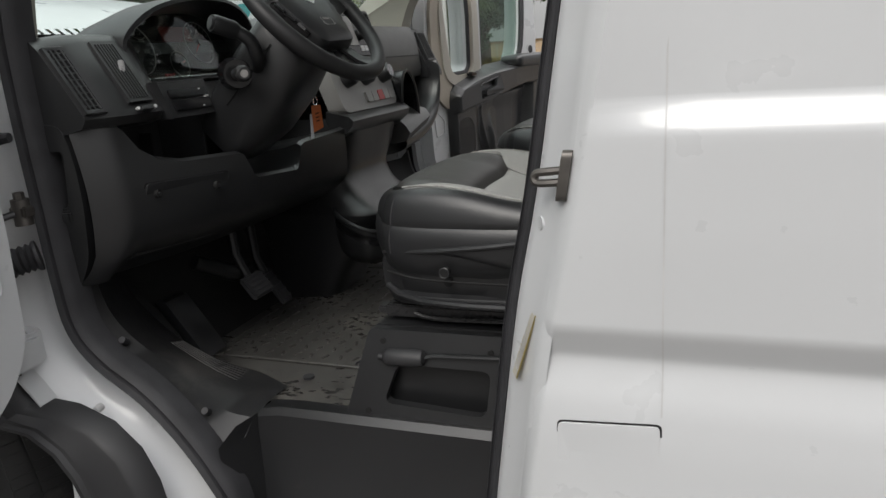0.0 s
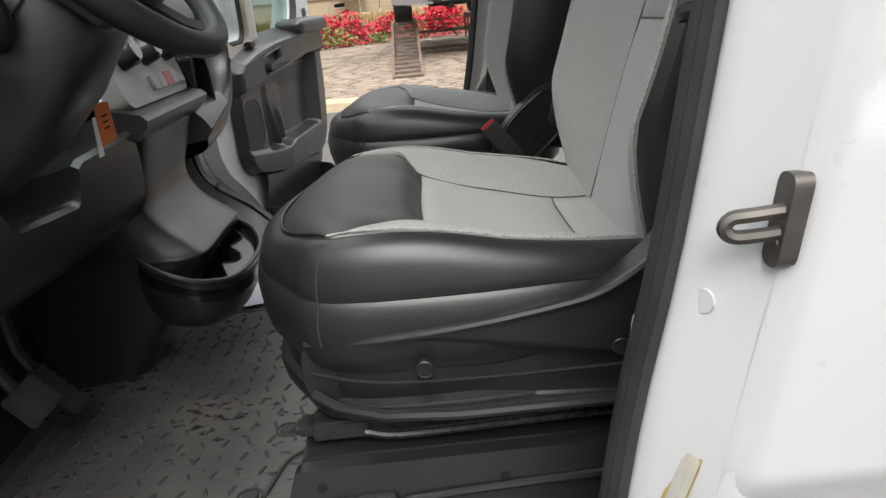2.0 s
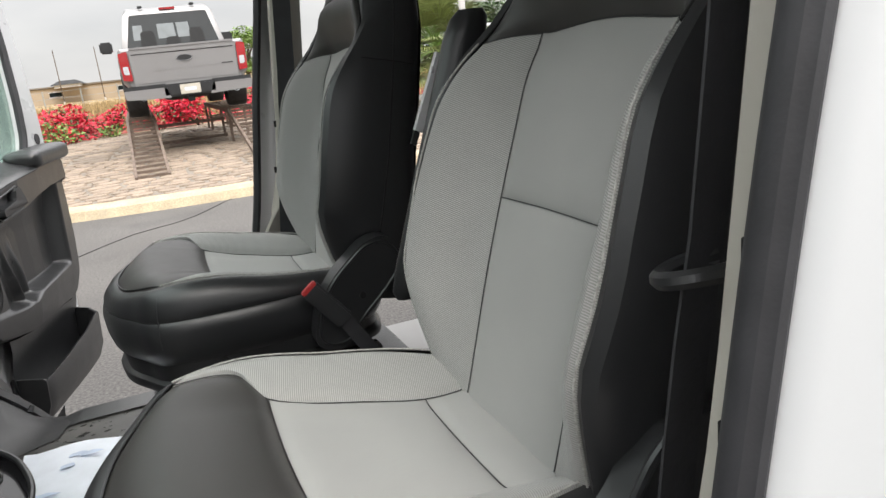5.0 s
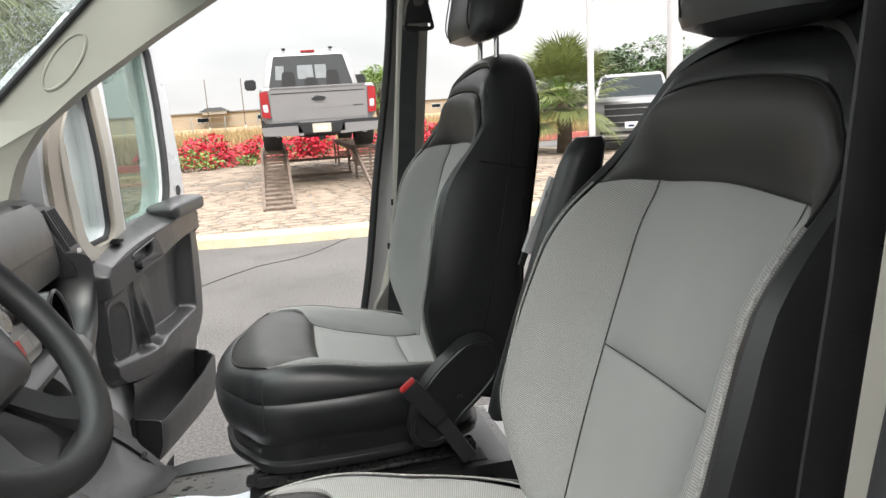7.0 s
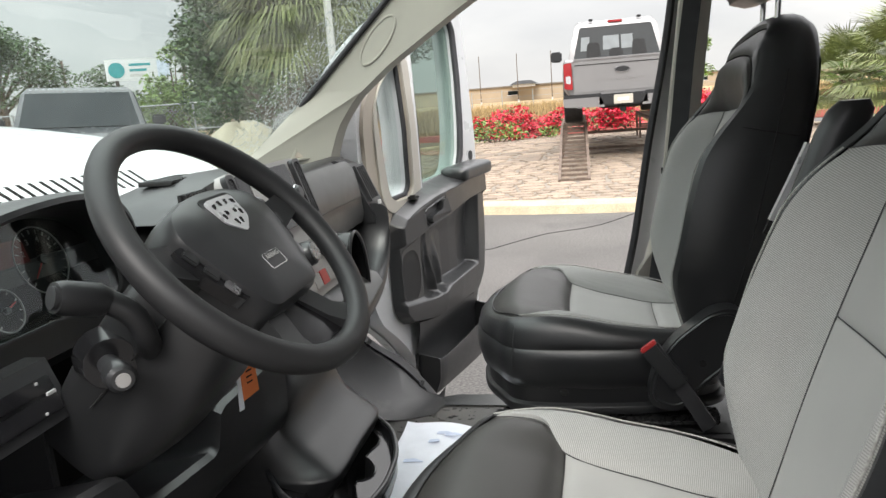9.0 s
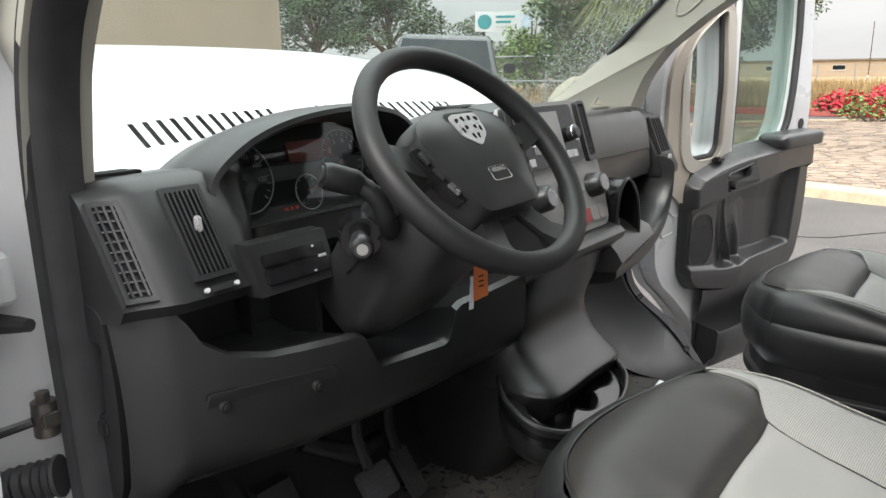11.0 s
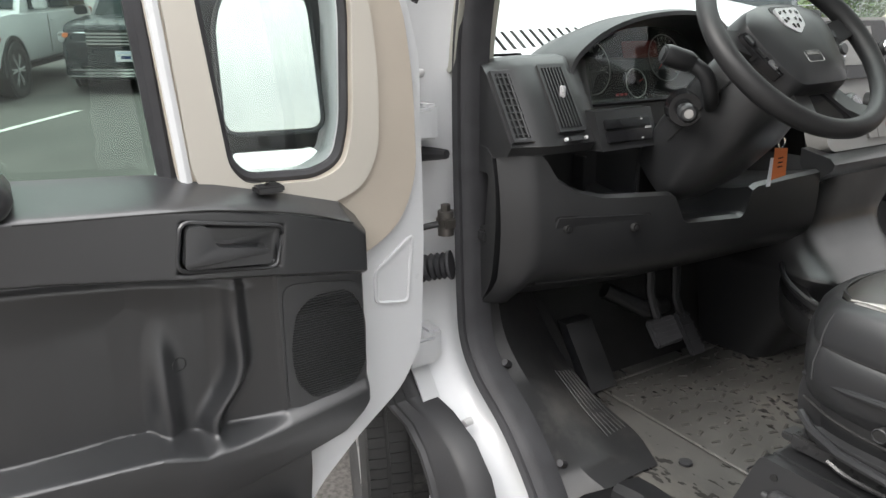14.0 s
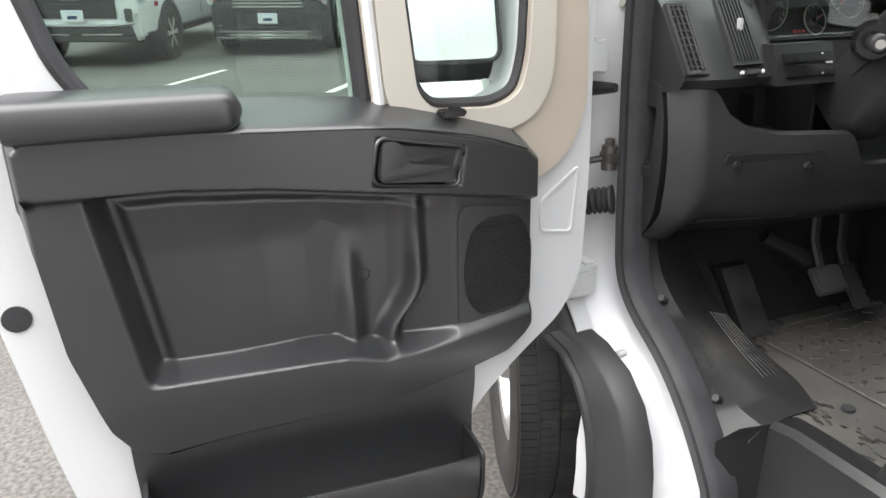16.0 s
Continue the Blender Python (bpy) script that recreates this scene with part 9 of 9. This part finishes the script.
# ramps and stand
def ramp(x, group="display ramps"):
    root = thing("display_ramp", "rusty steel ladder ramp leading up to the pickup's wheel", "ramp", group, at=(x, 11.6, isle_z(x, 10.4)))
    y0, y1 = 10.32, PY + 0.78
    za, zb = isle_z(x, y0) + 0.02, PZ - 0.03
    for s in (-1, 1):
        part("side_rail", loft([[(x + s * 0.215 - 0.02, y, z - 0.06), (x + s * 0.215 + 0.02, y, z - 0.06), (x + s * 0.215 + 0.02, y, z + 0.02), (x + s * 0.215 - 0.02, y, z + 0.02)] for y, z in ((y0, za), (y1, zb), (y1 + 4.6, zb))]), M_RUST, root)
    n = 14
    for k in range(n):
        f = (k + 0.4) / n
        y, z = y0 + (y1 - y0) * f, za + (zb - za) * f
        part("rung", moved(box(-0.215, 0.215, -0.016, 0.016, -0.030, 0.004), Matrix.Translation((x, y, z))), M_RUST, root)
    for k in range(18):
        y = y1 + 0.1 + 0.25 * k
        part("deck_bar", box(x - 0.215, x + 0.215, y, y + 0.06, zb - 0.02, zb + 0.012), M_RUST, root)
    for y in (y1, y1 + 1.2, y1 + 3.6, y1 + 4.5):
        for s in (-1, 1):
            part("leg", box(x + s * 0.215 - 0.022, x + s * 0.215 + 0.022, y, y + 0.045, isle_z(x, y) - 0.01, zb - 0.04), M_RUST, root)
        part("foot_bar", box(x - 0.215, x + 0.215, y, y + 0.04, isle_z(x, y) + 0.25, isle_z(x, y) + 0.29), M_RUST, root)
    return root


ramp(PX - 0.83)
ramp(PX + 0.83)
for zz in (0.32, 0.62):
    cross = thing("cross_beam", "rusty steel beam tying the two ramps together", "beam", "ramp beams", at=(PX, PY + 1.4, zz))
    part("beam", box(PX - 0.60, PX + 0.60, PY + 1.40, PY + 1.45, zz, zz + 0.05, 0.004), M_RUST, cross)

# ---- planting ----
def leaf_cloud(centres, count, size, rnd, flat=0.5):
    """Many small leaf clumps scattered in balls given as (x, y, z, rx, ry, rz)."""
    verts, faces = [], []
    for c in centres:
        n = int(count * c[3] * c[5])
        for _ in range(n):
            d = Vector((rnd.gauss(0, 1), rnd.gauss(0, 1), rnd.gauss(0, 1))).normalized() * (0.35 + 0.65 * rnd.random() ** 0.5)
            p = Vector((c[0] + d.x * c[3], c[1] + d.y * c[4], c[2] + d.z * c[5]))
            u = Vector((rnd.gauss(0, 1), rnd.gauss(0, 1), rnd.gauss(0, flat))).normalized()
            v = u.orthogonal().normalized()
            if rnd.random() < 0.5:
                v = u.cross(v)
            s = size * (0.5 + rnd.random())
            k = len(verts)
            verts += [p - u * s, p + v * s * 0.45, p + u * s, p - v * s * 0.45]
            faces.append((k, k + 1, k + 2, k + 3))
    me = bpy.data.meshes.new("leaves")
    me.from_pydata(verts, [], faces)
    return me


def mesh_part(name, me, material, parent, label=""):
    me.transform(parent.matrix_basis.inverted())
    me.materials.append(material)
    ob = new(name, me)
    ob.parent = parent
    if label:
        ob["label"] = label
    return ob


def bush(name, label, x, y, w, d, h, flower, seed, z0=None):
    rnd = random.Random(seed)
    z = ground_z(x, y) + (0.1 if z0 is None else z0)
    root = thing(name, label, "bush", "flower bed", at=(x, y, z))
    balls = []
    for _ in range(9):
        f = rnd.random()
        balls.append((x + w * (rnd.random() - 0.5), y + d * (rnd.random() - 0.5), z + h * (0.30 + 0.35 * rnd.random()), 0.30 * w * (0.6 + 0.5 * rnd.random()), 0.4 * d, 0.32 * h * (0.8 + 0.4 * rnd.random())))
    stems = bmesh.new()
    for b in balls[:6]:
        tube([(x + 0.2 * (b[0] - x), y, z - 0.02), (b[0], b[1], b[2])], [0.02, 0.006], 5, bm=stems)
    part("stem", stems, M_BARK, root)
    mesh_part("foliage", leaf_cloud(balls, 620 if not flower else 420, 0.055, rnd), M_LEAF2 if not flower else M_LEAF, root)["kind"] = "stuff"
    if flower:
        mesh_part("blossom", leaf_cloud([(b[0], b[1] - 0.05, b[2] + 0.05, b[3] * 1.06, b[4] * 1.06, b[5] * 1.08) for b in balls], 900, 0.06, rnd), M_FLOWER, root, "crimson flower bracts")["kind"] = "stuff"
    return root


for k, (x, y, w, h) in enumerate(((-2.15, 21.2, 1.5, 1.0), (-1.25, 21.8, 1.3, 0.85), (0.1, 21.6, 1.5, 1.05), (1.4, 21.8, 1.6, 1.1), (2.7, 21.5, 1.6, 1.05), (4.0, 21.7, 1.5, 1.1), (5.2, 21.2, 1.4, 1.0), (-3.3, 22.0, 1.4, 0.8))):
    bush("bougainvillea", "bougainvillea bush covered in crimson flowers", x, y, w, 1.0, h, True, 20 + k)
bush("green_shrub", "low yellow-green shrub beside the flowers", -2.5, 20.1, 1.3, 0.8, 0.8, False, 40)
bush("green_shrub", "low yellow-green shrub beside the flowers", -1.0, 21.0, 0.7, 0.5, 0.4, False, 41)


def tree(name, label, x, y, h, spread_r, seed, trunk_h=0.3, material=None, lumps=16, dens=260, leaf=0.16):
    rnd = random.Random(seed)
    z = ground_z(x, y)
    root = thing(name, label, "tree", "trees", at=(x, y, z))
    tr = bmesh.new()
    tube([(x, y, z - 0.1), (x + 0.1, y, z + h * trunk_h * 0.6), (x, y + 0.1, z + h * trunk_h), (x, y, z + h * 0.75)], [h * 0.035, h * 0.026, h * 0.02, h * 0.006], 9, bm=tr)
    balls = []
    for i in range(lumps):
        a = rnd.random() * 6.28
        f = rnd.random()
        r = spread_r * (0.25 + 0.75 * rnd.random()) * (1 - 0.55 * f)
        b = (x + r * math.cos(a), y + r * math.sin(a), z + h * (trunk_h + (0.93 - trunk_h) * f), spread_r * (0.26 + 0.2 * rnd.random()), spread_r * 0.36, h * (0.08 + 0.06 * rnd.random()))
        balls.append(b)
        tube([(x, y, z + h * trunk_h * (0.7 + 0.5 * f)), ((x + b[0]) / 2, (y + b[1]) / 2, (z + h * trunk_h + b[2]) / 2 + 0.2), (b[0], b[1], b[2])], [h * 0.012, h * 0.007, h * 0.003], 5, bm=tr)
    part("trunk", tr, M_BARK, root)
    mesh_part("crown", leaf_cloud(balls, dens, leaf, rnd), material or M_LEAF, root)
    return root


def polar(x0, y0, az, d):
    return x0 + d * math.cos(radians(az)), y0 + d * math.sin(radians(az))


for k, (az, d, h, r, m, th) in enumerate(((113.5, 34, 11.5, 4.6, M_LEAF, 0.16), (115.0, 40, 12.0, 3.4, M_LEAF, 0.15), (120.5, 38, 5.2, 2.6, M_LEAF2, 0.2), (110.0, 42, 13.0, 4.5, M_LEAF, 0.2),
                                          (131.5, 46, 7.2, 3.6, M_LEAF, 0.45), (137.0, 48, 7.6, 4.2, M_LEAF, 0.45), (143.5, 44, 7.4, 3.2, M_LEAF, 0.5), (149.0, 46, 7.2, 3.4, M_LEAF, 0.5), (106.0, 44, 12, 4.0, M_LEAF, 0.2),
                                          (82.0, 60, 5.0, 2.2, M_LEAF2, 0.3), (64.0, 46, 4.4, 3.4, M_LEAF, 0.2), (59.0, 46, 4.6, 3.6, M_LEAF, 0.2), (69.0, 44, 4.0, 3.0, M_LEAF, 0.2), (125.0, 60, 6, 3, M_LEAF, 0.3))):
    tree("tree", "broad green tree beyond the car park", *polar(-0.2, -0.3, az, d), h, r, 60 + k, th, m, 22, 520, 0.10)


for k, (az, d, h, r) in enumerate(((112.2, 25, 7.2, 3.3), (114.2, 27, 7.6, 2.7), (107.6, 29, 7.0, 3.0))):
    tree("tree", "broad green tree beyond the car park", *polar(-0.2, -0.3, az, d), h, r, 90 + k, 0.2, M_LEAF if k != 1 else None, 24, 620, 0.09)


def palm(name, label, x, y, trunk, crown, seed, n=46, droop=0.4):
    rnd = random.Random(seed)
    z = ground_z(x, y)
    root = thing(name, label, "palm tree", "palms", at=(x, y, z))
    part("trunk", tube([(x, y, z - 0.1), (x + 0.05, y, z + trunk * 0.5), (x, y, z + trunk)], [0.20, 0.17, 0.15], 10), M_BARK, root)
    verts, faces = [], []
    stems = bmesh.new()
    for i in range(n):
        a = 2 * math.pi * rnd.random()
        e = radians(-35 + 115 * rnd.random())
        d = Vector((math.cos(a) * math.cos(e), math.sin(a) * math.cos(e), math.sin(e)))
        base = Vector((x, y, z + trunk))
        hub = base + d * crown * (0.42 + 0.2 * rnd.random()) - Vector((0, 0, droop * crown * 0.12))
        tube([base, base.lerp(hub, 0.5) + Vector((0, 0, 0.05)), hub], [0.018, 0.012, 0.008], 4, bm=stems)
        side = d.cross(Vector((0, 0, 1)))
        side = side.normalized() if side.length > 0.05 else Vector((1, 0, 0))
        upv = side.cross(d).normalized()
        blades = 34
        for b in range(blades):
            t = radians(-100 + 200 * b / (blades - 1))
            w = (d * math.cos(t) + side * math.sin(t)).normalized()
            L = crown * (0.50 - 0.16 * abs(t) / 1.75) * (0.85 + 0.3 * rnd.random())
            tip = hub + w * L - Vector((0, 0, L * (0.10 + droop * 0.35)))
            mid_b = hub + w * L * 0.55 + upv * 0.02
            across = w.cross(upv).normalized() * crown * 0.0095
            k = len(verts)
            verts += [hub, mid_b + across, tip, mid_b - across]
            faces.append((k, k + 1, k + 2, k + 3))
    part("frond_stem", stems, M_LEAF2, root)
    me = bpy.data.meshes.new("fronds")
    me.from_pydata(verts, [], faces)
    mesh_part("fronds", me, M_PALM, root, "spiky green fan fronds")
    return root


palm("fan_palm", "tall fan palm with shaggy green fronds", *polar(-0.2, -0.3, 110.5, 17), 3.7, 2.3, 7, 190, 0.8)
palm("fan_palm", "low fan palm with bright green fronds", *polar(-0.27, -0.2, 67.5, 18), 1.45, 1.75, 8, 70, 0.25)
palm("fan_palm", "low fan palm with bright green fronds", *polar(-0.27, -0.2, 71.5, 20), 1.2, 1.5, 9, 54, 0.25)

# ---- distance ----
field = thing("dry_field", "dry golden grass field beyond the car park", "grass", kind="stuff", at=(0, 40, 0))
rnd = random.Random(17)
verts, faces = [], []
for _ in range(26000):
    x, y = -26 + 48 * rnd.random(), 26.5 + 40 * rnd.random() ** 1.7
    h, a = 0.35 + 0.5 * rnd.random(), 6.28 * rnd.random()
    w = 0.04
    k = len(verts)
    lean = 0.25 * (rnd.random() - 0.5)
    verts += [(x - w * math.cos(a), y - w * math.sin(a), 0), (x + w * math.cos(a), y + w * math.sin(a), 0), (x + lean, y + lean, h)]
    faces.append((k, k + 1, k + 2))
me = bpy.data.meshes.new("grass")
me.from_pydata(verts, [], faces)
mesh_part("grass_blades", me, M_GRASS, field)
bm = loft([[(x, y, 0.012 + ground_z(x, y)) for x in (-40, -20, -8, 0, 10, 25, 40)] for y in (26, 40, 70, 130)], False, False)
tagged(part("field_soil", bm, M_GRASS), "dry grass field", "ground", kind="structure")
bm = box(-30, 30, 24.2, 24.5, 0, 0.22, 0.02)
tagged(part("red_kerb", bm, M_REDK), "faded red painted kerb", "kerb", kind="structure")


def long_building(name, label, x0, x1, y, h, material, windows):
    root = thing(name, label, "building", "far buildings", at=((x0 + x1) / 2, y, 0))
    part("wall", box(x0, x1, y, y + 14, -0.2, h), material, root)
    part("roof", box(x0 - 0.3, x1 + 0.3, y - 0.3, y + 14.3, h, h + 0.25, 0.05), M_MORTAR, root)
    for k in range(windows):
        xx = x0 + (x1 - x0) * (k + 0.5) / windows
        wd = part("window", box(xx - 0.8, xx + 0.8, y - 0.06, y + 0.02, h * 0.45, h * 0.72), M_BLACKG, root)
        part("lintel", box(xx - 0.9, xx + 0.9, y - 0.08, y, h * 0.72, h * 0.75), M_SIGN, wd)
        part("sill", box(xx - 0.9, xx + 0.9, y - 0.08, y, h * 0.42, h * 0.45), M_SIGN, wd)
    return root


long_building("long_store", "long low tan building at the edge of the field", -70, 12, 120, 2.3, M_WALLT, 9)
long_building("far_shed", "pale shed far across the field", 16, 60, 130, 2.2, M_WALLT, 5)
hut = thing("small_hut", "small dark-roofed hut on the horizon", "hut", at=(-8, 118, 0))
part("hut_wall", box(-10.5, -7, 117, 119.5, 2.2, 2.6), M_SIGN, hut)
part("hut_roof", loft([[(-11, 116.6, 2.6), (-6.5, 116.6, 2.6), (-7.7, 118, 3.2), (-9.8, 118, 3.2)], [(-11, 119.8, 2.6), (-6.5, 119.8, 2.6), (-7.7, 118.2, 3.2), (-9.8, 118.2, 3.2)]]), M_DARK, hut)
long_building("dealer_building", "tan showroom wall behind the parked cars", -42, -24, 6, 6.5, M_WALLT, 3)
long_building("dealer_annex", "tan showroom wall behind the parked cars", -40, -27, -14, 6.0, M_WALLT, 3)


def pole(name, label, x, y, h, r, arms=0):
    z = ground_z(x, y)
    root = thing(name, label, "pole", "poles", at=(x, y, z))
    part("shaft", tube([(x, y, z), (x, y, z + h)], [r, r * 0.7], 12), M_POLE if name == "light_pole" else M_BARK, root)
    part("foot", cyl((x, y, z), (x, y, z + 0.35), r * 1.8, r * 1.6, 14), M_POLE, root)
    for k in range(arms):
        part("cross_arm", box(x - 0.9, x + 0.9, y - 0.05, y + 0.05, z + h - 0.35 - 0.6 * k, z + h - 0.22 - 0.6 * k), M_BARK, root)
    return root


pole("light_pole", "tall white steel light pole", *polar(-0.27, -0.2, 65.3, 16), 9.5, 0.075)
pole("light_pole", "tall white steel light pole", *polar(-0.27, -0.2, 59.2, 24), 10.5, 0.26)
pole("light_pole", "tall white steel light pole", *polar(-0.2, -0.3, 108.6, 15), 9.0, 0.085)
pole("utility_pole", "distant wooden utility pole", *polar(-0.2, -0.3, 119.6, 70), 8.3, 0.12, 2)
pole("utility_pole", "distant wooden utility pole", *polar(-0.2, -0.3, 127.5, 60), 6.2, 0.12, 0)
for az in (97.5, 92.0, 94.6):
    pole("utility_pole", "distant wooden utility pole", *polar(-0.2, -0.3, az, 110), 7.0, 0.07, 0)

sign = thing("billboard", "white billboard with a round teal picture", "billboard", at=(*polar(-0.2, -0.3, 122.6, 40), 0.5))
sx, sy = polar(-0.2, -0.3, 122.6, 40)
sm = pose(sx, sy, 4.05, 0, 0, 32.6)
part("board", moved(box(-1.55, 1.55, -0.06, 0.06, -0.50, 0.52), sm), M_SIGN, sign)
part("picture", moved(slab([(-1.05 + 0.38 * math.cos(a), 0.0 + 0.38 * math.sin(a)) for a in [2 * math.pi * i / 24 for i in range(24)]], [], lambda u, v, d: (u, d, v), -0.075, -0.055), sm), M_TEAL, sign, "round teal picture")
for k in range(3):
    part("text_bar", moved(box(-0.45, 0.55 - 0.2 * k, -0.075, -0.055, 0.18 - 0.26 * k, 0.30 - 0.26 * k), sm), M_TEAL if k < 2 else M_INK, sign)
part("blue_panel", moved(box(0.85, 1.45, -0.075, -0.055, -0.42, 0.42), sm), M_BLUE, sign)
for u in (-1.1, 1.1):
    part("sign_post", moved(cyl((u, 0.1, -4.2), (u, 0.1, -0.5), 0.09), sm), M_STEEL, sign)

fence = thing("chain_link_fence", "grey chain-link fence along the far side", "fence", at=(-14, 26, 0))
for i in range(9):
    x, y = -30 + 2.6 * i, 25.0 + 0.0 * i
    part("post", cyl((x, y, ground_z(x, y)), (x, y, ground_z(x, y) + 2.0), 0.04, n=8), M_FENCE, fence)
for zz in (0.1, 1.0, 1.95):
    part("rail", tube([(-30 + 2.6 * i, 25.0, ground_z(-30 + 2.6 * i, 25.0) + zz) for i in range(9)], 0.025, 6), M_FENCE, fence)
verts, faces = [], []
for i in range(120):
    for s in (-1, 1):
        x0 = -29 + 0.165 * i
        x1 = x0 + s * 1.8
        k = len(verts)
        verts += [(x0 - 0.006, 25.0, ground_z(x0, 25) + 0.05), (x0 + 0.006, 25.0, ground_z(x0, 25) + 0.05), (x1 + 0.006, 25.0, ground_z(x1, 25) + 1.9), (x1 - 0.006, 25.0, ground_z(x1, 25) + 1.9)]
        faces.append((k, k + 1, k + 2, k + 3))
me = bpy.data.meshes.new("mesh_wire")
me.from_pydata(verts, [], faces)
tagged(mesh_part("wire_mesh", me, M_FENCE, fence), kind="stuff")
far_fence = thing("field_fence", "thin wire fence with posts along the dry field", "fence", at=(0, 60, 0))
for i in range(24):
    part("post", cyl((-30 + 2.6 * i, 62, 0), (-30 + 2.6 * i, 62, 1.7), 0.05, n=6), M_FENCE, far_fence)
for zz in (0.6, 1.1, 1.6):
    part("wire", tube([(-30, 62, zz), (30, 62, zz)], 0.02, 4), M_FENCE, far_fence)

tx, ty = polar(-0.2, -0.3, 116.2, 16)
tarp = thing("tarp_cover", "tan tarpaulin draped over a stored object", "tarpaulin", at=(tx, ty, ground_z(tx, ty)))
rnd = random.Random(9)
rows = []
for k, h in ((1.0, 0.0), (0.93, 0.35), (0.80, 0.75), (0.62, 1.02), (0.35, 1.18), (0.05, 1.2)):
    rows.append([(tx + 1.0 * k * math.cos(a) * (1 + 0.08 * math.sin(a * 5)), ty + 0.8 * k * math.sin(a) * (1 + 0.08 * math.cos(a * 7)), ground_z(tx, ty) + h * (0.92 + 0.08 * math.sin(a * 3 + 1))) for a in [2 * math.pi * i / 40 for i in range(40)]])
part("cloth", loft(rows), M_TARP, tarp)
for k in range(7):
    bay = thing("bay_line", "white painted parking bay line", "road marking", "bay lines", kind="structure", at=(0, 0, 0))
    x0, y0 = -10.6 - 0.1 * k, -2.6 + 2.85 * k
    q = [(x0 + 2.4 * f, y0 + (-1.9) * f) for f in (0, 0.25, 0.5, 0.75, 1.0)]
    part("paint", loft([[(x + 0.03, y + 0.05, ground_z(x, y) + 0.006), (x - 0.03, y - 0.05, ground_z(x, y) + 0.006)] for x, y in q], False, False), M_LINE, bay)
for ob in (*small_wheel.children_recursive, small_wheel):
    bpy.data.objects.remove(ob)
